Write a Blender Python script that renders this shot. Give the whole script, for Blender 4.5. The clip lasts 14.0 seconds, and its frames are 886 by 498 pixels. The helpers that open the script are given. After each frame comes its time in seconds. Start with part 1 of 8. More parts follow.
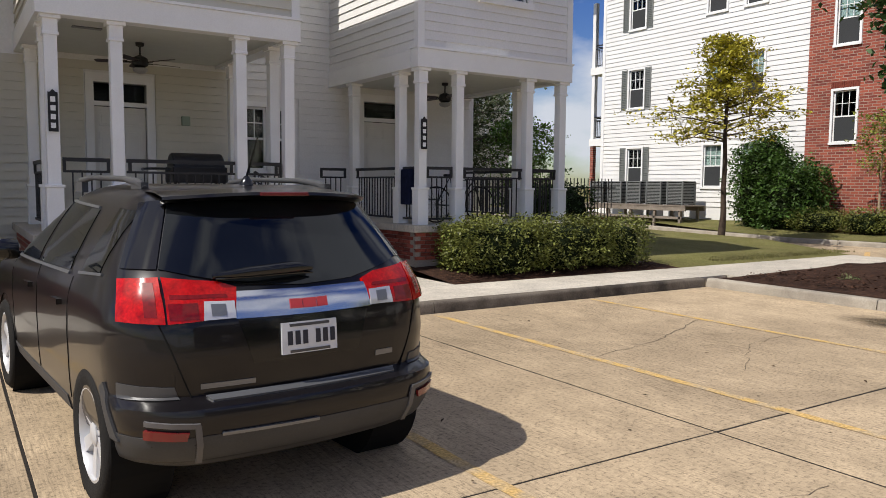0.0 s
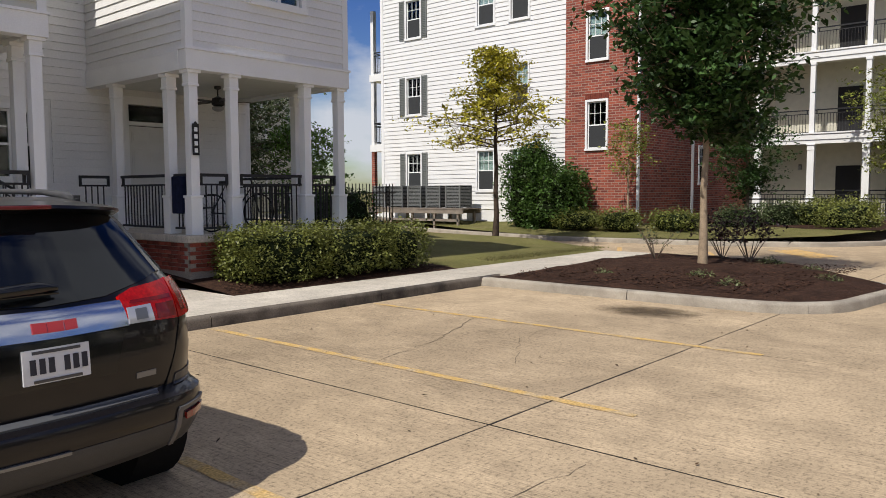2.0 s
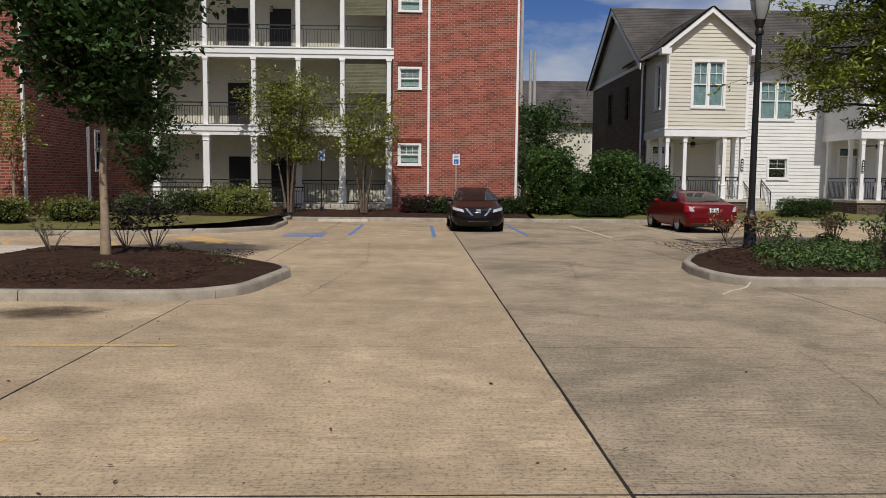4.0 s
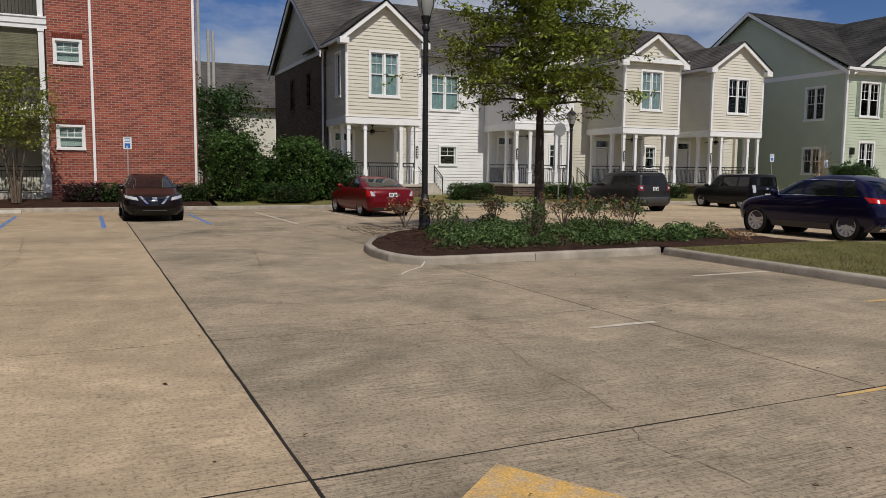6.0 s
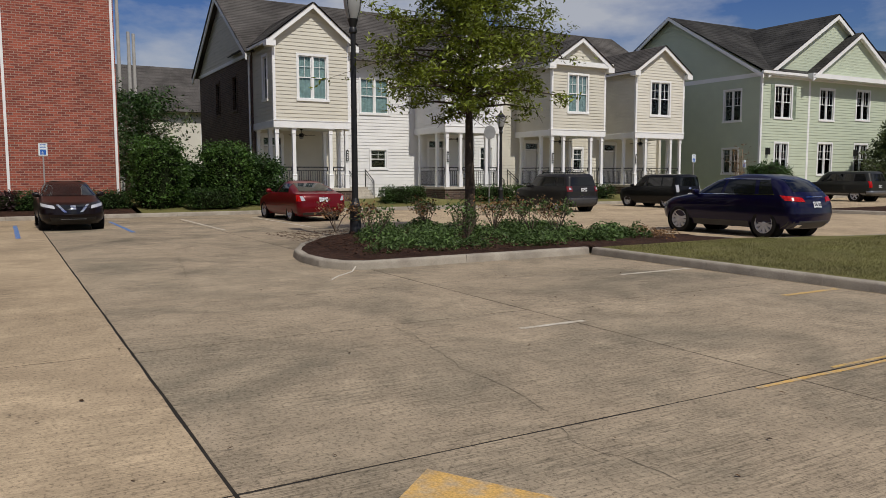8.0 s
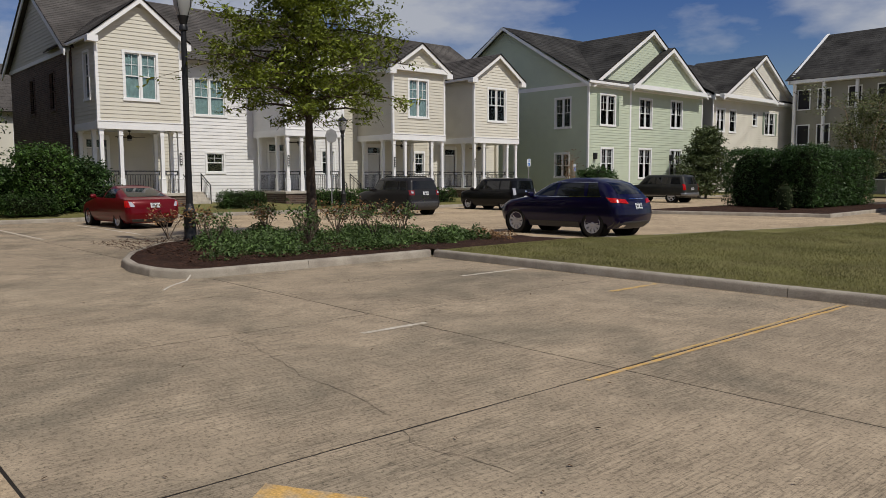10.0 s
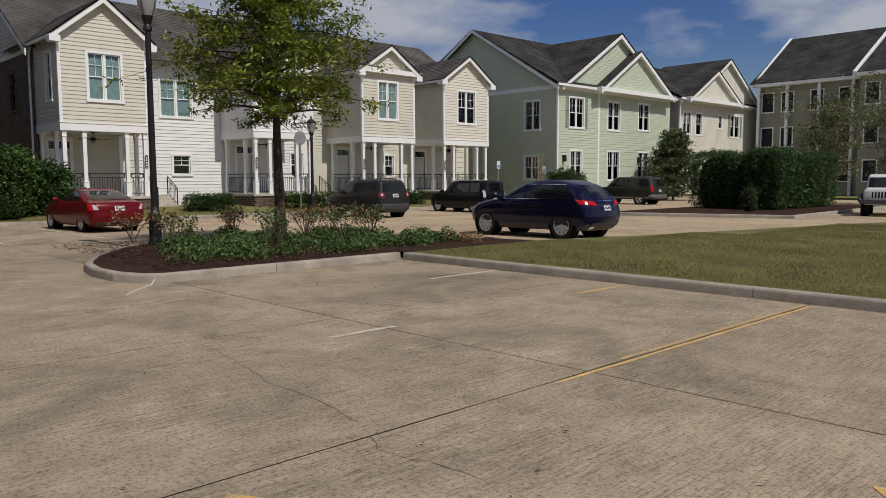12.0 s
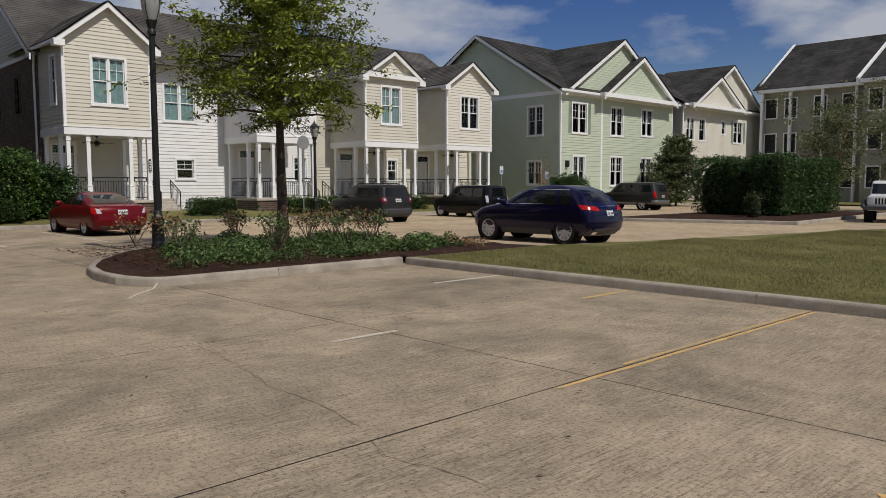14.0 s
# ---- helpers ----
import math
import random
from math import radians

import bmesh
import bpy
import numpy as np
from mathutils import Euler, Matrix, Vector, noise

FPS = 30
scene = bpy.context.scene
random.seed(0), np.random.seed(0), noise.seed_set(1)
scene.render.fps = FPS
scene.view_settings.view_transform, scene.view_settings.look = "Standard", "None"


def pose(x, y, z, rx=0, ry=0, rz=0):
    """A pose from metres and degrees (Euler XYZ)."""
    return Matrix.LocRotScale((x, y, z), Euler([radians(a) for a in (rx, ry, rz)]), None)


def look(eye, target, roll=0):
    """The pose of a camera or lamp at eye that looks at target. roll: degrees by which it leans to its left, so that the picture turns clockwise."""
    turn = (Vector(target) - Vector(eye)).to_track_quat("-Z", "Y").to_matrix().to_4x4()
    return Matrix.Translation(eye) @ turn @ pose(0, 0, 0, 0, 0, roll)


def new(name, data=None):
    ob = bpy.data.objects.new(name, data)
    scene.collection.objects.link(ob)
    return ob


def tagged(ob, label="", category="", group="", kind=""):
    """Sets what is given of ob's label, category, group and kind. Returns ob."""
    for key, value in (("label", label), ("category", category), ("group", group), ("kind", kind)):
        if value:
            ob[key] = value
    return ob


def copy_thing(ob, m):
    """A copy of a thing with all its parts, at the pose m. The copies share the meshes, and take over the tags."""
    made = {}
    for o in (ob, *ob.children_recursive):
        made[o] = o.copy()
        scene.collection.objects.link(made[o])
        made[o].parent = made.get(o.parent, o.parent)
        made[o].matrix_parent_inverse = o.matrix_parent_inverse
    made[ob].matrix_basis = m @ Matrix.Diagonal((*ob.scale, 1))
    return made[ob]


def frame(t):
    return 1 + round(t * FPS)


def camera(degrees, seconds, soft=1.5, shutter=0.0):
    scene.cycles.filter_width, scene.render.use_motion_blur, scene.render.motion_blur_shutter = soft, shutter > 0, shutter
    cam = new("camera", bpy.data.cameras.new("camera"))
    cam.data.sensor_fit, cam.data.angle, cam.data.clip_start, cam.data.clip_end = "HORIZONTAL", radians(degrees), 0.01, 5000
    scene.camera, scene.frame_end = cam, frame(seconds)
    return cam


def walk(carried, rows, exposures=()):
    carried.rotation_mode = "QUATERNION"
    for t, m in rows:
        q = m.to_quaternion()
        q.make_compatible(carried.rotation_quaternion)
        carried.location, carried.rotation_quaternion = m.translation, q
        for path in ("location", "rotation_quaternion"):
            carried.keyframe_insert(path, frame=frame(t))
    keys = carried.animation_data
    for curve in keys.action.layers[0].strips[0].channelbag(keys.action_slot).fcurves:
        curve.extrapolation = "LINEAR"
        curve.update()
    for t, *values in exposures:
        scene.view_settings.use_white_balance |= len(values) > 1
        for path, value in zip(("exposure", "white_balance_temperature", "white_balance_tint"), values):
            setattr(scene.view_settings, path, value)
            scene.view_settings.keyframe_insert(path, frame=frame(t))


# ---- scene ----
cam = camera(60.26, 14.0, soft=0.75)
ROWS = [
    (0, -0.261, 0.161, 1.687, -32.96, -4.723, -0.512),
    (0.5, -0.251, 0.159, 1.707, -38.022, -4.654, -0.818),
    (1, -0.226, 0.144, 1.708, -40.83, -4.463, -0.869),
    (1.5, -0.203, 0.128, 1.707, -44.107, -4.291, -0.406),
    (2, -0.182, 0.118, 1.705, -48.936, -4.311, 0.256),
    (2.5, -0.151, 0.123, 1.693, -56.452, -4.451, 0.437),
    (3, -0.026, 0.182, 1.653, -66.404, -4.669, -0.299),
    (3.5, 0.122, 0.246, 1.659, -78.535, -4.942, -0.655),
    (4, 0.224, 0.315, 1.669, -91.768, -5.044, -0.56),
    (4.2, 0.228, 0.303, 1.669, -95.9, -5.2, -0.45),
    (6.3, 0.262, 0.18, 1.677, -116.6, -5.88, -0.55),
    (6.5, 0.266, 0.168, 1.677, -117.628, -5.857, -0.462),
    (7, 0.273, 0.154, 1.675, -118.343, -5.778, -0.136),
    (7.5, 0.267, 0.153, 1.678, -118.889, -5.668, 0.082),
    (8, 0.278, 0.137, 1.675, -119.905, -5.618, 0.109),
    (8.5, 0.266, 0.126, 1.68, -121.78, -5.517, -0.005),
    (9, 0.264, 0.101, 1.673, -125.91, -5.453, -0.234),
    (9.2, 0.268, 0.096, 1.673, -127.9, -5.42, -0.2),
    (11.3, 0.304, 0.043, 1.677, -133, -5.3, 0.33),
    (11.5, 0.307, 0.038, 1.678, -133.272, -5.266, 0.319),
    (12, 0.306, 0.021, 1.675, -133.764, -5.199, 0.263),
    (12.5, 0.302, 0.037, 1.671, -133.937, -5.119, 0.232),
    (13, 0.307, 0.028, 1.675, -133.885, -5.041, 0.188),
    (13.5, 0.301, 0.027, 1.679, -133.769, -4.943, 0.143),
    (14, 0.309, 0.014, 1.669, -133.547, -4.821, 0.079),
]
STOPS = [(0.0, -0.04), (1.5, -0.06), (3.0, -0.44), (4.0, -0.56), (6.5, -0.65), (9.0, -0.67), (12.0, -0.68), (14.0, -0.68)]
walk(cam, [(t, pose(x, y, z, 90 + pitch, roll, yaw)) for t, x, y, z, yaw, pitch, roll in ROWS], STOPS)

# ---- light: late-morning sun from -x; sky with broken cloud ----
SUN = Vector((-0.78, 0.0, 1.0)).normalized()
world = bpy.data.worlds.new("sky")
scene.world = world
world.use_nodes = True
wn, wl = world.node_tree.nodes, world.node_tree.links
wn.clear()
sky = wn.new("ShaderNodeTexSky")
sky.sky_type, sky.sun_disc = "NISHITA", False
sky.sun_elevation = math.asin(SUN.z)
sky.sun_rotation = math.atan2(SUN.x, SUN.y) % (2 * math.pi)
sky.air_density, sky.dust_density, sky.ozone_density = 1.0, 0.6, 2.0
bg = wn.new("ShaderNodeBackground")
bg.inputs["Strength"].default_value = 0.059
tc = wn.new("ShaderNodeTexCoord")
mp = wn.new("ShaderNodeMapping")
mp.inputs["Scale"].default_value = (1.0, 1.0, 2.6)
mp.inputs["Location"].default_value = (3.1, 0.4, 0.2)
wl.new(tc.outputs["Generated"], mp.inputs["Vector"])
cn = wn.new("ShaderNodeTexNoise")
cn.inputs["Scale"].default_value, cn.inputs["Detail"].default_value, cn.inputs["Roughness"].default_value = 3.4, 12.0, 0.52
wl.new(mp.outputs["Vector"], cn.inputs["Vector"])
cr = wn.new("ShaderNodeValToRGB")
cr.color_ramp.elements[0].position, cr.color_ramp.elements[1].position = 0.43, 0.57
cr.color_ramp.elements[0].color, cr.color_ramp.elements[1].color = (0, 0, 0, 1), (0.9, 0.9, 0.9, 1)
wl.new(cn.outputs["Fac"], cr.inputs["Fac"])
mixc = wn.new("ShaderNodeMixRGB")
mixc.inputs["Color2"].default_value = (11.5, 12.0, 13.2, 1)
wl.new(cr.outputs["Color"], mixc.inputs["Fac"])
hs = wn.new("ShaderNodeHueSaturation")
hs.inputs["Hue"].default_value, hs.inputs["Saturation"].default_value, hs.inputs["Value"].default_value = 0.525, 1.42, 1.55
wl.new(sky.outputs["Color"], hs.inputs["Color"])
wl.new(hs.outputs["Color"], mixc.inputs["Color1"])
wl.new(mixc.outputs["Color"], bg.inputs["Color"])
wo = wn.new("ShaderNodeOutputWorld")
wl.new(bg.outputs["Background"], wo.inputs["Surface"])
sun = new("sun", bpy.data.lights.new("sun", "SUN"))
sun.data.energy, sun.data.angle, sun.data.color = 5.0, radians(0.55), (1.0, 0.95, 0.872)
sun.matrix_world = look(SUN * 80, (0, 0, 0))


# ---- materials ----
def mat(name, color, rough=0.7, metal=0.0, vary=0.0, scale=4.0, grain=0.0, grain_scale=60.0, bump=0.0, bump_scale=40.0,
        second=None, second_scale=1.5, second_amount=0.5, coat=0.0, spec=0.5, island=0.0, thin=0.0, piece=0.0):
    """A node material: base colour varied at two scales, optional blotches of a second colour, bump, coat and thin-leaf light."""
    m = bpy.data.materials.new(name)
    m.use_nodes = True
    nt = m.node_tree
    n, l = nt.nodes, nt.links
    p = n["Principled BSDF"]
    p.inputs["Roughness"].default_value, p.inputs["Metallic"].default_value = rough, metal
    p.inputs["Coat Weight"].default_value, p.inputs["Specular IOR Level"].default_value = coat, spec if rough < 0.85 else min(spec, 0.12)
    p.inputs["Coat Roughness"].default_value = 0.03
    co = n.new("ShaderNodeTexCoord").outputs["Object"]
    rgb = n.new("ShaderNodeRGB")
    rgb.outputs[0].default_value = (*color, 1)
    cur = rgb.outputs[0]

    def noisy(sc, detail=5.0):
        t = n.new("ShaderNodeTexNoise")
        t.inputs["Scale"].default_value, t.inputs["Detail"].default_value = sc, detail
        l.new(co, t.inputs["Vector"])
        return t.outputs["Fac"]

    def remap(sock, lo, hi, a=0.3, b=0.7):
        r = n.new("ShaderNodeMapRange")
        r.inputs["From Min"].default_value, r.inputs["From Max"].default_value = a, b
        r.inputs["To Min"].default_value, r.inputs["To Max"].default_value = lo, hi
        l.new(sock, r.inputs["Value"])
        return r.outputs["Result"]

    def scaled(c, sock):
        h = n.new("ShaderNodeHueSaturation")
        l.new(c, h.inputs["Color"])
        l.new(sock, h.inputs["Value"])
        return h.outputs["Color"]

    if second:
        mx = n.new("ShaderNodeMixRGB")
        mx.inputs["Color2"].default_value = (*second, 1)
        l.new(remap(noisy(second_scale, 8.0), 0.0, second_amount, 0.42, 0.66), mx.inputs["Fac"])
        l.new(cur, mx.inputs["Color1"])
        cur = mx.outputs["Color"]
    if vary:
        cur = scaled(cur, remap(noisy(scale), 1 - vary, 1 + vary))
    if grain:
        cur = scaled(cur, remap(noisy(grain_scale, 3.0), 1 - grain, 1 + grain))
    if island:
        cur = scaled(cur, remap(n.new("ShaderNodeNewGeometry").outputs["Random Per Island"], 1 - island, 1 + island, 0, 1))
    if piece:
        cur = scaled(cur, remap(n.new("ShaderNodeObjectInfo").outputs["Random"], 1 - piece, 1 + piece, 0, 1))
    l.new(cur, p.inputs["Base Color"])
    if bump:
        b = n.new("ShaderNodeBump")
        b.inputs["Strength"].default_value, b.inputs["Distance"].default_value = bump, 0.02
        l.new(noisy(bump_scale, 6.0), b.inputs["Height"])
        l.new(b.outputs["Normal"], p.inputs["Normal"])
    if thin:
        tr = n.new("ShaderNodeBsdfTranslucent")
        l.new(cur, tr.inputs["Color"])
        mxs = n.new("ShaderNodeMixShader")
        mxs.inputs["Fac"].default_value = thin
        l.new(p.outputs["BSDF"], mxs.inputs[1])
        l.new(tr.outputs["BSDF"], mxs.inputs[2])
        l.new(mxs.outputs["Shader"], n["Material Output"].inputs["Surface"])
    return m


def glass(name, tint=(0.35, 0.4, 0.42), gloss=0.02, ior=1.5):
    """A thin pane: see-through with a tint, mirroring by Fresnel."""
    m = bpy.data.materials.new(name)
    m.use_nodes = True
    n, l = m.node_tree.nodes, m.node_tree.links
    n.remove(n["Principled BSDF"])
    tr, gl, fr, mx = (n.new("ShaderNode" + k) for k in ("BsdfTransparent", "BsdfGlossy", "Fresnel", "MixShader"))
    tr.inputs["Color"].default_value = (*tint, 1)
    gl.inputs["Roughness"].default_value = gloss
    fr.inputs["IOR"].default_value = ior
    l.new(fr.outputs["Fac"], mx.inputs["Fac"])
    l.new(tr.outputs["BSDF"], mx.inputs[1])
    l.new(gl.outputs["BSDF"], mx.inputs[2])
    l.new(mx.outputs["Shader"], n["Material Output"].inputs["Surface"])
    return m


def brick_mat(name, c1, c2, mortar, wide=0.29, high=0.096, bias=0.0):
    """Running-bond brick for walls along x or y, seen from far."""
    m = bpy.data.materials.new(name)
    m.use_nodes = True
    n, l = m.node_tree.nodes, m.node_tree.links
    p = n["Principled BSDF"]
    p.inputs["Roughness"].default_value = 0.9
    sep, add, com = n.new("ShaderNodeSeparateXYZ"), n.new("ShaderNodeMath"), n.new("ShaderNodeCombineXYZ")
    co = n.new("ShaderNodeTexCoord")
    l.new(co.outputs["Object"], sep.inputs[0])
    l.new(sep.outputs["X"], add.inputs[0])
    l.new(sep.outputs["Y"], add.inputs[1])
    l.new(add.outputs[0], com.inputs["X"])
    l.new(sep.outputs["Z"], com.inputs["Y"])
    b = n.new("ShaderNodeTexBrick")
    b.inputs["Scale"].default_value = 1.0
    b.inputs["Brick Width"].default_value, b.inputs["Row Height"].default_value = wide, high
    b.inputs["Mortar Size"].default_value, b.inputs["Mortar Smooth"].default_value, b.inputs["Bias"].default_value = 0.011, 0.1, bias
    b.inputs["Color1"].default_value, b.inputs["Color2"].default_value, b.inputs["Mortar"].default_value = (*c1, 1), (*c2, 1), (*mortar, 1)
    l.new(com.outputs[0], b.inputs["Vector"])
    t = n.new("ShaderNodeTexNoise")
    t.inputs["Scale"].default_value, t.inputs["Detail"].default_value = 0.8, 6
    l.new(co.outputs["Object"], t.inputs["Vector"])
    r = n.new("ShaderNodeMapRange")
    r.inputs["From Min"].default_value, r.inputs["From Max"].default_value = 0.3, 0.7
    r.inputs["To Min"].default_value, r.inputs["To Max"].default_value = 0.82, 1.15
    l.new(t.outputs["Fac"], r.inputs["Value"])
    h = n.new("ShaderNodeHueSaturation")
    l.new(b.outputs["Color"], h.inputs["Color"])
    l.new(r.outputs["Result"], h.inputs["Value"])
    l.new(h.outputs["Color"], p.inputs["Base Color"])
    bp = n.new("ShaderNodeBump")
    bp.invert = True
    bp.inputs["Strength"].default_value, bp.inputs["Distance"].default_value = 0.2, 0.01
    l.new(b.outputs["Fac"], bp.inputs["Height"])
    l.new(bp.outputs["Normal"], p.inputs["Normal"])
    return m


def concrete_mat(name, color, stain, along=(2.5, 60.0, 1.0), streak=0.2, pit=0.45, blotch=0.5):
    """Broom-finished concrete: grooves along one axis, worn in patches, grime blotches, pits and pale grit."""
    m = bpy.data.materials.new(name)
    m.use_nodes = True
    n, l = m.node_tree.nodes, m.node_tree.links
    p = n["Principled BSDF"]
    p.inputs["Roughness"].default_value, p.inputs["Specular IOR Level"].default_value = 0.92, 0.2
    pos = n.new("ShaderNodeNewGeometry").outputs["Position"]

    def noisy(sc, detail=4.0, rough=0.55, stretch=None, warp=0.0):
        t = n.new("ShaderNodeTexNoise")
        t.inputs["Scale"].default_value, t.inputs["Detail"].default_value, t.inputs["Roughness"].default_value, t.inputs["Distortion"].default_value = sc, detail, rough, warp
        src = pos
        if stretch:
            mp_ = n.new("ShaderNodeMapping")
            mp_.inputs["Scale"].default_value = stretch
            l.new(pos, mp_.inputs["Vector"])
            src = mp_.outputs["Vector"]
        l.new(src, t.inputs["Vector"])
        return t.outputs["Fac"]

    def remap(sock, a, b, lo, hi):
        r = n.new("ShaderNodeMapRange")
        for k, v in (("From Min", a), ("From Max", b), ("To Min", lo), ("To Max", hi)):
            r.inputs[k].default_value = v
        l.new(sock, r.inputs["Value"])
        return r.outputs["Result"]

    def math_(op, a, b):
        q = n.new("ShaderNodeMath")
        q.operation = op
        for i, v in enumerate((a, b)):
            if isinstance(v, (int, float)):
                q.inputs[i].default_value = v
            else:
                l.new(v, q.inputs[i])
        return q.outputs[0]

    grooves = noisy(1.0, 3.0, 0.75, along)
    coarse = noisy(1.0, 6.0, 0.7, tuple(c * (0.16 if c > 15 else 0.5) for c in along))
    worn = remap(noisy(0.7, 6.0, 0.65), 0.4, 0.58, 0.2, 1.0)
    tone = math_("ADD", 1.0, math_("MULTIPLY", remap(grooves, 0.34, 0.56, -streak * 1.9, streak * 0.55), worn))
    tone = math_("MULTIPLY", tone, remap(coarse, 0.36, 0.66, 1 - streak * 0.4, 1 + streak * 0.35))
    tone = math_("MULTIPLY", tone, remap(noisy(0.22, 6.0, 0.6), 0.35, 0.65, 0.88, 1.1))
    tone = math_("MULTIPLY", tone, remap(noisy(1.7, 10.0, 0.7), 0.36, 0.66, 0.86, 1.13))
    tone = math_("MULTIPLY", tone, remap(noisy(30.0, 5.0, 0.8), 0.36, 0.5, 1 - pit, 1.04))
    tone = math_("MULTIPLY", tone, remap(noisy(85.0, 2.0, 0.6), 0.58, 0.72, 1.0, 1.25))
    tone = math_("MULTIPLY", tone, remap(n.new("ShaderNodeObjectInfo").outputs["Random"], 0, 1, 0.95, 1.06))
    mx = n.new("ShaderNodeMixRGB")
    mx.inputs["Color1"].default_value, mx.inputs["Color2"].default_value = (*color, 1), (*stain, 1)
    l.new(remap(noisy(0.42, 9.0, 0.66, None, 0.6), 0.46, 0.68, 0.0, blotch), mx.inputs["Fac"])
    h = n.new("ShaderNodeHueSaturation")
    l.new(mx.outputs["Color"], h.inputs["Color"])
    l.new(tone, h.inputs["Value"])
    l.new(h.outputs["Color"], p.inputs["Base Color"])
    bp = n.new("ShaderNodeBump")
    bp.inputs["Strength"].default_value, bp.inputs["Distance"].default_value = 0.25, 0.006
    l.new(math_("ADD", grooves, noisy(70.0, 3.0)), bp.inputs["Height"])
    l.new(bp.outputs["Normal"], p.inputs["Normal"])
    return m


M_CONC = concrete_mat("lot_concrete", (0.435, 0.335, 0.22), (0.25, 0.19, 0.125), (62.0, 3.0, 1.0), 0.18, 0.52, 0.65)
M_CONC_Y = concrete_mat("lot_concrete_south", (0.36, 0.287, 0.2), (0.17, 0.146, 0.105), (62.0, 3.0, 1.0), 0.24, 0.6, 0.85)
M_WALK = concrete_mat("walk_concrete", (0.50, 0.455, 0.385), (0.36, 0.32, 0.26), (70.0, 9.0, 1.0), 0.08, 0.3, 0.4)
M_KERB = mat("kerb_concrete", (0.35, 0.312, 0.255), 0.9, vary=0.15, scale=1.2, grain=0.15, second=(0.2, 0.17, 0.14), second_scale=3.5, second_amount=0.5, bump=0.4)
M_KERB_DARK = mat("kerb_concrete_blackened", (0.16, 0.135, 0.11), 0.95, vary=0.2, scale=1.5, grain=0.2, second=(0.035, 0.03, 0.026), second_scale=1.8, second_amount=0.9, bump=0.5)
M_JOINT = mat("joint_filler", (0.03, 0.026, 0.022), 0.95, vary=0.2, grain=0.3)
M_YELLOW = mat("worn_yellow_paint", (0.58, 0.36, 0.12), 0.85, vary=0.12, scale=3, grain=0.25, grain_scale=70, second=(0.42, 0.33, 0.22), second_scale=9, second_amount=0.9, bump=0.2, bump_scale=120)
M_FADED = mat("faded_paint", (0.52, 0.345, 0.13), 0.9, grain=0.35, second=(0.40, 0.315, 0.21), second_scale=5, second_amount=0.95)
M_WHITELINE = mat("worn_white_paint", (0.55, 0.5, 0.42), 0.9, grain=0.25, second=(0.40, 0.335, 0.25), second_scale=7, second_amount=0.9)
M_BLUE = mat("blue_paint", (0.05, 0.16, 0.42), 0.8, grain=0.2, second=(0.33, 0.3, 0.27), second_scale=8, second_amount=0.6)
M_GRASS = mat("turf", (0.145, 0.138, 0.048), 0.95, vary=0.22, scale=0.7, grain=0.4, grain_scale=35, second=(0.16, 0.14, 0.06), second_scale=1.4, second_amount=0.7, bump=0.9, bump_scale=55)
M_SOIL = mat("mulch", (0.032, 0.017, 0.012), 0.95, vary=0.3, scale=2.5, grain=0.6, grain_scale=55, second=(0.07, 0.036, 0.022), second_scale=14, second_amount=0.7, bump=1.0, bump_scale=38)
M_CHIP = mat("mulch_chip", (0.055, 0.028, 0.018), 0.9, island=0.6)
M_WHITE = mat("white_trim_paint", (0.82, 0.82, 0.81), 0.5, vary=0.03, scale=2, grain=0.03, bump=0.05)
M_SIDING = mat("white_siding", (0.76, 0.755, 0.74), 0.55, vary=0.04, scale=1.3, grain=0.04, grain_scale=30, piece=0.015, bump=0.08, bump_scale=25)
M_SIDING_CREAM = mat("cream_siding", (0.60, 0.575, 0.49), 0.6, vary=0.04, scale=1.3, grain=0.04, piece=0.015, bump=0.08)
M_SIDING_TAN = mat("tan_siding", (0.60, 0.57, 0.48), 0.6, vary=0.04, scale=1.2, grain=0.04)
M_SIDING_GREEN = mat("pale_green_siding", (0.50, 0.555, 0.425), 0.6, vary=0.04, scale=1.2, grain=0.04)
M_SIDING_IVORY = mat("ivory_siding", (0.665, 0.635, 0.545), 0.6, vary=0.04, scale=1.2, grain=0.04)
M_SIDING_TAUPE = mat("taupe_siding", (0.27, 0.26, 0.205), 0.7, vary=0.06, scale=1.2, grain=0.05)
M_STUCCO = mat("breezeway_stucco", (0.56, 0.54, 0.46), 0.9, vary=0.05, grain=0.06, bump=0.2)
M_CEIL = mat("porch_ceiling_paint", (0.62, 0.63, 0.58), 0.7, vary=0.03)
M_BRICK = brick_mat("red_brick", (0.36, 0.085, 0.05), (0.17, 0.036, 0.026), (0.33, 0.24, 0.19))
M_BRICK_DARK = brick_mat("dark_brick", (0.12, 0.07, 0.05), (0.05, 0.03, 0.025), (0.16, 0.13, 0.1))
M_BRICKPIECE = mat("brick_piece", (0.22, 0.058, 0.04), 0.9, vary=0.2, scale=9, grain=0.2, piece=0.45, bump=0.4)
M_MORTAR = mat("mortar", (0.3, 0.26, 0.22), 0.95, grain=0.2)
M_ROOF = mat("asphalt_shingle", (0.098, 0.09, 0.083), 0.95, vary=0.22, scale=0.9, grain=0.35, grain_scale=22, second=(0.05, 0.045, 0.042), second_scale=0.5, second_amount=0.8, bump=0.5, bump_scale=30)
M_ROOF_DARK = mat("weathered_dark_shingle", (0.052, 0.05, 0.047), 0.95, vary=0.3, scale=1.2, grain=0.4, grain_scale=18, second=(0.022, 0.021, 0.02), second_scale=0.45, second_amount=0.8, bump=0.5, bump_scale=30)
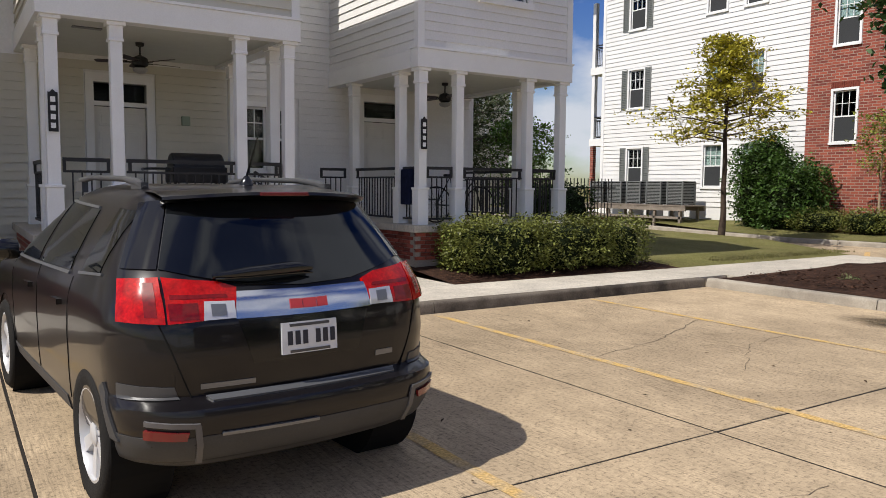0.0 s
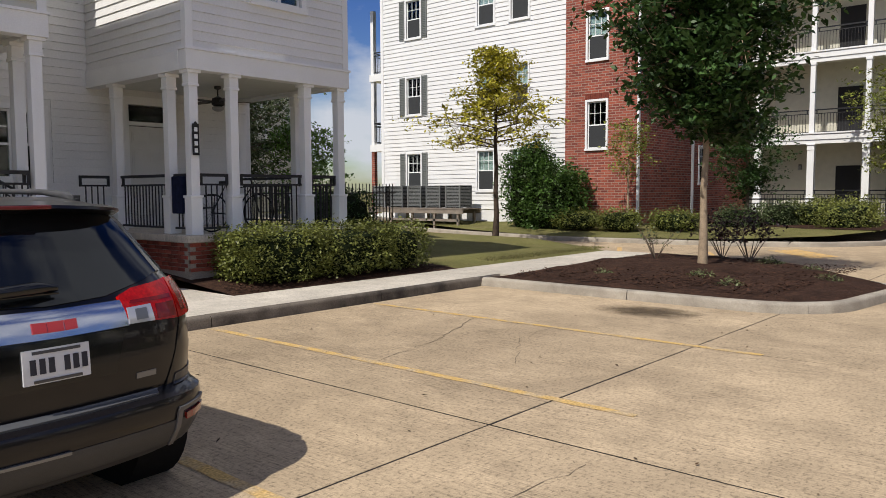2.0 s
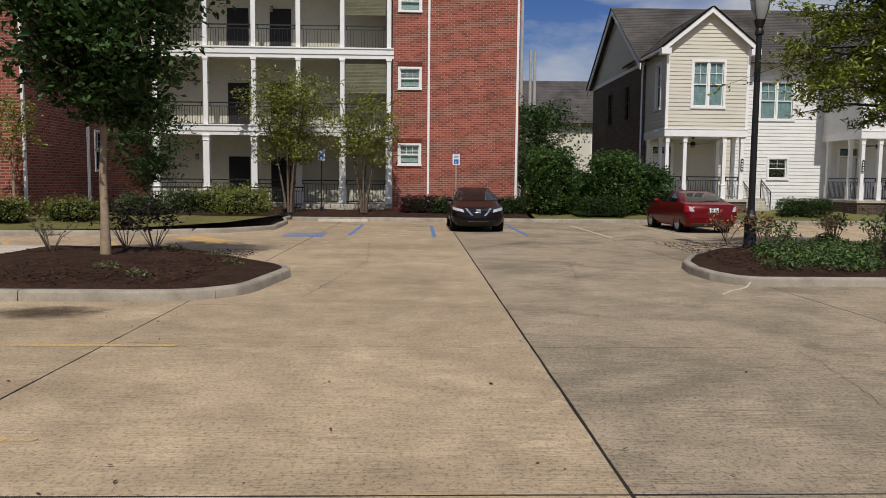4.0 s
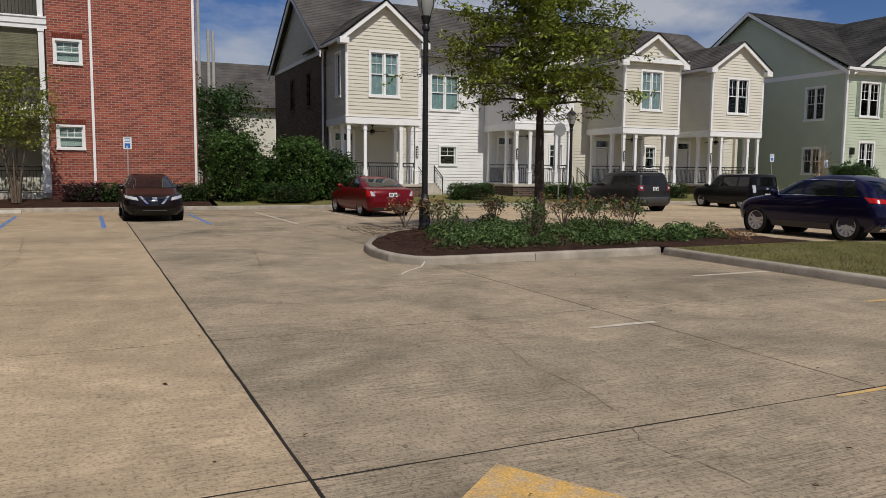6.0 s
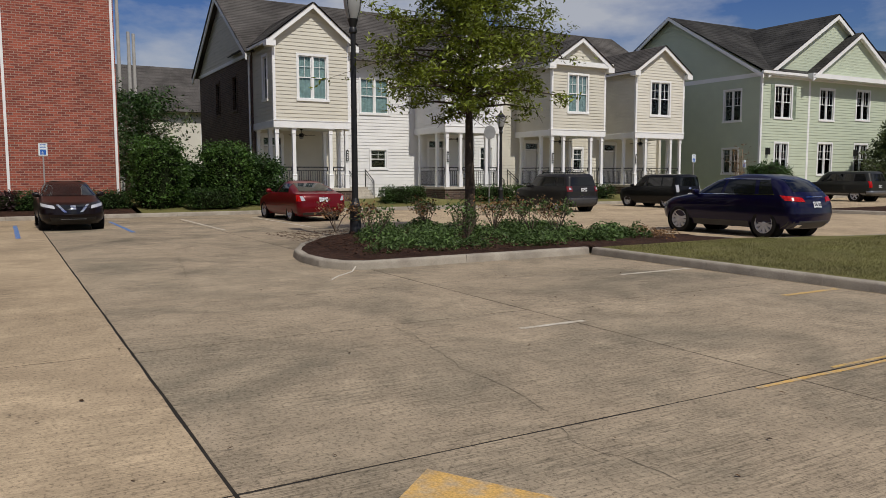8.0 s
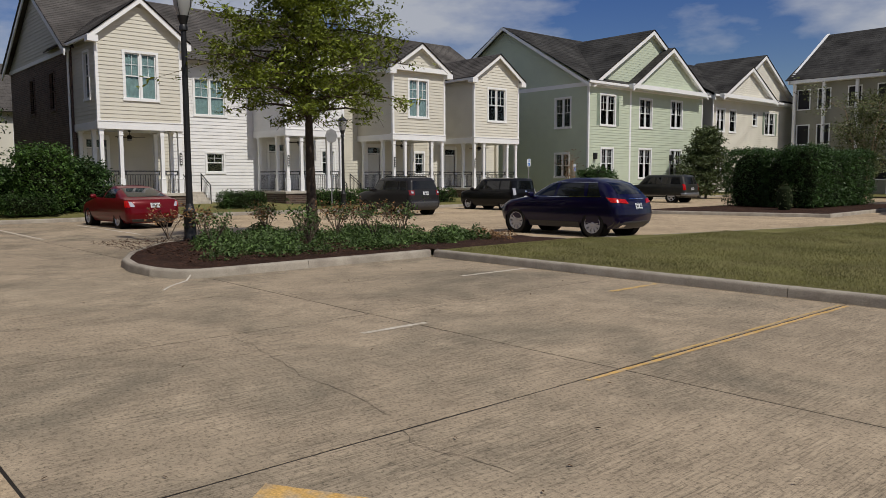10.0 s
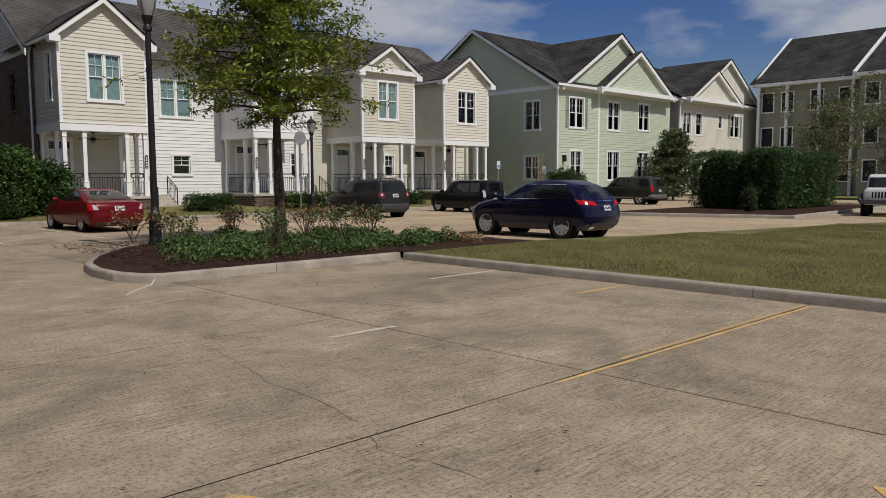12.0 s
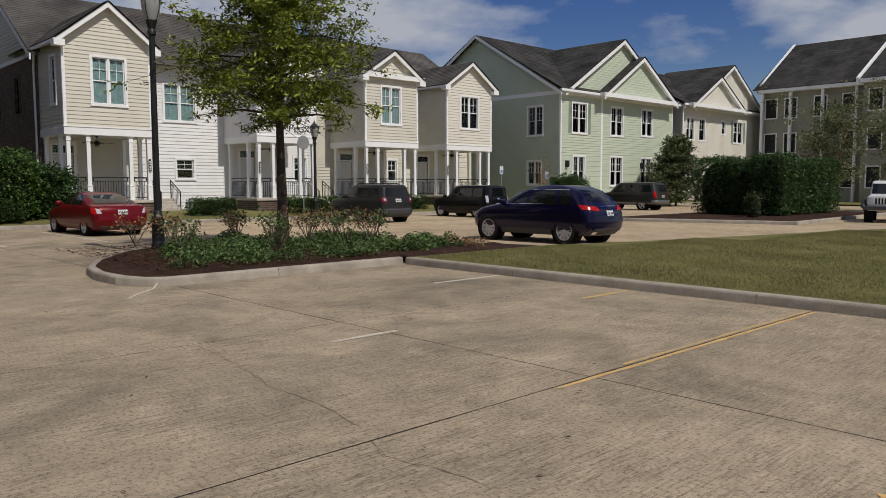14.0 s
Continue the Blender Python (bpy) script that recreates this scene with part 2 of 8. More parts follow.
M_DOOR = mat("white_door_paint", (0.68, 0.67, 0.63), 0.45, vary=0.03)
M_BLACK = mat("black_metal", (0.012, 0.012, 0.013), 0.45, vary=0.2, spec=0.4)
M_IRON = mat("black_iron_rail", (0.014, 0.014, 0.016), 0.5, grain=0.3)
M_GLASS = glass("window_glass", (0.74, 0.82, 0.82))
M_SCREEN = mat("insect_screen", (0.03, 0.032, 0.034), 0.8, grain=0.3, grain_scale=200)
M_BLIND = mat("window_blind", (0.5, 0.56, 0.52), 0.8, vary=0.06)
M_CURTAIN = mat("teal_curtain", (0.33, 0.41, 0.41), 0.9, vary=0.2, scale=6)
# near-black colour standing in for the gloom of unlit rooms
M_ROOMSHADE = mat("dark_interior", (0.03, 0.03, 0.032), 0.9)
M_SHUTTER = mat("grey_shutter", (0.17, 0.18, 0.17), 0.7, grain=0.1)
M_SHUTTER_GREEN = mat("sage_shutter", (0.27, 0.33, 0.25), 0.7, grain=0.1)
M_WOOD = mat("weathered_wood", (0.22, 0.19, 0.16), 0.9, vary=0.2, scale=3, grain=0.25)
M_AC = mat("grey_condenser_metal", (0.20, 0.21, 0.21), 0.5, metal=0.3, vary=0.08)
M_POLE = mat("galvanised_pole", (0.33, 0.33, 0.32), 0.5, metal=0.6, vary=0.1)
M_UTIL = mat("grey_utility_pole", (0.42, 0.4, 0.37), 0.8, vary=0.12)
M_FANBLADE = mat("fan_blade_wood", (0.035, 0.022, 0.015), 0.5, grain=0.3)
M_LAMPGLASS = mat("frosted_lamp_glass", (0.3, 0.3, 0.29), 0.3, spec=0.5)
M_SIGN = mat("sign_white", (0.72, 0.76, 0.76), 0.4, vary=0.03)
M_SIGNBLUE = mat("sign_blue", (0.02, 0.12, 0.45), 0.4, vary=0.03)
M_BARK = mat("grey_bark", (0.15, 0.115, 0.085), 0.95, vary=0.25, scale=7, grain=0.3, bump=0.8, bump_scale=28)
M_BARK_PALE = mat("pale_bark", (0.33, 0.25, 0.17), 0.9, vary=0.2, scale=7, grain=0.2, bump=0.5, bump_scale=25)
M_BARK_DARK = mat("dark_bark", (0.075, 0.055, 0.042), 0.95, vary=0.25, scale=7, grain=0.3, bump=0.8)
LEAF = {k: mat("leaf_" + k, c, 0.45, vary=0.3, scale=1.1, island=0.55, thin=0.22, spec=0.22) for k, c in dict(
    gold=(0.36, 0.32, 0.035), deep=(0.042, 0.084, 0.022), fresh=(0.11, 0.2, 0.035), hedge=(0.15, 0.165, 0.04), box=(0.035, 0.068, 0.016),
    juniper=(0.085, 0.135, 0.04), olive=(0.085, 0.11, 0.045), myrtle=(0.19, 0.215, 0.04), oak=(0.155, 0.19, 0.022), russet=(0.22, 0.12, 0.05),
    fern=(0.056, 0.108, 0.022), grey=(0.125, 0.145, 0.062), purple=(0.04, 0.02, 0.022)).items()}


# ---- mesh building ----
class MB:
    """Collects vertices and faces of one part."""

    def __init__(self):
        self.v, self.f = [], []

    def add(self, vs, fs, m=None):
        o = len(self.v)
        self.v += [tuple(m @ Vector(p)) for p in vs] if m is not None else [tuple(p) for p in vs]
        self.f += [tuple(i + o for i in f) for f in fs]
        return self

    def box(self, x0, x1, y0, y1, z0, z1, m=None):
        vs = [(x, y, z) for z in (z0, z1) for y in (y0, y1) for x in (x0, x1)]
        return self.add(vs, [(0, 2, 3, 1), (4, 5, 7, 6), (0, 1, 5, 4), (2, 6, 7, 3), (0, 4, 6, 2), (1, 3, 7, 5)], m)

    def prism(self, poly, z0, z1, m=None):
        k = len(poly)
        area = sum(poly[i][0] * poly[(i + 1) % k][1] - poly[(i + 1) % k][0] * poly[i][1] for i in range(k))
        poly = list(poly) if area > 0 else list(reversed(poly))
        vs = [(x, y, z0) for x, y in poly] + [(x, y, z1) for x, y in poly]
        fs = [tuple(reversed(range(k))), tuple(range(k, 2 * k))] + [(i, (i + 1) % k, k + (i + 1) % k, k + i) for i in range(k)]
        return self.add(vs, fs, m)

    def tube(self, pts, radii, n=8, caps=True, m=None):
        pts = [Vector(p) for p in pts]
        radii = radii if isinstance(radii, (list, tuple)) else [radii] * len(pts)
        vs, fs = [], []
        for i, p in enumerate(pts):
            d = (pts[min(i + 1, len(pts) - 1)] - pts[max(i - 1, 0)]).normalized()
            a = d.orthogonal().normalized() if i == 0 else (a - d * a.dot(d)).normalized()
            b = d.cross(a)
            vs += [p + (a * math.cos(2 * math.pi * k / n) + b * math.sin(2 * math.pi * k / n)) * radii[i] for k in range(n)]
        for i in range(len(pts) - 1):
            fs += [(i * n + k, i * n + (k + 1) % n, (i + 1) * n + (k + 1) % n, (i + 1) * n + k) for k in range(n)]
        if caps:
            fs += [tuple(reversed(range(n))), tuple(range((len(pts) - 1) * n, len(pts) * n))]
        return self.add(vs, fs, m)

    def lathe(self, prof, n=20, m=None):
        """Profile of (radius, height), turned about z."""
        vs = [(r * math.cos(2 * math.pi * k / n), r * math.sin(2 * math.pi * k / n), z) for r, z in prof for k in range(n)]
        fs = [(i * n + k, i * n + (k + 1) % n, (i + 1) * n + (k + 1) % n, (i + 1) * n + k) for i in range(len(prof) - 1) for k in range(n)]
        fs += [tuple(reversed(range(n))), tuple(range((len(prof) - 1) * n, len(prof) * n))]
        return self.add(vs, fs, m)

    def grid(self, rows):
        """Rows of points of equal length, as a sheet."""
        k = len(rows[0])
        return self.add([p for r in rows for p in r], [(i * k + j, i * k + j + 1, (i + 1) * k + j + 1, (i + 1) * k + j) for i in range(len(rows) - 1) for j in range(k - 1)])

    def weld(self):
        """Joins equal vertices and drops the faces between touching cells."""
        ids, verts, back = {}, [], []
        for p in self.v:
            k = tuple(round(c, 4) for c in p)
            if k not in ids:
                ids[k] = len(verts)
                verts.append(p)
            back.append(ids[k])
        seen = {}
        for f in self.f:
            g = tuple(back[i] for i in f)
            seen.setdefault(tuple(sorted(g)), []).append(g)
        self.v, self.f = verts, [g[0] for g in seen.values() if len(g) == 1]
        return self

    def mesh(self, name, material=None, smooth=None):
        me = bpy.data.meshes.new(name)
        me.from_pydata(self.v, [], self.f)
        if material:
            me.materials.append(material)
        if smooth:
            me.polygons.foreach_set("use_smooth", [True] * len(me.polygons))
            me.set_sharp_from_angle(angle=radians(smooth))
        me.update()
        return me


def part(name, mb, material, parent=None, label="", smooth=None, bevel=0.0, at=None):
    """One mesh object, under a thing or part if parent is given."""
    ob = new(name, mb.mesh(name, material, smooth))
    if parent is not None:
        ob.parent = parent
    if at is not None:
        ob.matrix_basis = at
    if bevel:
        b = ob.modifiers.new("bevel", "BEVEL")
        b.width, b.segments, b.limit_method, b.angle_limit = bevel, 2, "ANGLE", radians(40)
    return tagged(ob, label) if label else ob


def thing(name, label, category, at=None, group="", kind=""):
    ob = new(name)
    ob.empty_display_size = 0.2
    if at is not None:
        ob.matrix_basis = at
    return tagged(ob, label, category, group, kind)


def solid(name, mb, material, label, category, group="", kind="", smooth=None, bevel=0.0, at=None):
    """A thing of a single mesh."""
    return tagged(part(name, mb, material, None, "", smooth, bevel, at), label, category, group, kind)


class Wall:
    """A wall's frame: u runs along the wall, v is height, w points out of it."""

    def __init__(self, ox, oy, u, n):
        self.o, self.u, self.n = (ox, oy), u, n
        self.m = Matrix(((u[0], n[0], 0, ox), (u[1], n[1], 0, oy), (0, 0, 1, 0), (0, 0, 0, 1)))

    def box(self, mb, u0, u1, v0, v1, w0, w1):
        vs = [self.m @ Vector((u, w, v)) for v in (v0, v1) for w in (w0, w1) for u in (u0, u1)]
        fs = [(0, 2, 3, 1), (4, 5, 7, 6), (0, 1, 5, 4), (2, 6, 7, 3), (0, 4, 6, 2), (1, 3, 7, 5)]
        if self.u[0] * self.n[1] - self.u[1] * self.n[0] < 0:
            fs = [tuple(reversed(f)) for f in fs]
        return mb.add(vs, fs)

    def poly(self, mb, pts, w0, w1):
        """A prism over a polygon of (u, v), from w0 to w1."""
        k = len(pts)
        area = sum(pts[i][0] * pts[(i + 1) % k][1] - pts[(i + 1) % k][0] * pts[i][1] for i in range(k))
        hand = (self.u[0] * self.n[1] - self.u[1] * self.n[0]) * (1 if area > 0 else -1)
        vs = [self.m @ Vector((u, w0, v)) for u, v in pts] + [self.m @ Vector((u, w1, v)) for u, v in pts]
        fs = [tuple(range(k)), tuple(reversed(range(k, 2 * k)))] + [(i, k + i, k + (i + 1) % k, (i + 1) % k) for i in range(k)]
        if hand < 0:
            fs = [tuple(reversed(f)) for f in fs]
        return mb.add(vs, fs)

    def core(self, mb, u0, u1, v0, v1, holes, w0=-0.2, w1=0.0):
        """A wall of that thickness with openings through it."""
        us = sorted({u0, u1, *[min(max(h[i], u0), u1) for h in holes for i in (0, 1)]})
        vs = sorted({v0, v1, *[min(max(h[i], v0), v1) for h in holes for i in (2, 3)]})
        cells = MB()
        for a, b in zip(us, us[1:]):
            for c, d in zip(vs, vs[1:]):
                mu, mv = (a + b) / 2, (c + d) / 2
                if not any(h[0] < mu < h[1] and h[2] < mv < h[3] for h in holes):
                    self.box(cells, a, b, c, d, w0, w1)
        cells.weld()
        mb.add(cells.v, cells.f)
        return mb


def lap_boards(wall, u0, u1, v0, v1, holes=(), clip=None, exposure=0.15, proud=0.0, thick=0.022):
    """The boards of lap siding, each a list of pieces (u0, u1, v0, v1), cut round openings and by a gable's slope."""
    k = max(1, round((v1 - v0) / exposure))
    e = (v1 - v0) / k
    for i in range(k):
        a, b = v0 + i * e, v0 + (i + 1) * e
        lo, hi = clip((a + b) / 2) if clip else (u0, u1)
        if hi - lo < 0.05:
            continue
        cuts = sorted((max(h[0], lo), min(h[1], hi)) for h in holes if h[2] < (a + b) / 2 < h[3] and h[1] > lo and h[0] < hi)
        x = lo
        for c, d in cuts + [(hi, hi)]:
            if c - x > 0.03:
                yield x, c, a, b
            x = max(x, d)


def siding(parent, wall, u0, u1, v0, v1, material, holes=(), clip=None, exposure=0.15, pieces=False, name="siding"):
    """Lap siding on a wall; as single boards, or joined where it stays far off."""
    whole = MB()
    for a, b, c, d in lap_boards(wall, u0, u1, v0, v1, holes, clip, exposure):
        mb = MB() if pieces else whole
        vs = [wall.m @ Vector(p) for p in ((a, 0.0, c), (b, 0.0, c), (b, 0.029, c), (a, 0.029, c), (a, 0.0, d), (b, 0.0, d), (b, 0.006, d), (a, 0.006, d))]
        fs = [(0, 1, 2, 3), (4, 7, 6, 5), (0, 4, 5, 1), (3, 2, 6, 7), (0, 3, 7, 4), (1, 5, 6, 2)]
        if wall.u[0] * wall.n[1] - wall.u[1] * wall.n[0] > 0:
            fs = [tuple(reversed(f)) for f in fs]
        mb.add(vs, fs)
        if pieces:
            part("board", mb, material, parent)
    if not pieces and whole.v:
        return part(name, whole, material, parent)


def window(parent, wall, u0, u1, v0, v1, lights=1, rows=(2, 3), shade="blind", casing=0.1, trim=M_WHITE, screen=False, shutters=None):
    """A window unit: casing with sill, sashes with bars, panes, and what hangs behind them. lights: side-by-side units."""
    c = casing
    mb = MB()
    wall.box(mb, u0 - c, u0, v0 - c * 0.5, v1 + c, -0.02, 0.045)
    wall.box(mb, u1, u1 + c, v0 - c * 0.5, v1 + c, -0.02, 0.045)
    wall.box(mb, u0, u1, v1, v1 + c, -0.02, 0.045)
    win = part("window", mb, trim, parent)
    s = MB()
    wall.box(s, u0 - c * 1.2, u1 + c * 1.2, v0 - c, v0, -0.05, 0.07)
    part("sill", s, trim, win)
    w = (u1 - u0) / lights
    for i in range(lights):
        a, b = u0 + i * w, u0 + (i + 1) * w
        g = 0.045
        sash = MB()
        mid = (v0 + v1) / 2
        a2, b2 = a + (0.04 if i else 0), b - (0.04 if i < lights - 1 else 0)
        for x in (a2, b2 - g):
            wall.box(sash, x, x + g, v0, v1, -0.09, -0.03)
        for z in (v0, mid - g / 2, v1 - g):
            wall.box(sash, a2 + g, b2 - g, z, z + g, -0.09, -0.035)
        if i:
            wall.box(sash, a - 0.04, a + 0.04, v0, v1, -0.1, 0.02)
        nr, nc = rows
        for k in range(1, nc):
            x = a2 + g + (b2 - a2 - 2 * g) * k / nc
            wall.box(sash, x - 0.009, x + 0.009, mid, v1 - g, -0.07, -0.045)
        for k in range(1, nr):
            z = mid + (v1 - mid) * k / nr
            wall.box(sash, a2 + g, b2 - g, z - 0.009, z + 0.009, -0.07, -0.046)
        part("sash", sash, trim, win)
        p = MB()
        wall.box(p, a2 + g, b2 - g, v0 + g, v1 - g, -0.066, -0.06)
        part("pane", p, M_GLASS, win).visible_shadow = False
        if screen:
            q = MB()
            wall.box(q, a2 + g, b2 - g, v0 + g, mid - g / 2, -0.045, -0.04)
            part("insect_screen", q, M_SCREEN, win)
    back = MB()
    if shade == "blind":
        wall.box(back, u0, u1, v0 + (v1 - v0) * 0.1, v1, -0.15, -0.14)
        part("blind", back, M_BLIND, win)
    elif shade == "curtain":
        rows_ = []
        for v in (v0, v1):
            rows_.append([tuple(wall.m @ Vector((u0 + (u1 - u0) * t / 24, -0.098 + 0.014 * math.sin(t * 1.9), v))) for t in range(25)])
        back.grid(rows_)
        part("curtain", back, M_CURTAIN, win)
    if shutters:
        for x in (u0 - c - 0.34, u1 + c):
            sh = MB()
            wall.box(sh, x, x + 0.05, v0 - 0.05, v1 + 0.05, 0.025, 0.06)
            wall.box(sh, x + 0.29, x + 0.34, v0 - 0.05, v1 + 0.05, 0.025, 0.06)
            k = int((v1 - v0) / 0.07)
            for j in range(k):
                z = v0 - 0.05 + (v1 - v0 + 0.1) * j / k
                wall.box(sh, x + 0.05, x + 0.29, z, z + 0.045, 0.025, 0.05)
            wall.box(sh, x + 0.05, x + 0.29, v0 - 0.05, v1 + 0.05, 0.024, 0.03)
            part("shutter", sh, shutters, parent)
    return win


# ---- ground, lot, kerbs ----
solid("ground", MB().add([(-900, -900, -0.06), (900, -900, -0.06), (900, 900, -0.06), (-900, 900, -0.06)], [(0, 1, 2, 3)]), M_GRASS, "level turf reaching the horizon", "ground", kind="structure")
JX = [-12.4, -7.8, -3.7, 0.08, 4.17, 7.85, 10.44, 14.4, 18.6, 23.0, 27.4, 32.2]
JY = [-10.4, -5.42, -0.84, 3.47, 8.62]
lot = solid("pavement", MB().box(-40, 36, -85, 30, -0.055, -0.003), M_JOINT, "dark tar joints under the concrete parking lot", "pavement", kind="structure")
NEAR_X0, NEAR_X1, NEAR_Y0, NEAR_Y1 = JX[0], JX[-1], JY[0], JY[-1]
rest = MB()
for x0, x1, y0, y1 in ((-40, NEAR_X0, -85, 30), (NEAR_X0, NEAR_X1, NEAR_Y1, 30), (NEAR_X1, 36, -85, 30)):
    rest.box(x0 + 0.01, x1 - 0.01, y0 + 0.01, y1 - 0.01, -0.03, 0.0)
gy = [-85, -70, -56, -44, -34, -26, -19, -14.6, NEAR_Y0]
gx = [NEAR_X0, -3.7, 4.17, 10.44, 14.4, 18.6, 23.0, 27.4, NEAR_X1]
for x0, x1 in zip(gx, gx[1:]):
    for y0, y1 in zip(gy, gy[1:]):
        rest.box(x0 + 0.008, x1 - 0.008, y0 + 0.008, y1 - 0.008, -0.03, 0.0)
part("far_slabs", rest, M_CONC, lot)


def joint_gap(v):
    return 0.009 if abs(v - 4.17) < 0.01 or abs(v + 0.84) < 0.01 else 0.007


def slab(x0, x1, y0, y1):
    """A cast slab with worn, slightly uneven arrises."""
    n, rnd = 7, random.Random(int(x0 * 31 + y0 * 17))
    x0, x1, y0, y1 = x0 + joint_gap(x0), x1 - joint_gap(x1), y0 + joint_gap(y0), y1 - joint_gap(y1)
    ring = [(x0 + (x1 - x0) * i / n, y0) for i in range(n)] + [(x1, y0 + (y1 - y0) * i / n) for i in range(n)]
    ring += [(x1 - (x1 - x0) * i / n, y1) for i in range(n)] + [(x0, y1 - (y1 - y0) * i / n) for i in range(n)]
    ring = [(x + rnd.uniform(-0.004, 0.004), y + rnd.uniform(-0.004, 0.004)) for x, y in ring]
    cx, cy, k = (x0 + x1) / 2, (y0 + y1) / 2, len(ring)
    vs = [(x, y, -0.03) for x, y in ring] + [(x, y, -0.006) for x, y in ring] + [(x + 0.006 * (1 if cx > x else -1), y + 0.006 * (1 if cy > y else -1), 0.0) for x, y in ring]
    fs = [(i + r * k, (i + 1) % k + r * k, (i + 1) % k + (r + 1) * k, i + (r + 1) * k) for r in (0, 1) for i in range(k)] + [tuple(range(2 * k, 3 * k))]
    part("concrete_slab", MB().add(vs, fs), M_CONC if y0 > -1 else M_CONC_Y, lot)


for x0, x1 in zip(JX, JX[1:]):
    for y0, y1 in zip(JY, JY[1:]):
        slab(x0, x1, y0, y1)


def arc(cx, cy, r, a0, a1, n=8):
    return [(cx + r * math.cos(radians(a0 + (a1 - a0) * i / n)), cy + r * math.sin(radians(a0 + (a1 - a0) * i / n))) for i in range(n + 1)]


def offset(path, d, closed=False):
    """The path moved sideways to its left by d."""
    out, k = [], len(path)
    for i, p in enumerate(path):
        a = path[i - 1] if (i or closed) else path[i]
        b = path[(i + 1) % k] if (i < k - 1 or closed) else path[i]
        t = Vector((b[0] - a[0], b[1] - a[1])).normalized()
        out.append((p[0] - t.y * d, p[1] + t.x * d))
    return out


def kerb(name, path, inward, label, material=M_KERB, top=0.15, width=0.16, closed=False, seg=3.0):
    """A cast kerb along a path, with a rounded nose on its open side and joints between lengths. inward: +1 if the raised ground is to its left."""
    th = thing(name, label, "kerb", kind="structure")
    pts, run = [Vector((*p, 0)) for p in path], []
    if closed:
        pts.append(pts[0])
    fine = [pts[0]]
    for a, b in zip(pts, pts[1:]):
        k = max(1, round((b - a).length / 0.5))
        fine += [a + (b - a) * i / k for i in range(1, k + 1)]
    piece, length, rnd = [fine[0]], 0.0, random.Random(len(path))
    for a, b in zip(fine, fine[1:]):
        piece.append(b)
        length += (b - a).length
        if length > seg or b is fine[-1]:
            rows = []
            q = [(p.x, p.y) for p in piece]
            prof = [(0.0, -0.03), (0.012, top - 0.045), (0.02, top - 0.02), (0.04, top - 0.004), (0.06, top), (width, top), (width, -0.03)]
            for d, z in prof:
                o = offset(q, d * inward)
                row = [(x + rnd.uniform(-0.002, 0.002), y + rnd.uniform(-0.002, 0.002), z + rnd.uniform(-0.002, 0.002)) for x, y in o]
                t0, t1 = (piece[1] - piece[0]).normalized() * 0.005, (piece[-2] - piece[-1]).normalized() * 0.005
                row[0] = (row[0][0] + t0.x, row[0][1] + t0.y, row[0][2])
                row[-1] = (row[-1][0] + t1.x, row[-1][1] + t1.y, row[-1][2])
                rows.append(row)
            rows = rows if inward < 0 else rows[::-1]
            mb = MB().grid(rows)
            k, r = len(rows[0]), len(rows)
            mb.f += [tuple(i * k for i in range(r)), tuple(i * k + k - 1 for i in reversed(range(r)))]
            part("kerb_length", mb, material, th, smooth=45)
            piece, length = [b], 0.0
    return th


# north side: walk, kerb, bed, lawn
KY = 8.62
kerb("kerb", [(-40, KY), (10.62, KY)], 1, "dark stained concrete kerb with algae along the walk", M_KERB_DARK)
north = solid("pavement_walk", MB().box(-40, -9, KY + 0.16, 10.0, -0.03, 0.148), M_WALK, "pale concrete walk along the houses", "walk", kind="structure")
wx = [-9, -7.3, -5.6, -3.9, -2.2, -0.5, 1.2, 2.9, 4.6, 6.3, 8.0, 9.7, 11.4, 13.1, 14.8, 16.4, 17.6]
for a, b in zip(wx, wx[1:]):
    part("walk_slab", MB().box(a + 0.005, b - 0.005, KY + 0.162 if a < 10 else 8.45, 10.0, -0.03, 0.15), M_WALK, north, bevel=0.006)
solid("pavement_entry", MB().box(4.62, 6.35, 10.005, 14.0, -0.03, 0.152), M_WALK, "pale concrete entry walk between the porches", "walk", kind="structure", bevel=0.006)


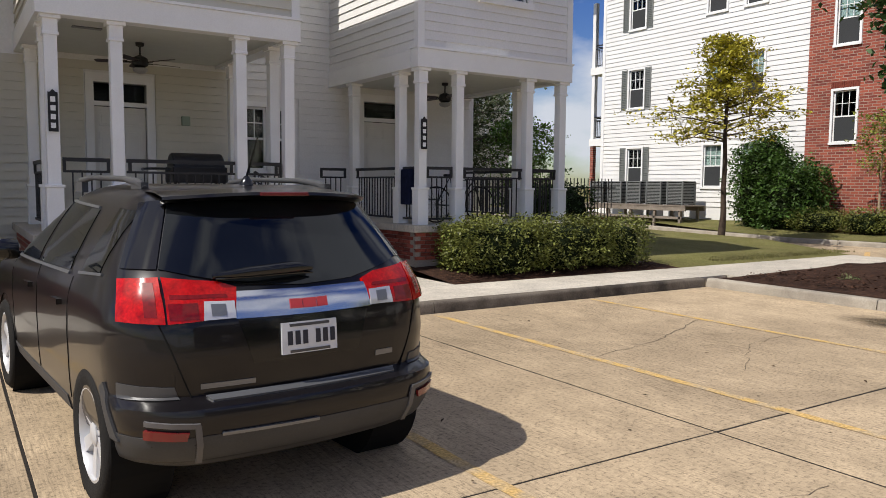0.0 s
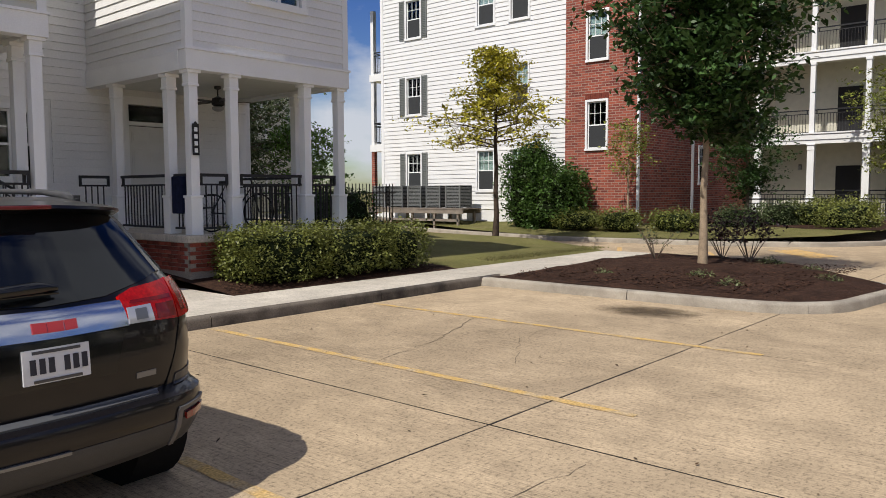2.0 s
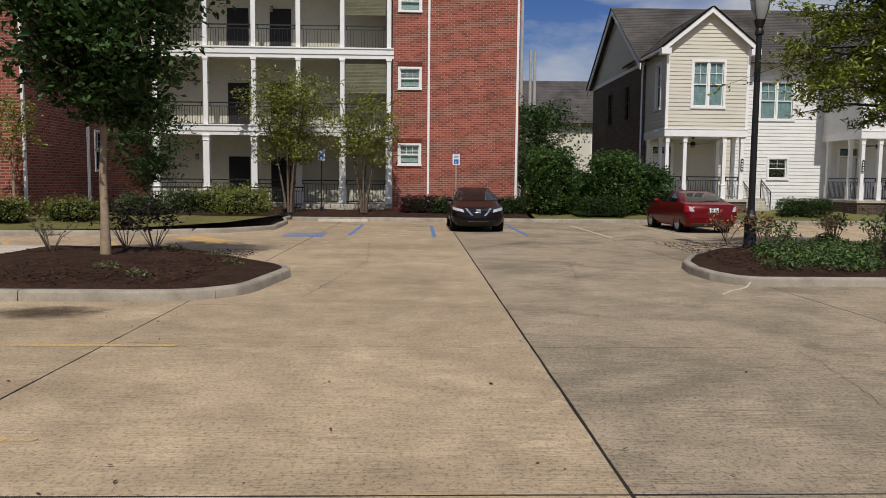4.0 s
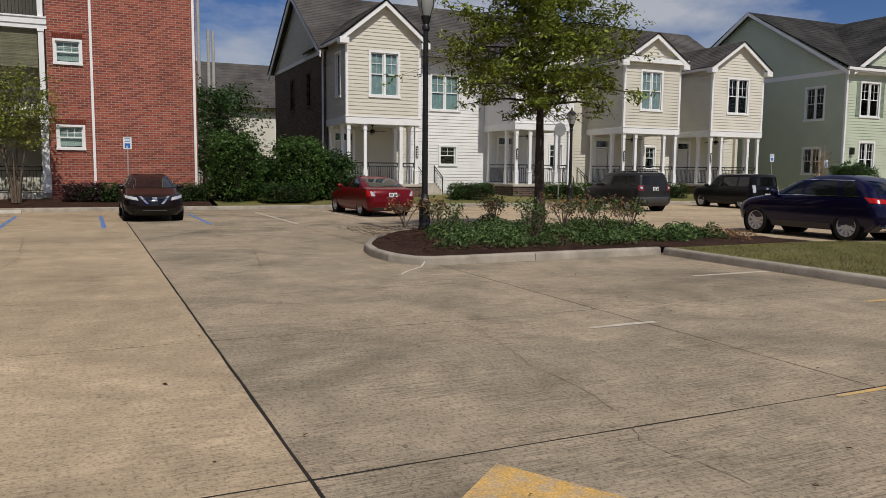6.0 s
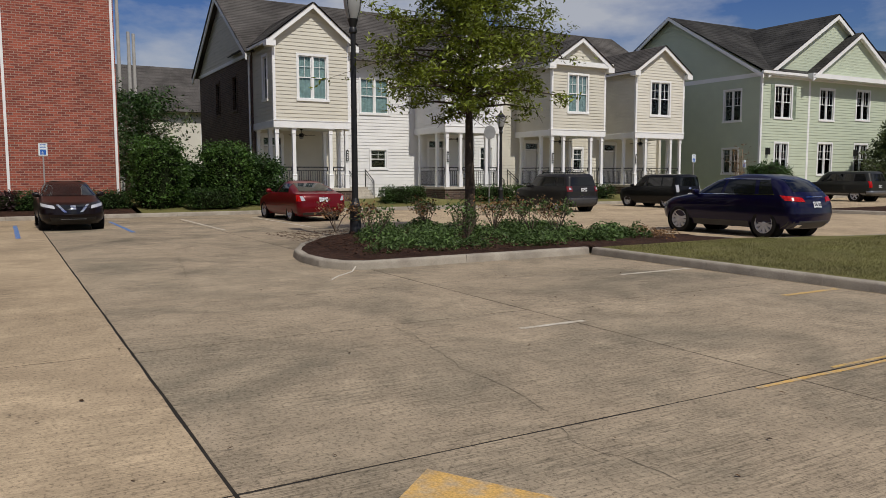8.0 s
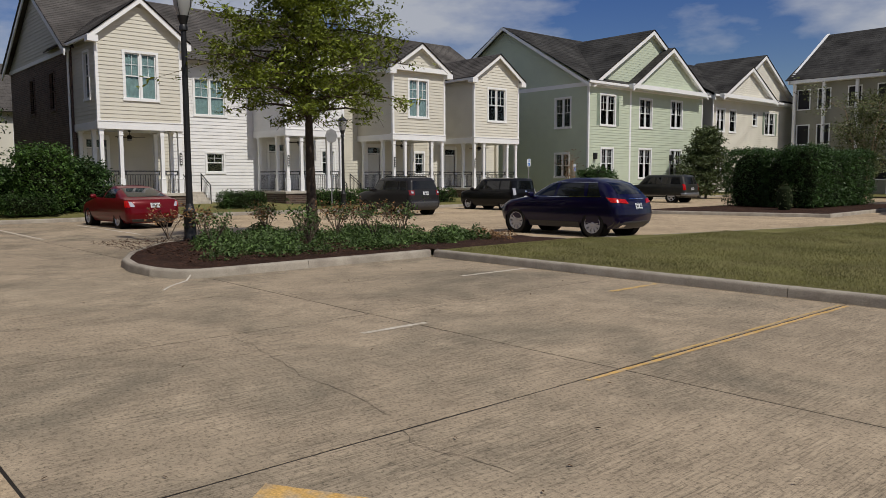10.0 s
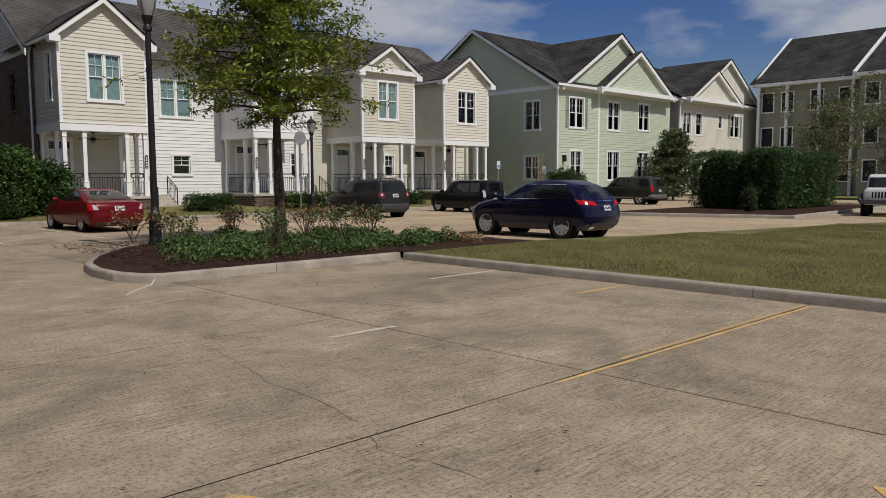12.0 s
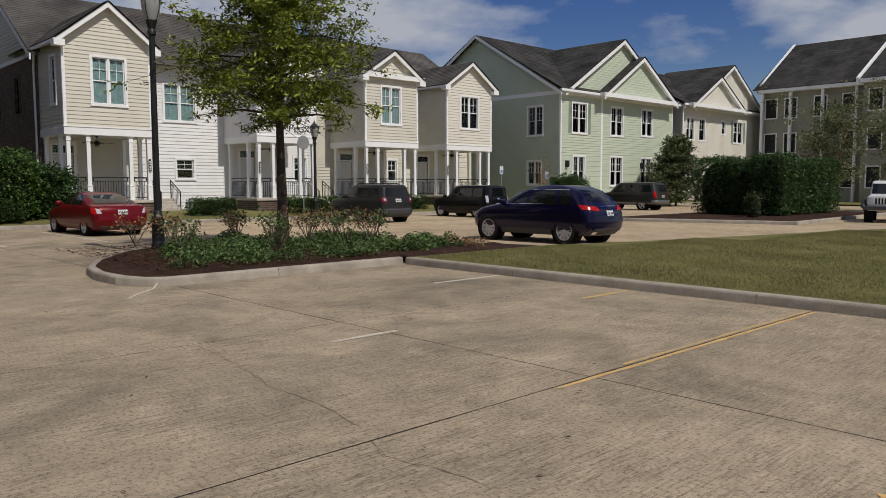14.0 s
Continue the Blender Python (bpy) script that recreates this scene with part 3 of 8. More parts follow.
def bed(name, poly, z, material, label, category, rough=0.03, step=0.35, rise=None, kind="structure"):
    """A planted or turfed surface over a polygon, softly uneven."""
    xs, ys = [p[0] for p in poly], [p[1] for p in poly]

    def inside(x, y):
        r = False
        for (x0, y0), (x1, y1) in zip(poly, poly[1:] + poly[:1]):
            if (y0 > y) != (y1 > y) and x < (x1 - x0) * (y - y0) / (y1 - y0) + x0:
                r = not r
        return r

    bm = bmesh.new()
    edge = [bm.verts.new((x, y, z + (rise(x, y) if rise else 0))) for x, y in poly]
    face = bm.faces.new(edge)
    for axis, lo, hi in ((0, min(xs), max(xs)), (1, min(ys), max(ys))):
        k = int((hi - lo) / step)
        for i in range(1, k):
            c = [0, 0, 0]
            c[axis] = lo + (hi - lo) * i / k
            nn = [0, 0, 0]
            nn[axis] = 1
            bmesh.ops.bisect_plane(bm, geom=bm.verts[:] + bm.edges[:] + bm.faces[:], plane_co=c, plane_no=nn)
    for v in bm.verts:
        if rise:
            v.co.z = z + rise(v.co.x, v.co.y)
        if not v.is_boundary:
            v.co.z += rough * noise.noise((v.co.x * 1.7, v.co.y * 1.7, 0.3)) + rough * 0.6
    bmesh.ops.recalc_face_normals(bm, faces=bm.faces[:])
    if sum(f.normal.z for f in bm.faces) < 0:
        bmesh.ops.reverse_faces(bm, faces=bm.faces[:])
    me = bpy.data.meshes.new(name)
    bm.to_mesh(me)
    bm.free()
    me.materials.append(material)
    me.polygons.foreach_set("use_smooth", [True] * len(me.polygons))
    return tagged(new(name, me), label, category, kind=kind)


def up_north(x, y):
    return min(max((y - 10.0) / 2.5, 0), 1) * 0.2


bed("mulch_bed", [(6.36, 10.0), (11.6, 10.0), (11.6, 13.0), (6.36, 13.0)], 0.15, M_SOIL, "dark shredded mulch bed under the porch hedge", "mulch", rise=up_north)
bed("mulch_bed", [(-12.0, 10.0), (4.61, 10.0), (4.61, 12.2), (-12.0, 12.2)], 0.15, M_SOIL, "dark mulch bed before the porch", "mulch", rise=up_north)
bed("lawn", [(11.6, 10.0), (17.6, 10.0), (18.3, 14.0), (18.7, 20.0), (19.2, 40.0), (-30.0, 40.0), (-30.0, 12.3), (4.6, 12.3), (4.6, 14), (6.36, 14), (6.36, 13.0), (11.6, 13.0)], 0.15, M_GRASS, "mown lawn round the yellowing young tree", "lawn", step=0.8, rise=up_north)

# planted island beside the stalls, with its kerb
isl = [(10.62, 8.62), (10.62, 4.3)] + arc(11.9, 4.0, 1.28, 180, 262, 8)[1:] + [(13.4, 2.52)] + arc(13.3, 4.0, 1.48, -85, -25, 6)[1:] + [(15.4, 3.9), (16.2, 4.7), (17.0, 6.0), (17.4, 8.45)]
kerb("kerb", isl, 1, "pale concrete kerb round the mulched island", seg=2.6)
bed("mulch_bed", offset(isl, 0.16) + [(10.78, 8.46)], 0.14, M_SOIL, "dark brown mulch on the tree island", "mulch", rough=0.06, rise=lambda x, y: 0.1 * math.exp(-((x - 14.2) ** 2 + (y - 6.2) ** 2) / 7))

# road to the north-east, its far kerb and the apartment lawn
farroad = [(34.0, 5.75), (31.6, 5.75), (29.5, 5.3), (26.0, 5.15), (24.4, 6.3), (22.9, 9.0), (22.1, 14.5), (23.0, 19.0), (24.2, 23.0), (26.0, 30.0), (28.0, 40.0)]
kerb("kerb", farroad[::-1], 1, "pale concrete kerb along the apartment lawn")


def up_apt(x, y):
    return min(max((x - 22.5) / 3.5, 0), 1) * 0.3


bed("lawn", offset(farroad, -0.16)[2:] + [(60, 40), (60, 13.0), (29.5, 13.0), (26.2, 7.2), (26.2, 5.4)], 0.15, M_GRASS, "lawn strip before the apartment block", "lawn", step=0.9, rise=up_apt)
bed("mulch_bed", [(26.0, 5.35), (29.5, 5.5), (31.6, 5.95), (34.0, 5.95), (36.5, 5.95), (36.5, 13.05), (29.0, 13.05), (25.9, 7.5)], 0.17, M_SOIL, "mulch bed with shrubs by the breezeway", "mulch", rise=up_apt)
kerb("kerb", [(32.2, -9.4), (32.2, 5.6)], -1, "pale concrete kerb behind the accessible stalls")
bed("mulch_bed", [(32.36, -4.4), (34.9, -4.4), (34.9, 5.7), (32.36, 5.7)], 0.15, M_SOIL, "mulch bed at the foot of the brick wall", "mulch", rise=lambda x, y: (x - 32.36) * 0.1)

# east side: kerb and lawns of the row of houses
kerb("kerb", [(32.2, -62.0), (32.2, -9.4)], -1, "pale concrete kerb along the row of houses")
bed("lawn", [(32.36, -62.0), (60, -62.0), (60, -4.6), (32.36, -4.6)], 0.15, M_GRASS, "lawn of the row of houses", "lawn", step=1.6, rise=lambda x, y: min(max((x - 32.4) / 2.2, 0), 1) * 0.25)
bed("lawn", [(20.0, -62.2), (60, -62.2), (60, -110.0), (8.0, -110.0), (8.0, -64.0)], 0.12, M_GRASS, "lawn by the far house", "lawn", step=3.0)

# south island and lawn
isl2 = [(-40, -10.42), (12.45, -10.42)]
kerb("kerb", isl2, -1, "grey concrete kerb along the lawn", seg=4.2)
nose2 = [(12.5, -10.42), (12.48, -5.9), (12.5, -5.3), (12.75, -4.95), (13.3, -4.75), (14.2, -4.72), (15.2, -4.92), (16.6, -5.55), (18.3, -6.75), (19.5, -8.6), (19.9, -10.4), (19.2, -12.2), (17.4, -13.6), (14.2, -14.6), (12.6, -15.0)]
kerb("kerb", nose2, -1, "grey concrete kerb with chips round the planted island", seg=2.8)
bed("mulch_bed", offset(nose2, -0.16) + [(12.3, -14.9), (12.3, -10.6), (12.66, -10.6)], 0.14, M_SOIL, "dark mulch under low junipers on the island", "mulch", rough=0.04)
LAWN = [(-40, -10.58), (12.4, -10.58), (12.4, -15.0), (11.7, -17.0), (8.7, -29.3), (7.6, -34), (-40, -34)]
kerb("kerb", [(12.5, -14.9), (11.85, -17.0), (8.85, -29.3), (7.75, -34)], -1, "low kerb at the lawn's far edge")
bed("lawn", LAWN, 0.15, M_GRASS, "sunlit mown lawn with drying patches", "lawn", step=0.8, rough=0.02)
kerb("kerb", [(21.0, -29.6), (12.9, -31.9), (13.6, -46.2), (21.0, -46.2)], 1, "low kerb round the clipped hedge", seg=5)
bed("mulch_bed", [(20.9, -29.8), (13.06, -32.05), (13.76, -46.0), (20.9, -46.0)], 0.14, M_SOIL, "mulch round the clipped hedge", "mulch", step=0.8)


# painted lines
def stripe(name, x0, x1, y0, y1, material, label):
    rnd = random.Random(int(x0 * 97 + y0 * 13))
    k = max(2, int(max(x1 - x0, y1 - y0) / 0.25))
    a, b = [], []
    for i in range(k + 1):
        t = i / k
        j1, j2 = rnd.uniform(-0.008, 0.008), rnd.uniform(-0.008, 0.008)
        if y1 - y0 > x1 - x0:
            a.append((x0 + j1, y0 + (y1 - y0) * t, 0.004))
            b.append((x1 + j2, y0 + (y1 - y0) * t, 0.004))
        else:
            a.append((x0 + (x1 - x0) * t, y1 + j1, 0.004))
            b.append((x0 + (x1 - x0) * t, y0 + j2, 0.004))
    return tagged(part(name, MB().grid([b, a]), material), label, "painted line", group="stall lines", kind="structure")


for x in (-3.2, -0.45, 2.31, 5.05, 7.86):
    stripe("stall_line", x - 0.05, x + 0.05, 2.75, 8.5, M_FADED, "worn yellow stall line on concrete")
stripe("stall_line", 4.09, 4.145, -10.3, -4.9, M_YELLOW, "worn yellow stall line along a joint")
stripe("stall_line", 4.195, 4.235, -10.3, -6.0, M_FADED, "faded yellow stall line along a joint")
stripe("stall_line", 6.9, 6.98, -5.55, -4.65, M_WHITELINE, "faded pale stall line on concrete")
stripe("stall_line", 6.9, 7.0, -10.3, -9.1, M_FADED, "faded stall line on concrete")
stripe("stall_line", 9.68, 9.78, -10.35, -8.7, M_WHITELINE, "faded stall line on concrete")
for y in (-11.8, -8.3, -5.6):
    stripe("stall_line", 23.4, 30.0, y - 0.05, y + 0.05, M_WHITELINE, "white stall line before the houses")
for y in (-19.5, -24.0, -28.5, -33.0, -37.6):
    stripe("stall_line", 26.8, 31.9, y - 0.05, y + 0.05, M_WHITELINE, "white stall line before the houses")
for x0, y in ((23.6, 2.45), (23.2, -0.15), (23.9, -3.1)):
    stripe("accessible_line", x0, x0 + 5.9, y - 0.06, y + 0.06, M_BLUE, "blue stall line of the accessible bays")
solid("road_marking", MB().add([(20.2, 5.7, 0.006), (22.0, 7.3, 0.006), (22.9, 6.8, 0.006), (21.0, 5.2, 0.006)], [(0, 3, 2, 1)]), M_YELLOW, "yellow tactile patch where the walk meets the road", "road marking", kind="structure")
# large yellow direction marks
solid("road_marking", MB().add([(3.97, -1.88, 0.004), (2.9, -2.5, 0.004), (2.75, -2.05, 0.004), (3.6, -1.45, 0.004)], [(0, 3, 2, 1)]), M_YELLOW, "broad worn yellow arrow mark on concrete", "road marking", kind="structure")
solid("road_marking", MB().add([(1.6, -4.44, 0.004), (0.9, -4.8, 0.004), (0.8, -4.3, 0.004), (1.3, -4.1, 0.004)], [(0, 3, 2, 1)]), M_YELLOW, "broad worn yellow arrow mark on concrete", "road marking", kind="structure")
for i in range(6):
    y = 7.2 + i * 2.7
    solid("road_marking", MB().add([(18.3, y, 0.004), (20.6, y + 1.2, 0.004), (20.6, y + 1.35, 0.004), (18.3, y + 0.15, 0.004)], [(0, 1, 2, 3)]), M_YELLOW, "slanted yellow stall line on the side road", "road marking", group="side road lines", kind="structure")


# ---- townhouse pieces ----
def column(parent, x, y, z0, z1, r=0.08, base=0.62):
    """A square porch column: tall plinth, shaft, cap mouldings."""
    b, q = r + 0.026, math.sqrt(2)
    prof = [(b, z0), (b, z0 + base), (b + 0.015, z0 + base), (b + 0.015, z0 + base + 0.04), (r, z0 + base + 0.04), (r, z1 - 0.26), (r + 0.02, z1 - 0.26), (r + 0.02, z1 - 0.22),
            (r + 0.01, z1 - 0.22), (r + 0.01, z1 - 0.05), (r + 0.045, z1 - 0.05), (r + 0.045, z1)]
    mb = MB().lathe([(p * q, z) for p, z in prof], 4, Matrix.Translation((x, y, 0)) @ Matrix.Rotation(math.pi / 4, 4, "Z"))
    return part("column", mb, M_WHITE, parent, bevel=0.008)


def railing(parent, p, q, z, h=1.0, gap=0.115):
    """Black iron rail between two posts: double top rail, bottom rail, balusters."""
    p, q = Vector((*p, z)), Vector((*q, z))
    d = q - p
    k = max(2, round(d.length / gap))
    mb = MB()
    for hh, r in ((h, 0.026), (h - 0.16, 0.016), (0.1, 0.018)):
        a = math.atan2(d.y, d.x)
        m = Matrix.Translation(p + Vector((0, 0, hh))) @ Matrix.Rotation(a, 4, "Z")
        mb.box(0, d.length, -r, r, -r, r, m)
    for i in range(1, k):
        c = p + d * i / k
        mb.box(c.x - 0.009, c.x + 0.009, c.y - 0.009, c.y + 0.009, z + 0.1, z + h - 0.16)
    for c in (p + d * 0.03, q - d * 0.03):
        mb.box(c.x - 0.02, c.x + 0.02, c.y - 0.02, c.y + 0.02, z + h - 0.16, z + h)
    return part("railing", mb, M_IRON, parent)


def front_door(parent, wall, u0, u1, z0, transom=True):
    """A white panelled door with casing, transom light and lever."""
    h = 2.07
    cs = MB()
    top = z0 + h + (0.42 if transom else 0)
    for a, b in ((u0 - 0.14, u0), (u1, u1 + 0.14)):
        wall.box(cs, a, b, z0, top + 0.16, -0.03, 0.05)
    wall.box(cs, u0, u1, top, top + 0.16, -0.03, 0.05)
    if transom:
        wall.box(cs, u0, u1, z0 + h, z0 + h + 0.08, -0.03, 0.045)
    door = part("door", cs, M_WHITE, parent)
    lf = MB()
    wall.box(lf, u0 + 0.01, u1 - 0.01, z0 + 0.01, z0 + h - 0.01, -0.09, -0.045)
    w = u1 - u0
    for a, b in ((0.1, 0.46), (0.54, 0.9)):
        for c, d in ((0.08, 0.36), (0.42, 0.78), (0.83, 0.95)):
            wall.box(lf, u0 + w * a, u0 + w * b, z0 + h * c, z0 + h * d, -0.046, -0.036)
            wall.box(lf, u0 + w * a + 0.04, u0 + w * b - 0.04, z0 + h * c + 0.04, z0 + h * d - 0.04, -0.037, -0.028)
    part("door_leaf", lf, M_DOOR, door, bevel=0.004)
    if transom:
        tp = MB()
        wall.box(tp, u0 + 0.03, u1 - 0.03, z0 + h + 0.1, top - 0.02, -0.07, -0.06)
        part("transom_pane", tp, M_GLASS, door)
    kn = MB().lathe([(0.01, 0), (0.03, 0.01), (0.012, 0.03), (0.03, 0.05), (0.02, 0.075), (0.001, 0.08)], 12,
                    Matrix.Translation(wall.m @ Vector((u1 - 0.08, -0.045, z0 + 0.95))) @ Vector((0, 0, 1)).rotation_difference(Vector((*wall.n, 0))).to_matrix().to_4x4())
    part("door_knob", kn, M_POLE, door, smooth=50)
    return door


def ceiling_fan(x, y, z, spin=0.3, label="dark bronze ceiling fan with a light bowl on the porch ceiling"):
    th = thing("ceiling_fan", label, "ceiling fan", pose(x, y, z), group="porch fans")
    part("rod", MB().lathe([(0.07, 0), (0.065, -0.05), (0.014, -0.07), (0.014, -0.22)], 14), M_BLACK, th, smooth=40)
    part("motor", MB().lathe([(0.03, -0.2), (0.11, -0.24), (0.13, -0.3), (0.12, -0.36), (0.06, -0.4)], 18), M_BLACK, th, smooth=40)
    part("light_bowl", MB().lathe([(0.06, -0.39), (0.12, -0.41), (0.11, -0.45), (0.06, -0.485), (0.005, -0.495)], 18), M_LAMPGLASS, th, smooth=60)
    for i in range(5):
        a = spin + i * 2 * math.pi / 5
        m = Matrix.Rotation(a, 4, "Z") @ Matrix.Rotation(radians(9), 4, "X")
        arm = MB().box(0.1, 0.22, -0.02, 0.02, -0.325, -0.315, m)
        blade = part("blade", MB().prism([(0.18, -0.05), (0.3, -0.065), (0.62, -0.075), (0.68, -0.05), (0.68, 0.05), (0.62, 0.075), (0.3, 0.065), (0.18, 0.05)], -0.314, -0.306, m), M_FANBLADE, th)
        part("bracket", arm, M_BLACK, blade)
    return th


def shingle_roof(parent, quad, rows=None, thick=0.06, exposure=0.22, material=M_ROOF):
    """A roof slope over four corners (eave a, eave b, ridge b, ridge a), in lapped courses."""
    a, b, c, d = [Vector(p) for p in quad]
    n = (b - a).cross(d - a).normalized()
    if n.z < 0:
        n = -n
    k = rows or max(2, round((d - a).length / exposure))
    rows = [[a, b]]
    for i in range(k):
        t0, t1 = i / k, (i + 1) / k
        rows.append([a.lerp(d, t0) + n * thick, b.lerp(c, t0) + n * thick])
        rows.append([a.lerp(d, t1) + n * (thick - 0.012), b.lerp(c, t1) + n * (thick - 0.012)])
    rows += [[d, c], [a, b]]
    mb = MB().grid(rows)
    return part("roof", mb, material, parent)


def rake(parent, wall, pts, w0, w1, deep=0.24, material=M_WHITE):
    """White fascia along a gable's slopes. pts: (u, v) from eave to apex to eave."""
    mb = MB()
    for (u0, v0), (u1, v1) in zip(pts, pts[1:]):
        wall.poly(mb, [(u0, v0), (u1, v1), (u1, v1 - deep), (u0, v0 - deep)], w0, w1)
    return part("fascia", mb, material, parent)


def front_block(h, wall, u0, u1, deep, floor, beam, eave, apex, body, pieces=False, exposure=0.16, win=None, lights=2, shade="curtain", gable=True, holes_side=(), pediment=False, roof_back=6.0, side=None):
    """The upper room over a porch: siding on front and both cheeks, corner boards, frieze beam, gable and roof. wall's w = 0 is the front face; w < 0 goes in."""
    side = side or body
    mid = (u0 + u1) / 2
    hole = [win] if win else []
    core = MB()
    wall.core(core, u0 + 0.03, u1 - 0.03, beam + 0.3, eave, hole, -0.2, 0)
    body_part = part("wall", core, body, h)
    L = Wall(*(wall.m @ Vector((u0, 0, 0)))[:2], (-wall.n[0], -wall.n[1]), (-wall.u[0], -wall.u[1]))
    R = Wall(*(wall.m @ Vector((u1, 0, 0)))[:2], (-wall.n[0], -wall.n[1]), (wall.u[0], wall.u[1]))
    for s in (L, R):
        part("cheek_wall", s.core(MB(), 0.21, deep, beam + 0.3, eave, holes_side if s is L else (), -0.2, -0.005), side, h)
    siding(body_part if pieces else h, wall, u0 + 0.1, u1 - 0.1, beam + 0.32, eave - (0.0 if gable and not pediment else 0.2), body, [(w[0] - 0.1, w[1] + 0.1, w[2] - 0.1, w[3] + 0.1) for w in hole], None, exposure, pieces)
    for s in (L, R):
        siding(body_part if pieces else h, s, 0.1, deep, beam + 0.32, eave, side, [(a - 0.1, b + 0.1, c - 0.1, d + 0.1) for a, b, c, d in holes_side] if s is L else (), None, exposure, pieces)
    for w_ in holes_side:
        window(h, L, *w_, rows=(2, 2), shade=None, casing=0.11)
    for a, b in ((u0 - 0.03, u0 + 0.1), (u1 - 0.1, u1 + 0.03)):
        part("corner_board", wall.box(MB(), a, b, beam + 0.36, eave, -0.1, 0.032), M_WHITE, h)
    part("porch_beam", wall.box(MB(), u0 - 0.04, u1 + 0.04, beam, beam + 0.32, -0.2, 0.045), M_WHITE, h, bevel=0.006)
    for s in (L, R):
        part("porch_beam", s.box(MB(), 0.2, deep, beam, beam + 0.32, -0.22, 0.045), M_WHITE, h, bevel=0.006)
    part("drip_board", wall.box(MB(), u0 - 0.06, u1 + 0.06, beam + 0.32, beam + 0.36, -0.2, 0.07), M_WHITE, h)
    ce = MB()
    wall.box(ce, u0 + 0.18, u1 - 0.18, beam + 0.06, beam + 0.12, -deep, -0.18)
    part("porch_ceiling", ce, M_CEIL, h)
    if win:
        window(h, wall, *win, lights=lights, rows=(2, 2), shade=shade, casing=0.11)
    if gable:
        ov = 0.32
        slope = (apex - eave) / ((u1 - u0) / 2)
        g = MB()
        wall.poly(g, [(u0, eave), (u1, eave), (mid, apex)], -0.2, 0)
        gp = part("gable", g, body, h)
        siding(gp if pieces else h, wall, u0, u1, eave + (0.25 if pediment else 0), apex - 0.15, body, (), lambda v: (u0 + (v - eave) / slope + 0.12, u1 - (v - eave) / slope - 0.12), exposure, pieces, "gable_siding")
        rake(h, wall, [(u0 - ov, eave - ov * slope + 0.1), (mid, apex + 0.1), (u1 + ov, eave - ov * slope + 0.1)], 0.25, 0.32)
        rake(h, wall, [(u0 - ov, eave - ov * slope + 0.06), (mid, apex + 0.06), (u1 + ov, eave - ov * slope + 0.06)], 0.0, 0.25, 0.05)
        if pediment:
            pb = MB()
            wall.box(pb, u0 - ov, u1 + ov, eave - 0.18, eave + 0.08, 0.0, 0.3)
            part("pediment", pb, M_WHITE, h)
        for a, b in ((u0 - ov - 0.06, u0 + 0.06), (u1 - 0.06, u1 + ov + 0.06)):
            part("cornice_return", wall.box(MB(), a, b, eave - ov * slope - 0.2, eave - ov * slope + 0.06, -0.1, 0.33), M_WHITE, h)

        def P(u, v, w):
            return tuple(wall.m @ Vector((u, w, v)))
        for s in (u0 - ov, u1 + ov):
            e = eave - ov * slope + 0.1
            shingle_roof(h, [P(s, e, 0.36), P(s, e, -roof_back), P(mid, apex + 0.1, -roof_back), P(mid, apex + 0.1, 0.36)])
            gut = MB()
            wall.box(gut, s - 0.05, s + 0.05, e - 0.14, e - 0.02, -deep, 0.3)
            part("gutter", gut, M_WHITE, h)
    return L, R


def porch_floor(h, wall, u0, u1, deep, floor, ground, brick=True, face=M_BRICK):
    mb = MB()
    wall.box(mb, u0 - 0.16, u1 + 0.16, floor - 0.12, floor, -deep, 0.16)
    part("porch_slab", mb, M_WALK, h, bevel=0.01)
    b = MB()
    wall.box(b, u0 - 0.1, u1 + 0.1, ground - 0.1, floor - 0.12, -deep, 0.1)
    return part("porch_base", b, face, h)


def stoop(h, wall, u0, u1, floor, ground, w_start, run=0.28):
    """Concrete steps going down outwards from the porch or wall."""
    k = max(2, round((floor - ground) / 0.17))
    rise = (floor - ground) / k
    mb = MB()
    for i in range(k):
        wall.box(mb, u0, u1, ground - 0.05, floor - i * rise, w_start + i * run, w_start + (i + 1) * run)
    part("steps", mb, M_WALK, h, bevel=0.008)
    for u in (u0 + 0.06, u1 - 0.06):
        r = MB()
        top = [wall.m @ Vector((u, w_start + i * run * k, floor - i * (floor - ground) + 0.92)) for i in (0, 1)]
        r.tube(top, 0.022, 8)
        r.tube([t - Vector((0, 0, 0.16)) for t in top], 0.014, 6)
        for i in range(8):
            p = top[0].lerp(top[1], (i + 0.5) / 8)
            r.tube([p, p - Vector((0, 0, 0.86))], 0.01, 6)
        for p in top:
            r.tube([p, p - Vector((0, 0, 0.93))], 0.022, 6)
        part("stair_rail", r, M_IRON, h)


def number_plate(x, y, z, n, digits=4):
    """A black vertical plaque with pale bars."""
    w = Wall(x, y, (-n[1], n[0]), n)
    th = thing("house_plaque", "black vertical plaque with pale marks on a porch column", "house plaque", group="house plaques")
    mb = MB()
    w.box(mb, -0.06, 0.06, z - 0.26, z + 0.26, 0.0, 0.015)
    w.poly(mb, [(-0.035, z + 0.26), (0.035, z + 0.26), (0.0, z + 0.3)], 0.0, 0.015)
    part("plaque", mb, M_BLACK, th)
    for i in range(digits):
        b = MB()
        w.box(b, -0.03, 0.03, z + 0.13 - i * 0.115, z + 0.2 - i * 0.115, 0.015, 0.019)
        part("bar", b, M_WHITE, th)
    return th


# ---- the white house beside the stalls ----
FLOOR, BEAM, GND = 1.0, 3.72, 0.36
hw = thing("house", "white lap-sided townhouse with porches on slim square columns", "house")
front = Wall(0, 11.55, (1, 0), (0, -1))
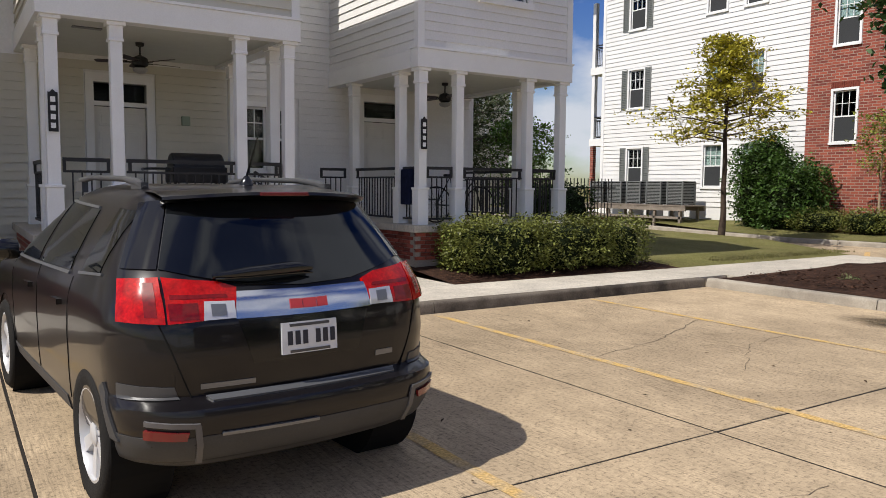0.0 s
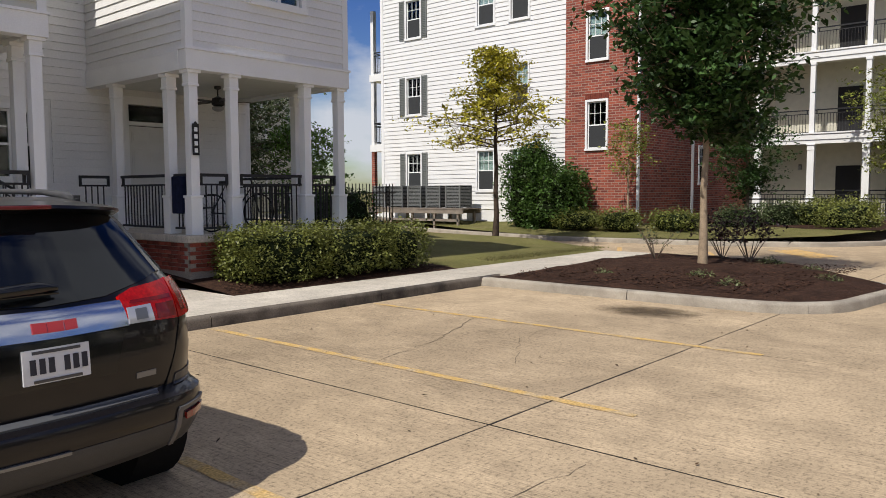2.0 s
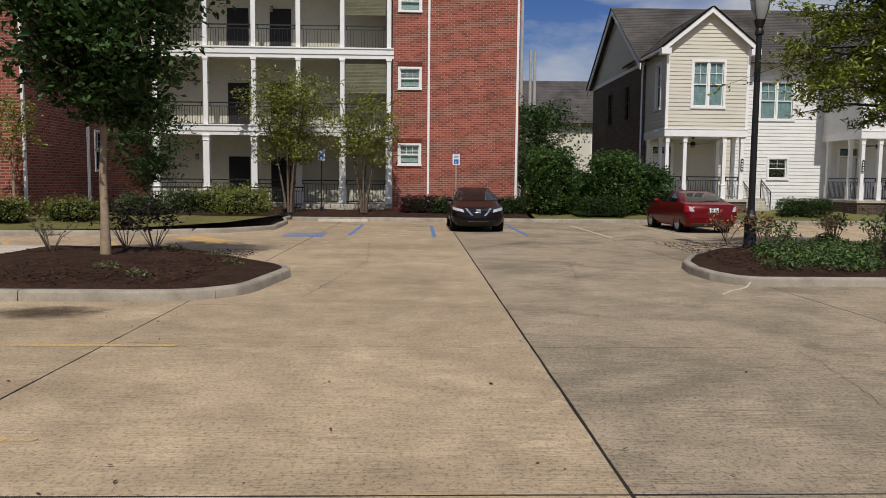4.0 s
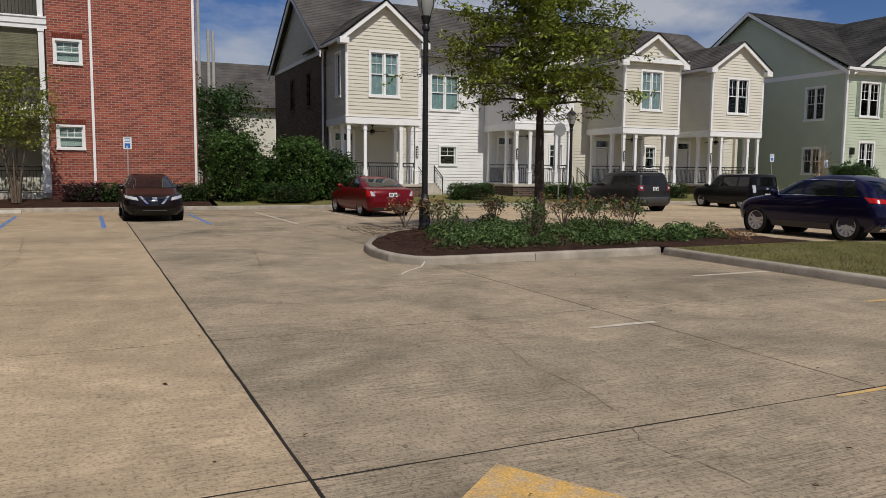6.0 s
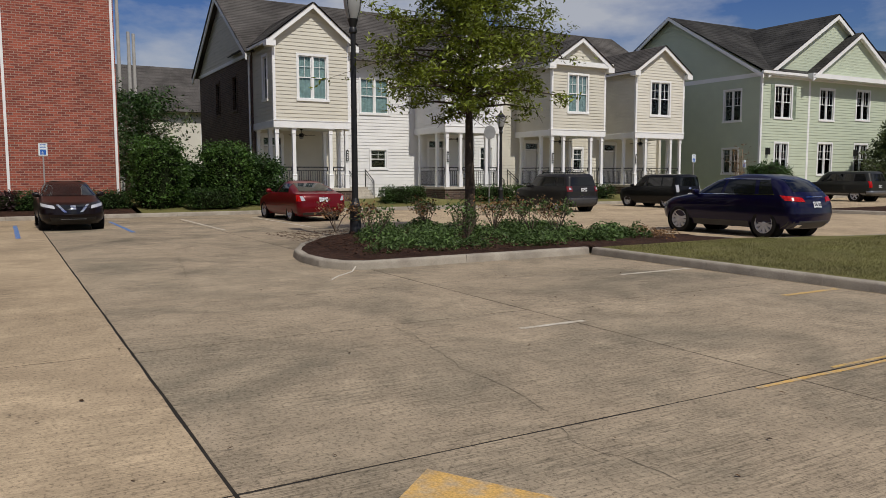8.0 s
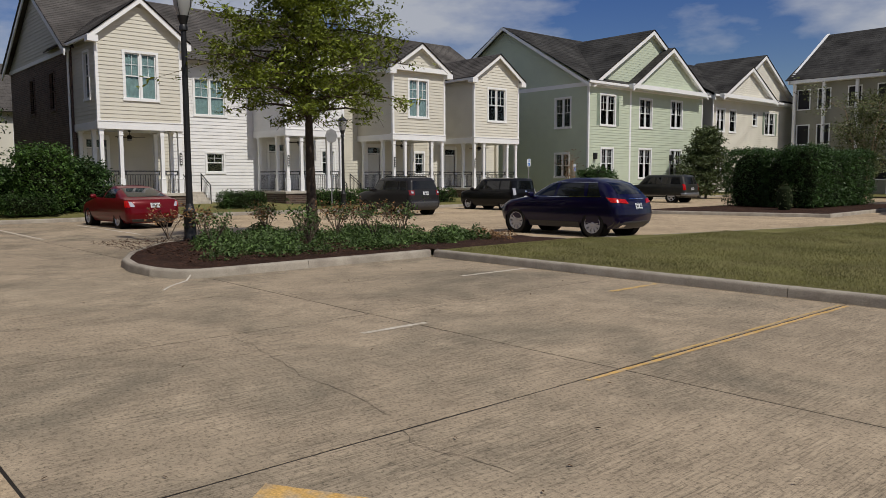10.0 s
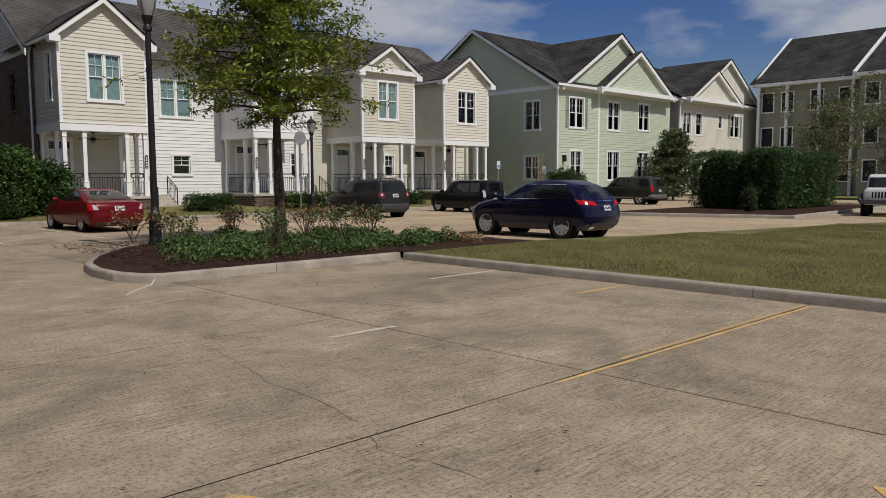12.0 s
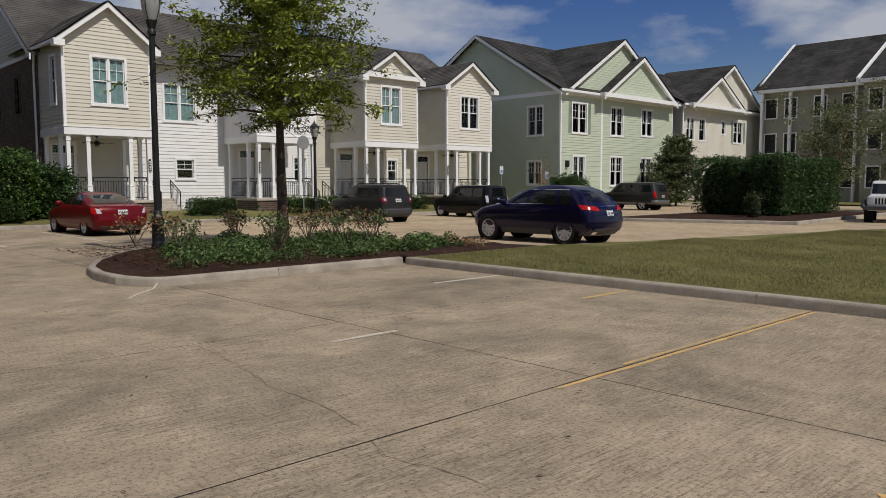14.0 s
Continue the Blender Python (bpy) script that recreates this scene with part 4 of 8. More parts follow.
back = Wall(0, 15.15, (1, 0), (0, -1))
# main wall behind the porches
m_holes = [(1.98, 2.92, FLOOR, FLOOR + 2.5), (4.72, 5.75, 1.95, 3.25), (7.35, 8.3, FLOOR, FLOOR + 2.5), (-4.6, -3.7, FLOOR, FLOOR + 2.5)]
mb = MB()
back.core(mb, -14, 10.3, 0.2, 8.2, m_holes, -0.25, 0)
mw = part("wall", mb, M_SIDING, hw)
siding(mw, back, -7, 4.6, 0.5, 3.85, M_SIDING_CREAM, [(h[0] - 0.14, h[1] + 0.14, h[2] - 0.1, h[3] + 0.16) for h in m_holes], None, 0.155, True)
siding(mw, back, 4.6, 10.2, 0.5, 8.1, M_SIDING, [(h[0] - 0.14, h[1] + 0.14, h[2] - 0.1, h[3] + 0.16) for h in m_holes], None, 0.155, True)
# solid fill behind the openings, its dark colour standing for unlit rooms
part("dark_interior", MB().box(-14, 10.3, 15.75, 24, 0.2, 8.2), M_ROOMSHADE, hw)
front_door(hw, back, 2.0, 2.9, FLOOR)
front_door(hw, back, 7.38, 8.28, FLOOR)
front_door(hw, back, -4.6, -3.7, FLOOR)
window(hw, back, 4.74, 5.73, 1.97, 3.23, lights=2, rows=(2, 2), shade=None)
for (u0, u1, wl_, side_) in ((0.82, 4.4, M_SIDING_CREAM, M_SIDING_CREAM), (6.6, 10.05, M_SIDING, M_SIDING), (-5.2, -1.6, M_SIDING_CREAM, M_SIDING_CREAM)):
    second = u0 > 6
    win = (7.95, 8.95, 5.08, 6.7) if second else (u0 + 1.3, u0 + 2.3, 5.3, 6.9)
    top = BEAM if second else BEAM + 0.17
    front_block(hw, front, u0, u1, 3.6, FLOOR, top, 7.5 if second else 7.27, 9.0 if second else 8.77, wl_, u0 > 0, 0.155, win, 2, "blind", True, roof_back=7)
    base = porch_floor(hw, front, u0, u1, 3.6, FLOOR, GND, face=M_MORTAR if second else M_BRICK)
    yb = 11.55
    ys = [yb + 0.11]
    if second:
        for x in (6.72, 7.5, 9.1, 9.93):
            column(hw, x, yb + 0.11, FLOOR, BEAM)
        for y in (12.35, 14.25):
            column(hw, 6.72, y, FLOOR, BEAM)
        for y in (13.0, 15.0):
            column(hw, 9.93, y, FLOOR, BEAM)
        railing(hw, (6.85, yb + 0.11), (7.38, yb + 0.11), FLOOR)
        railing(hw, (7.62, yb + 0.11), (8.98, yb + 0.11), FLOOR)
        railing(hw, (9.22, yb + 0.11), (9.82, yb + 0.11), FLOOR)
        railing(hw, (6.72, 11.8), (6.72, 12.24), FLOOR)
        railing(hw, (6.72, 12.46), (6.72, 14.14), FLOOR)
        railing(hw, (9.93, 11.8), (9.93, 15.1), FLOOR)
    else:
        for x in (u0 + 0.14, u0 + 0.95, u0 + 2.7, u1 - 0.12):
            column(hw, x, yb + 0.11, FLOOR, top)
        for y in (12.3, 14.4):
            column(hw, u0 + 0.14, y, FLOOR, top)
            column(hw, u1 - 0.12, y, FLOOR, top)
        railing(hw, (u0 + 0.25, yb + 0.11), (u0 + 0.84, yb + 0.11), FLOOR)
        railing(hw, (u0 + 1.06, yb + 0.11), (u0 + 2.6, yb + 0.11), FLOOR)
        railing(hw, (u0 + 2.8, yb + 0.11), (u1 - 0.24, yb + 0.11), FLOOR)
        railing(hw, (u0 + 0.14, 12.42), (u0 + 0.14, 14.3), FLOOR)
        railing(hw, (u1 - 0.12, 11.8), (u1 - 0.12, 12.2), FLOOR)
stoop(hw, Wall(4.4, 13.6, (0, 1), (1, 0)), -0.5, 0.5, FLOOR, 0.3, 0.16)
railing(hw, (6.0, 14.3), (6.55, 14.3), FLOOR)
ends = MB()
Wall(10.3, 15.15, (0, 1), (1, 0)).poly(ends, [(0, 7.9), (9, 7.9), (4.5, 11.2)], -0.2, 0)
part("gable", ends, M_SIDING, hw)
shingle_roof(hw, [(-14, 14.7, 7.9), (10.7, 14.7, 7.9), (10.7, 19.6, 11.3), (-14, 19.6, 11.3)])
shingle_roof(hw, [(-14, 24.5, 7.9), (10.7, 24.5, 7.9), (10.7, 19.6, 11.3), (-14, 19.6, 11.3)])
ceiling_fan(2.45, 13.4, BEAM + 0.23, 0.2)
ceiling_fan(8.35, 13.4, BEAM + 0.06, 0.5)
number_plate(0.96, 11.55, 2.62, (0, -1))
number_plate(6.72, 11.55, 2.58, (0, -1))
# brick facing on the porch base by the walk
for base in [o for o in hw.children if o.name.startswith("porch_base") and o.data.materials[0] == M_MORTAR]:
    shared = MB().box(0, 0.195, -0.05, 0.012, 0, 0.058).mesh("brick", M_BRICKPIECE)
    for face, length in ((Wall(6.5, 11.45, (1, 0), (0, -1)), 3.65), (Wall(6.5, 15.1, (0, -1), (-1, 0)), 3.65)):
        for r in range(7):
            k = 0
            u = -0.1 if r % 2 else 0.0
            while u < length:
                if u >= 0 and u + 0.195 <= length:
                    b = new("brick", shared)
                    b.parent = base
                    b.matrix_basis = face.m @ Matrix.Translation((u, 0, 0.4 + r * 0.0685))
                u += 0.205


# ---- row of houses to the east ----
hr = thing("house", "row of tan, white and ivory townhouses with gabled rooms over porches", "house")
E0 = 34.5
fe = Wall(E0, 0, (0, -1), (-1, 0))
mainw = Wall(E0 + 3.4, 0, (0, -1), (-1, 0))
segs = [(10.6, 15.3, M_SIDING_TAN), (15.3, 25.2, M_SIDING), (25.2, 31.9, M_SIDING_TAN), (31.9, 38.2, M_SIDING_IVORY)]
doors = [(11.2, 12.1), (20.6, 21.5), (27.2, 28.1), (33.4, 34.3)]
wins = [(17.05, 17.95, 2.0, 2.95), (16.5, 18.1, 4.9, 6.7), (24.0, 24.8, 1.9, 3.2), (30.9, 31.6, 1.9, 3.2), (24.0, 25.0, 4.9, 6.6), (30.9, 31.7, 4.9, 6.7)]
holes = [(a, b, FLOOR, FLOOR + 2.5) for a, b in doors] + wins
mb = MB()
mainw.core(mb, 10.6, 38.2, 0.3, 7.6, holes, -0.25, 0)
part("wall", mb, M_SIDING, hr)
for a, b, m_ in segs:
    siding(hr, mainw, a, b, 0.45, 7.5, m_, [(h[0] - 0.12, h[1] + 0.12, h[2] - 0.1, h[3] + 0.14) for h in holes], None, 0.17)
for a, b in doors:
    front_door(hr, mainw, a, b, FLOOR)
for w in wins:
    window(hr, mainw, *w, lights=2 if w[1] - w[0] > 1 else 1, rows=(2, 2), shade="curtain" if w[2] > 4 else None)
for (u0, u1, apex, ped, m_, win) in ((10.7, 14.4, 9.35, False, M_SIDING_TAN, (11.9, 13.25, 5.15, 7.1)), (19.7, 23.2, 9.2, False, M_SIDING, (20.8, 22.1, 5.15, 7.1)),
                                     (26.5, 30.4, 9.15, True, M_SIDING_TAN, (27.7, 29.05, 5.15, 7.2)), (32.8, 36.8, 9.2, False, M_SIDING_IVORY, (34.05, 35.55, 5.2, 7.15))):
    front_block(hr, fe, u0, u1, 3.4, FLOOR, 3.8, 7.85, apex, m_, False, 0.17, win, 2, "curtain", True, [(0.85, 1.5, 5.15, 7.1)] if u0 < 15 else (), pediment=ped, roof_back=6.5)
    porch_floor(hr, fe, u0, u1, 3.4, FLOOR, 0.4, face=M_BRICK_DARK)
    us = [u0 + 0.14, u0 + 0.95, u1 - 0.95, u1 - 0.14]
    for u in us:
        column(hr, E0 + 0.12, -u, FLOOR, 3.8)
    for u in (u0 + 0.14, u1 - 0.14):
        column(hr, E0 + 1.1, -u, FLOOR, 3.8)
        column(hr, E0 + 3.0, -u, FLOOR, 3.8)
    for a, b in zip(us, us[1:]):
        railing(hr, (E0 + 0.12, -a - 0.12), (E0 + 0.12, -b + 0.12), FLOOR)
    railing(hr, (E0 + 0.25, -u0 - 0.14), (E0 + 3.2, -u0 - 0.14), FLOOR)
    ceiling_fan(E0 + 1.6, -(u0 + u1) / 2, 3.86, 0.4, "dark ceiling fan on a shaded porch ceiling")
    number_plate(E0, -(u1 - 0.14 if u0 < 15 else u0 + 0.14), 2.55, (-1, 0))
for u in (16.2, 25.4):
    stoop(hr, Wall(E0 + 3.4, 0, (0, -1), (-1, 0)), u - 0.55, u + 0.55, FLOOR, 0.4, 0.02)
# north end wall of dark brick, with gable, and the main roof
nw = Wall(E0 + 3.15, -10.6, (1, 0), (0, 1))
mb = MB()
nw.core(mb, 0, 11.0, 0.3, 7.6, [(2.6, 3.3, 5.0, 6.7), (6.2, 6.9, 5.0, 6.7)], -0.25, 0)
part("wall", mb, M_BRICK_DARK, hr)
for u in (2.6, 6.2):
    window(hr, nw, u, u + 0.7, 5.0, 6.7, rows=(2, 1), shade=None, trim=M_BRICK_DARK)
g = MB()
nw.poly(g, [(0, 7.6), (11.0, 7.6), (5.5, 11.15)], -0.25, 0)
part("gable", g, M_SIDING_TAN, hr)
siding(hr, nw, 0, 11, 7.6, 11.0, M_SIDING_TAN, (), lambda v: ((v - 7.6) * 1.55, 11 - (v - 7.6) * 1.55), 0.17, False, "gable_siding")
rake(hr, nw, [(-0.4, 7.4), (5.5, 11.25), (11.4, 7.4)], 0.3, 0.36, 0.26)
part("frieze_board", nw.box(MB(), -0.05, 11.05, 7.42, 7.6, 0.0, 0.05), M_WHITE, hr)
for x in (E0 + 2.75, E0 + 14.6):
    shingle_roof(hr, [(x, -10.2, 7.5), (x, -38.6, 7.5), (E0 + 8.65, -38.6, 11.3), (E0 + 8.65, -10.2, 11.3)])
for y, x in ((-15.5, E0 + 6.6), (-24.0, E0 + 5.8), (-24.5, E0 + 7.4), (-33.0, E0 + 6.6)):
    z = 7.5 + (x - E0 - 2.75) / 5.9 * 3.8
    part("roof_vent", MB().lathe([(0.09, z - 0.1), (0.09, z + 0.3), (0.15, z + 0.32), (0.12, z + 0.42), (0.01, z + 0.44)], 10, Matrix.Translation((x, y, 0))), M_BLACK, hr)
part("dark_interior", MB().box(E0 + 4.05, E0 + 13.9, -38.1, -10.95, 0.3, 7.5), M_ROOMSHADE, hr)
so = Wall(E0 + 3.15, -38.2, (1, 0), (0, -1))
g = MB()
so.poly(g, [(0, 0.3), (11.0, 0.3), (11.0, 7.6), (5.5, 11.15), (0, 7.6)], -0.2, 0)
part("wall", g, M_SIDING_IVORY, hr)
ds = MB().tube([(E0 + 2.9, -10.45, 7.4), (E0 + 3.3, -10.54, 6.9), (E0 + 3.3, -10.54, 0.4)], 0.05, 8)
part("downspout", ds, M_WHITE, hr)


# ---- pale green house, ivory house, far house ----
def gabled_house(label, x0, y_left, width, deep, eave, ridge, body, gables, windows, side_windows=(), shutters=None, base=0.35, trim_at=()):
    """A two-storey house facing -x, ridge along y, with front cross gables. y_left: its north corner; u runs south."""
    h = thing("house", label, "house")
    f = Wall(x0, y_left, (0, -1), (-1, 0))
    n = Wall(x0, y_left, (1, 0), (0, 1))
    holes = [(w[0], w[1], w[2], w[3]) for w in windows]
    shole = [(w[0], w[1], w[2], w[3]) for w in side_windows]
    part("wall", f.core(MB(), 0, width, base, eave, holes, -0.25, 0), body, h)
    part("wall", n.core(MB(), 0.25, deep, base, eave, shole, -0.25, 0), body, h)
    pad = lambda hs: [(a - 0.12, b + 0.12, c - 0.1, d + 0.12) for a, b, c, d in hs]
    siding(h, f, 0.1, width - 0.1, base + 0.1, eave - 0.3, body, pad(holes), None, 0.18)
    siding(h, n, 0.1, deep, base + 0.1, eave - 0.1, body, pad(shole), None, 0.18)
    for a in (0.0, width, *trim_at):
        part("corner_board", f.box(MB(), a - 0.1 if a else -0.03, a + 0.1 if a < width else a + 0.03, base, eave, -0.05, 0.035), M_WHITE, h)
    part("frieze_board", f.box(MB(), 0, width, eave - 0.3, eave, -0.02, 0.03), M_WHITE, h)
    part("corner_board", n.box(MB(), -0.03, 0.1, base, eave, -0.05, 0.035), M_WHITE, h)
    part("frieze_board", n.box(MB(), 0, deep, eave - 0.28, eave, -0.02, 0.03), M_WHITE, h)
    for i, w in enumerate(windows):
        window(h, f, *w[:4], lights=2 if w[1] - w[0] > 1.0 else 1, rows=(2, 2), shade="curtain" if i % 2 else None, casing=0.12, shutters=shutters if len(w) > 4 else None)
    for w in side_windows:
        window(h, n, *w[:4], lights=2, rows=(2, 2), shade=None, casing=0.12)
    # dark-coloured fill in place of shaded rooms behind the windows
    part("dark_interior", MB().box(x0 + 0.7, x0 + deep, y_left - width, y_left - 0.3, base, eave), M_ROOMSHADE, h)
    mid = x0 + deep / 2
    for xe in (x0 - 0.45, x0 + deep + 0.45):
        shingle_roof(h, [(xe, y_left + 0.5, eave + 0.02), (xe, y_left - width - 0.5, eave + 0.02), (mid, y_left - width - 0.5, ridge), (mid, y_left + 0.5, ridge)], exposure=0.4, material=M_ROOF_DARK)
    fs = MB()
    f.box(fs, -0.5, width + 0.5, eave - 0.12, eave + 0.04, 0.36, 0.5)
    part("gutter", fs, M_WHITE, h)
    g = MB()
    n.poly(g, [(0, eave), (deep, eave), (deep / 2, ridge)], -0.25, 0)
    part("gable", g, body, h)
    sl = (ridge - eave) / (deep / 2)
    siding(h, n, 0, deep, eave, ridge - 0.2, body, (), lambda v: ((v - eave) / sl, deep - (v - eave) / sl), 0.18, False, "gable_siding")
    rake(h, n, [(-0.45, eave - 0.2), (deep / 2, ridge + 0.04), (deep + 0.45, eave - 0.2)], 0.42, 0.5, 0.24)
    for (a, b, apex, proud) in gables:
        w2 = Wall(x0 - proud, y_left, (0, -1), (-1, 0))
        s = (apex - eave) / ((b - a) / 2)
        g = MB()
        w2.poly(g, [(a, eave), (b, eave), ((a + b) / 2, apex)], -0.3, 0.02)
        part("gable", g, body, h)
        siding(h, w2, a, b, eave + 0.1, apex - 0.3, body, (), lambda v: (a + (v - eave) / s + 0.3, b - (v - eave) / s - 0.3), 0.18, False, "gable_siding")
        rake(h, w2, [(a - 0.4, eave - 0.12), ((a + b) / 2, apex + 0.1), (b + 0.4, eave - 0.12)], 0.3, 0.38, 0.3)
        rake(h, w2, [(a - 0.4, eave - 0.2), ((a + b) / 2, apex + 0.02), (b + 0.4, eave - 0.2)], 0.02, 0.3, 0.08)
        pb = MB()
        w2.box(pb, a - 0.45, b + 0.45, eave - 0.2, eave + 0.1, 0.02, 0.4)
        part("pediment", pb, M_WHITE, h)

        def P(u, v, w):
            return tuple(w2.m @ Vector((u, w, v)))
        for e in (a - 0.4, b + 0.4):
            shingle_roof(h, [P(e, eave - 0.1, 0.42), P(e, eave - 0.1, -deep / 2), P((a + b) / 2, apex + 0.12, -deep / 2), P((a + b) / 2, apex + 0.12, 0.42)], exposure=0.4, material=M_ROOF_DARK)
    return h


gabled_house("pale green two-storey house with white trim and sage shutters", 33.5, -42.8, 14.9, 15.6, 8.2, 12.9, M_SIDING_GREEN,
             [(0.5, 13.9, 12.35, 0.02), (4.4, 13.9, 11.2, 0.5)],
             [(1.35, 3.0, 5.35, 7.4, 1), (6.1, 7.6, 5.35, 7.4), (10.3, 11.8, 5.5, 7.5), (1.5, 2.8, 1.6, 3.65), (6.1, 7.6, 1.6, 3.7), (10.3, 11.8, 1.6, 3.7)],
             [(1.6, 2.9, 5.2, 7.2), (1.7, 2.9, 1.7, 3.3)], M_SHUTTER_GREEN, trim_at=(4.9,))
gabled_house("ivory two-storey house with twin front gables", 33.5, -59.4, 15.4, 13.0, 8.4, 12.2, M_SIDING_IVORY,
             [(0.6, 9.5, 10.9, 0.5), (2.0, 14.6, 12.3, 0.02)],
             [(0.6, 1.9, 5.5, 7.3), (2.8, 3.8, 5.5, 7.3), (6.9, 7.6, 6.2, 7.3), (9.2, 11.0, 5.5, 7.4, 1), (1.0, 2.2, 1.7, 3.6), (9.4, 10.8, 1.7, 3.6)], (), M_SHUTTER_GREEN)
fh = thing("house", "three-storey cream house with a large weathered dark roof", "house")
part("wall", MB().box(23.0, 32.4, -87.0, -72.0, 0.1, 10.4), M_SIDING_TAUPE, fh)
part("wall", MB().box(4.0, 22.9, -87.0, -69.8, 0.1, 10.35), M_SIDING_TAUPE, fh)
shingle_roof(fh, [(22.6, -71.3, 10.4), (33.0, -71.3, 10.4), (32.6, -79.5, 15.5), (22.6, -79.5, 15.5)], exposure=0.45, material=M_ROOF_DARK)
shingle_roof(fh, [(22.6, -87.7, 10.4), (33.0, -87.7, 10.4), (32.6, -79.5, 15.5), (22.6, -79.5, 15.5)], exposure=0.45, material=M_ROOF_DARK)
shingle_roof(fh, [(3.4, -69.0, 10.35), (22.9, -69.0, 10.35), (22.9, -78.0, 15.2), (3.4, -78.0, 15.2)], exposure=0.45, material=M_ROOF_DARK)
shingle_roof(fh, [(3.4, -87.0, 10.35), (22.9, -87.0, 10.35), (22.9, -78.0, 15.2), (3.4, -78.0, 15.2)], exposure=0.45, material=M_ROOF_DARK)
for x, y, z in ((22.95, -71.9, 10.4), (32.45, -72.0, 10.4)):
    e = Wall(x, -79.5 if x > 30 else -78.0, (0, 1), (1, 0))
    half, top = (8.2, 15.5) if x > 30 else (9.0, 15.2)
    part("gable", e.poly(MB(), [(-half + 0.5, z), (half - 0.5, z), (0, top - 0.2)], -0.3, 0), M_SIDING_TAUPE, fh)
    rake(fh, e, [(-half, z + 0.05), (0, top + 0.15), (half, z + 0.05)], 0.05, 0.3, 0.4)
for wall_, us in ((Wall(23.0, -72.0, (1, 0), (0, 1)), (1.2, 3.6, 6.2, 8.0)), (Wall(4.0, -69.8, (1, 0), (0, 1)), (3.0, 6.2, 9.4, 12.4, 15.6, 17.4))):
    for u in us:
        for v in (1.4, 4.6, 7.8):
            window(fh, wall_, u, u + 1.0, v, v + 1.7, rows=(2, 2), shade="blind" if (u + v) % 2 > 1 else None)
            # dark sheet over the uncut wall, painted as the unlit room
            part("dark_interior", wall_.box(MB(), u, u + 1.0, v, v + 1.7, 0.004, 0.012), M_ROOMSHADE, fh)
part("frieze_board", MB().box(22.95, 32.6, -72.0, -71.3, 10.1, 10.4), M_WHITE, fh)
part("frieze_board", MB().box(3.6, 22.95, -69.8, -69.0, 10.05, 10.35), M_WHITE, fh)
for x in (24.0, 26.8, 29.6, 32.2):
    part("column", MB().box(x - 0.12, x + 0.12, -71.75, -71.5, 0.1, 10.1), M_WHITE, fh)
# far backdrop roofs beyond the brick block
bh = thing("house", "grey-roofed house behind the brick block", "house")
part("wall", MB().box(62, 72, -30, 4, -0.06, 6.5), M_SIDING_IVORY, bh)
shingle_roof(bh, [(61.4, -30.5, 6.4), (61.4, 4.5, 6.4), (67, 4.5, 10.4), (67, -30.5, 10.4)], exposure=0.5)
for u in range(6):
    window(bh, Wall(62, 0, (0, -1), (-1, 0)), -2 + u * 5.2, -0.9 + u * 5.2, 3.6, 5.2, shade="blind")
wh = thing("house", "cream house with a hipped roof far beyond the hedge", "house")
part("wall", MB().box(24, 33, 43, 52, -0.06, 9.4), M_SIDING_TAN, wh)
shingle_roof(wh, [(23.4, 42.4, 9.3), (33.6, 42.4, 9.3), (30, 47.5, 12.4), (27, 47.5, 12.4)], exposure=0.5)
shingle_roof(wh, [(23.4, 52.6, 9.3), (23.4, 42.4, 9.3), (27, 47.5, 12.4), (27, 47.6, 12.4)], exposure=0.5)
for v in (1.5, 4.8, 7.4):
    for u in (1.2, 3.4, 6.0):
        window(wh, Wall(24, 43, (1, 0), (0, -1)), u, u + 0.9, v, v + 1.5, shade="blind")


# ---- apartment block: white wall, brick bays, breezeway ----
S = 3.46
M_BAMBOO = mat("olive_bamboo", (0.17, 0.165, 0.11), 0.85, vary=0.15, scale=3, grain=0.3, piece=0.2)
ap = thing("apartment_building", "three-storey block of red brick and white siding with an open breezeway", "apartment building")
ww = Wall(25.6, 26.4, (0, -1), (-1, 0))
W0 = [(1.65, 2.5, 1), (5.8, 6.65, 0), (7.55, 8.4, 0)]
holes = []
for f in range(3):
    for a, b, sh in W0:
        holes.append((a, b, 1.75 + f * S, 3.42 + f * S, sh and 1))
mb = MB()
ww.core(mb, 0, 10.25, 0.3, 12.2, holes, -0.25, 0)
part("wall", mb, M_SIDING, ap)
siding(ap, ww, 0.12, 10.2, 0.95, 12.1, M_SIDING, [(h[0] - 0.1, h[1] + 0.1, h[2] - 0.1, h[3] + 0.1) for h in holes], None, 0.19)
for i, h in enumerate(holes):
    window(ap, ww, *h[:4], rows=(2, 3), shade="blind", screen=True, casing=0.09, shutters=M_SHUTTER if h[4] else None)
tr = MB()
ww.box(tr, -0.03, 0.14, 0.3, 12.2, -0.05, 0.04)
part("corner_board", tr, M_WHITE, ap)
part("foundation", MB().box(25.62, 26.0, 16.2, 26.4, 0.2, 0.95), M_BRICK, ap)
part("dark_interior", MB().box(26.3, 35.0, 13.5, 26.3, 0.3, 12.2), M_ROOMSHADE, ap)
# brick bay
bw = Wall(25.45, 16.15, (0, -1), (-1, 0))
bh_ = [(0.98, 1.78, 3.3 + f * S * 0.955, 5.05 + f * S * 0.955) for f in (0, 1, 2)]
mb = MB()
bw.core(mb, 0, 3.02, 0.25, 12.2, bh_, -0.3, 0)
part("wall", mb, M_BRICK, ap)
for h in bh_:
    window(ap, bw, *h, rows=(2, 3), shade="blind" if h[2] > 4 else None, casing=0.08, screen=True)
sw = Wall(25.45, 13.13, (1, 0), (0, -1))
mb = MB()
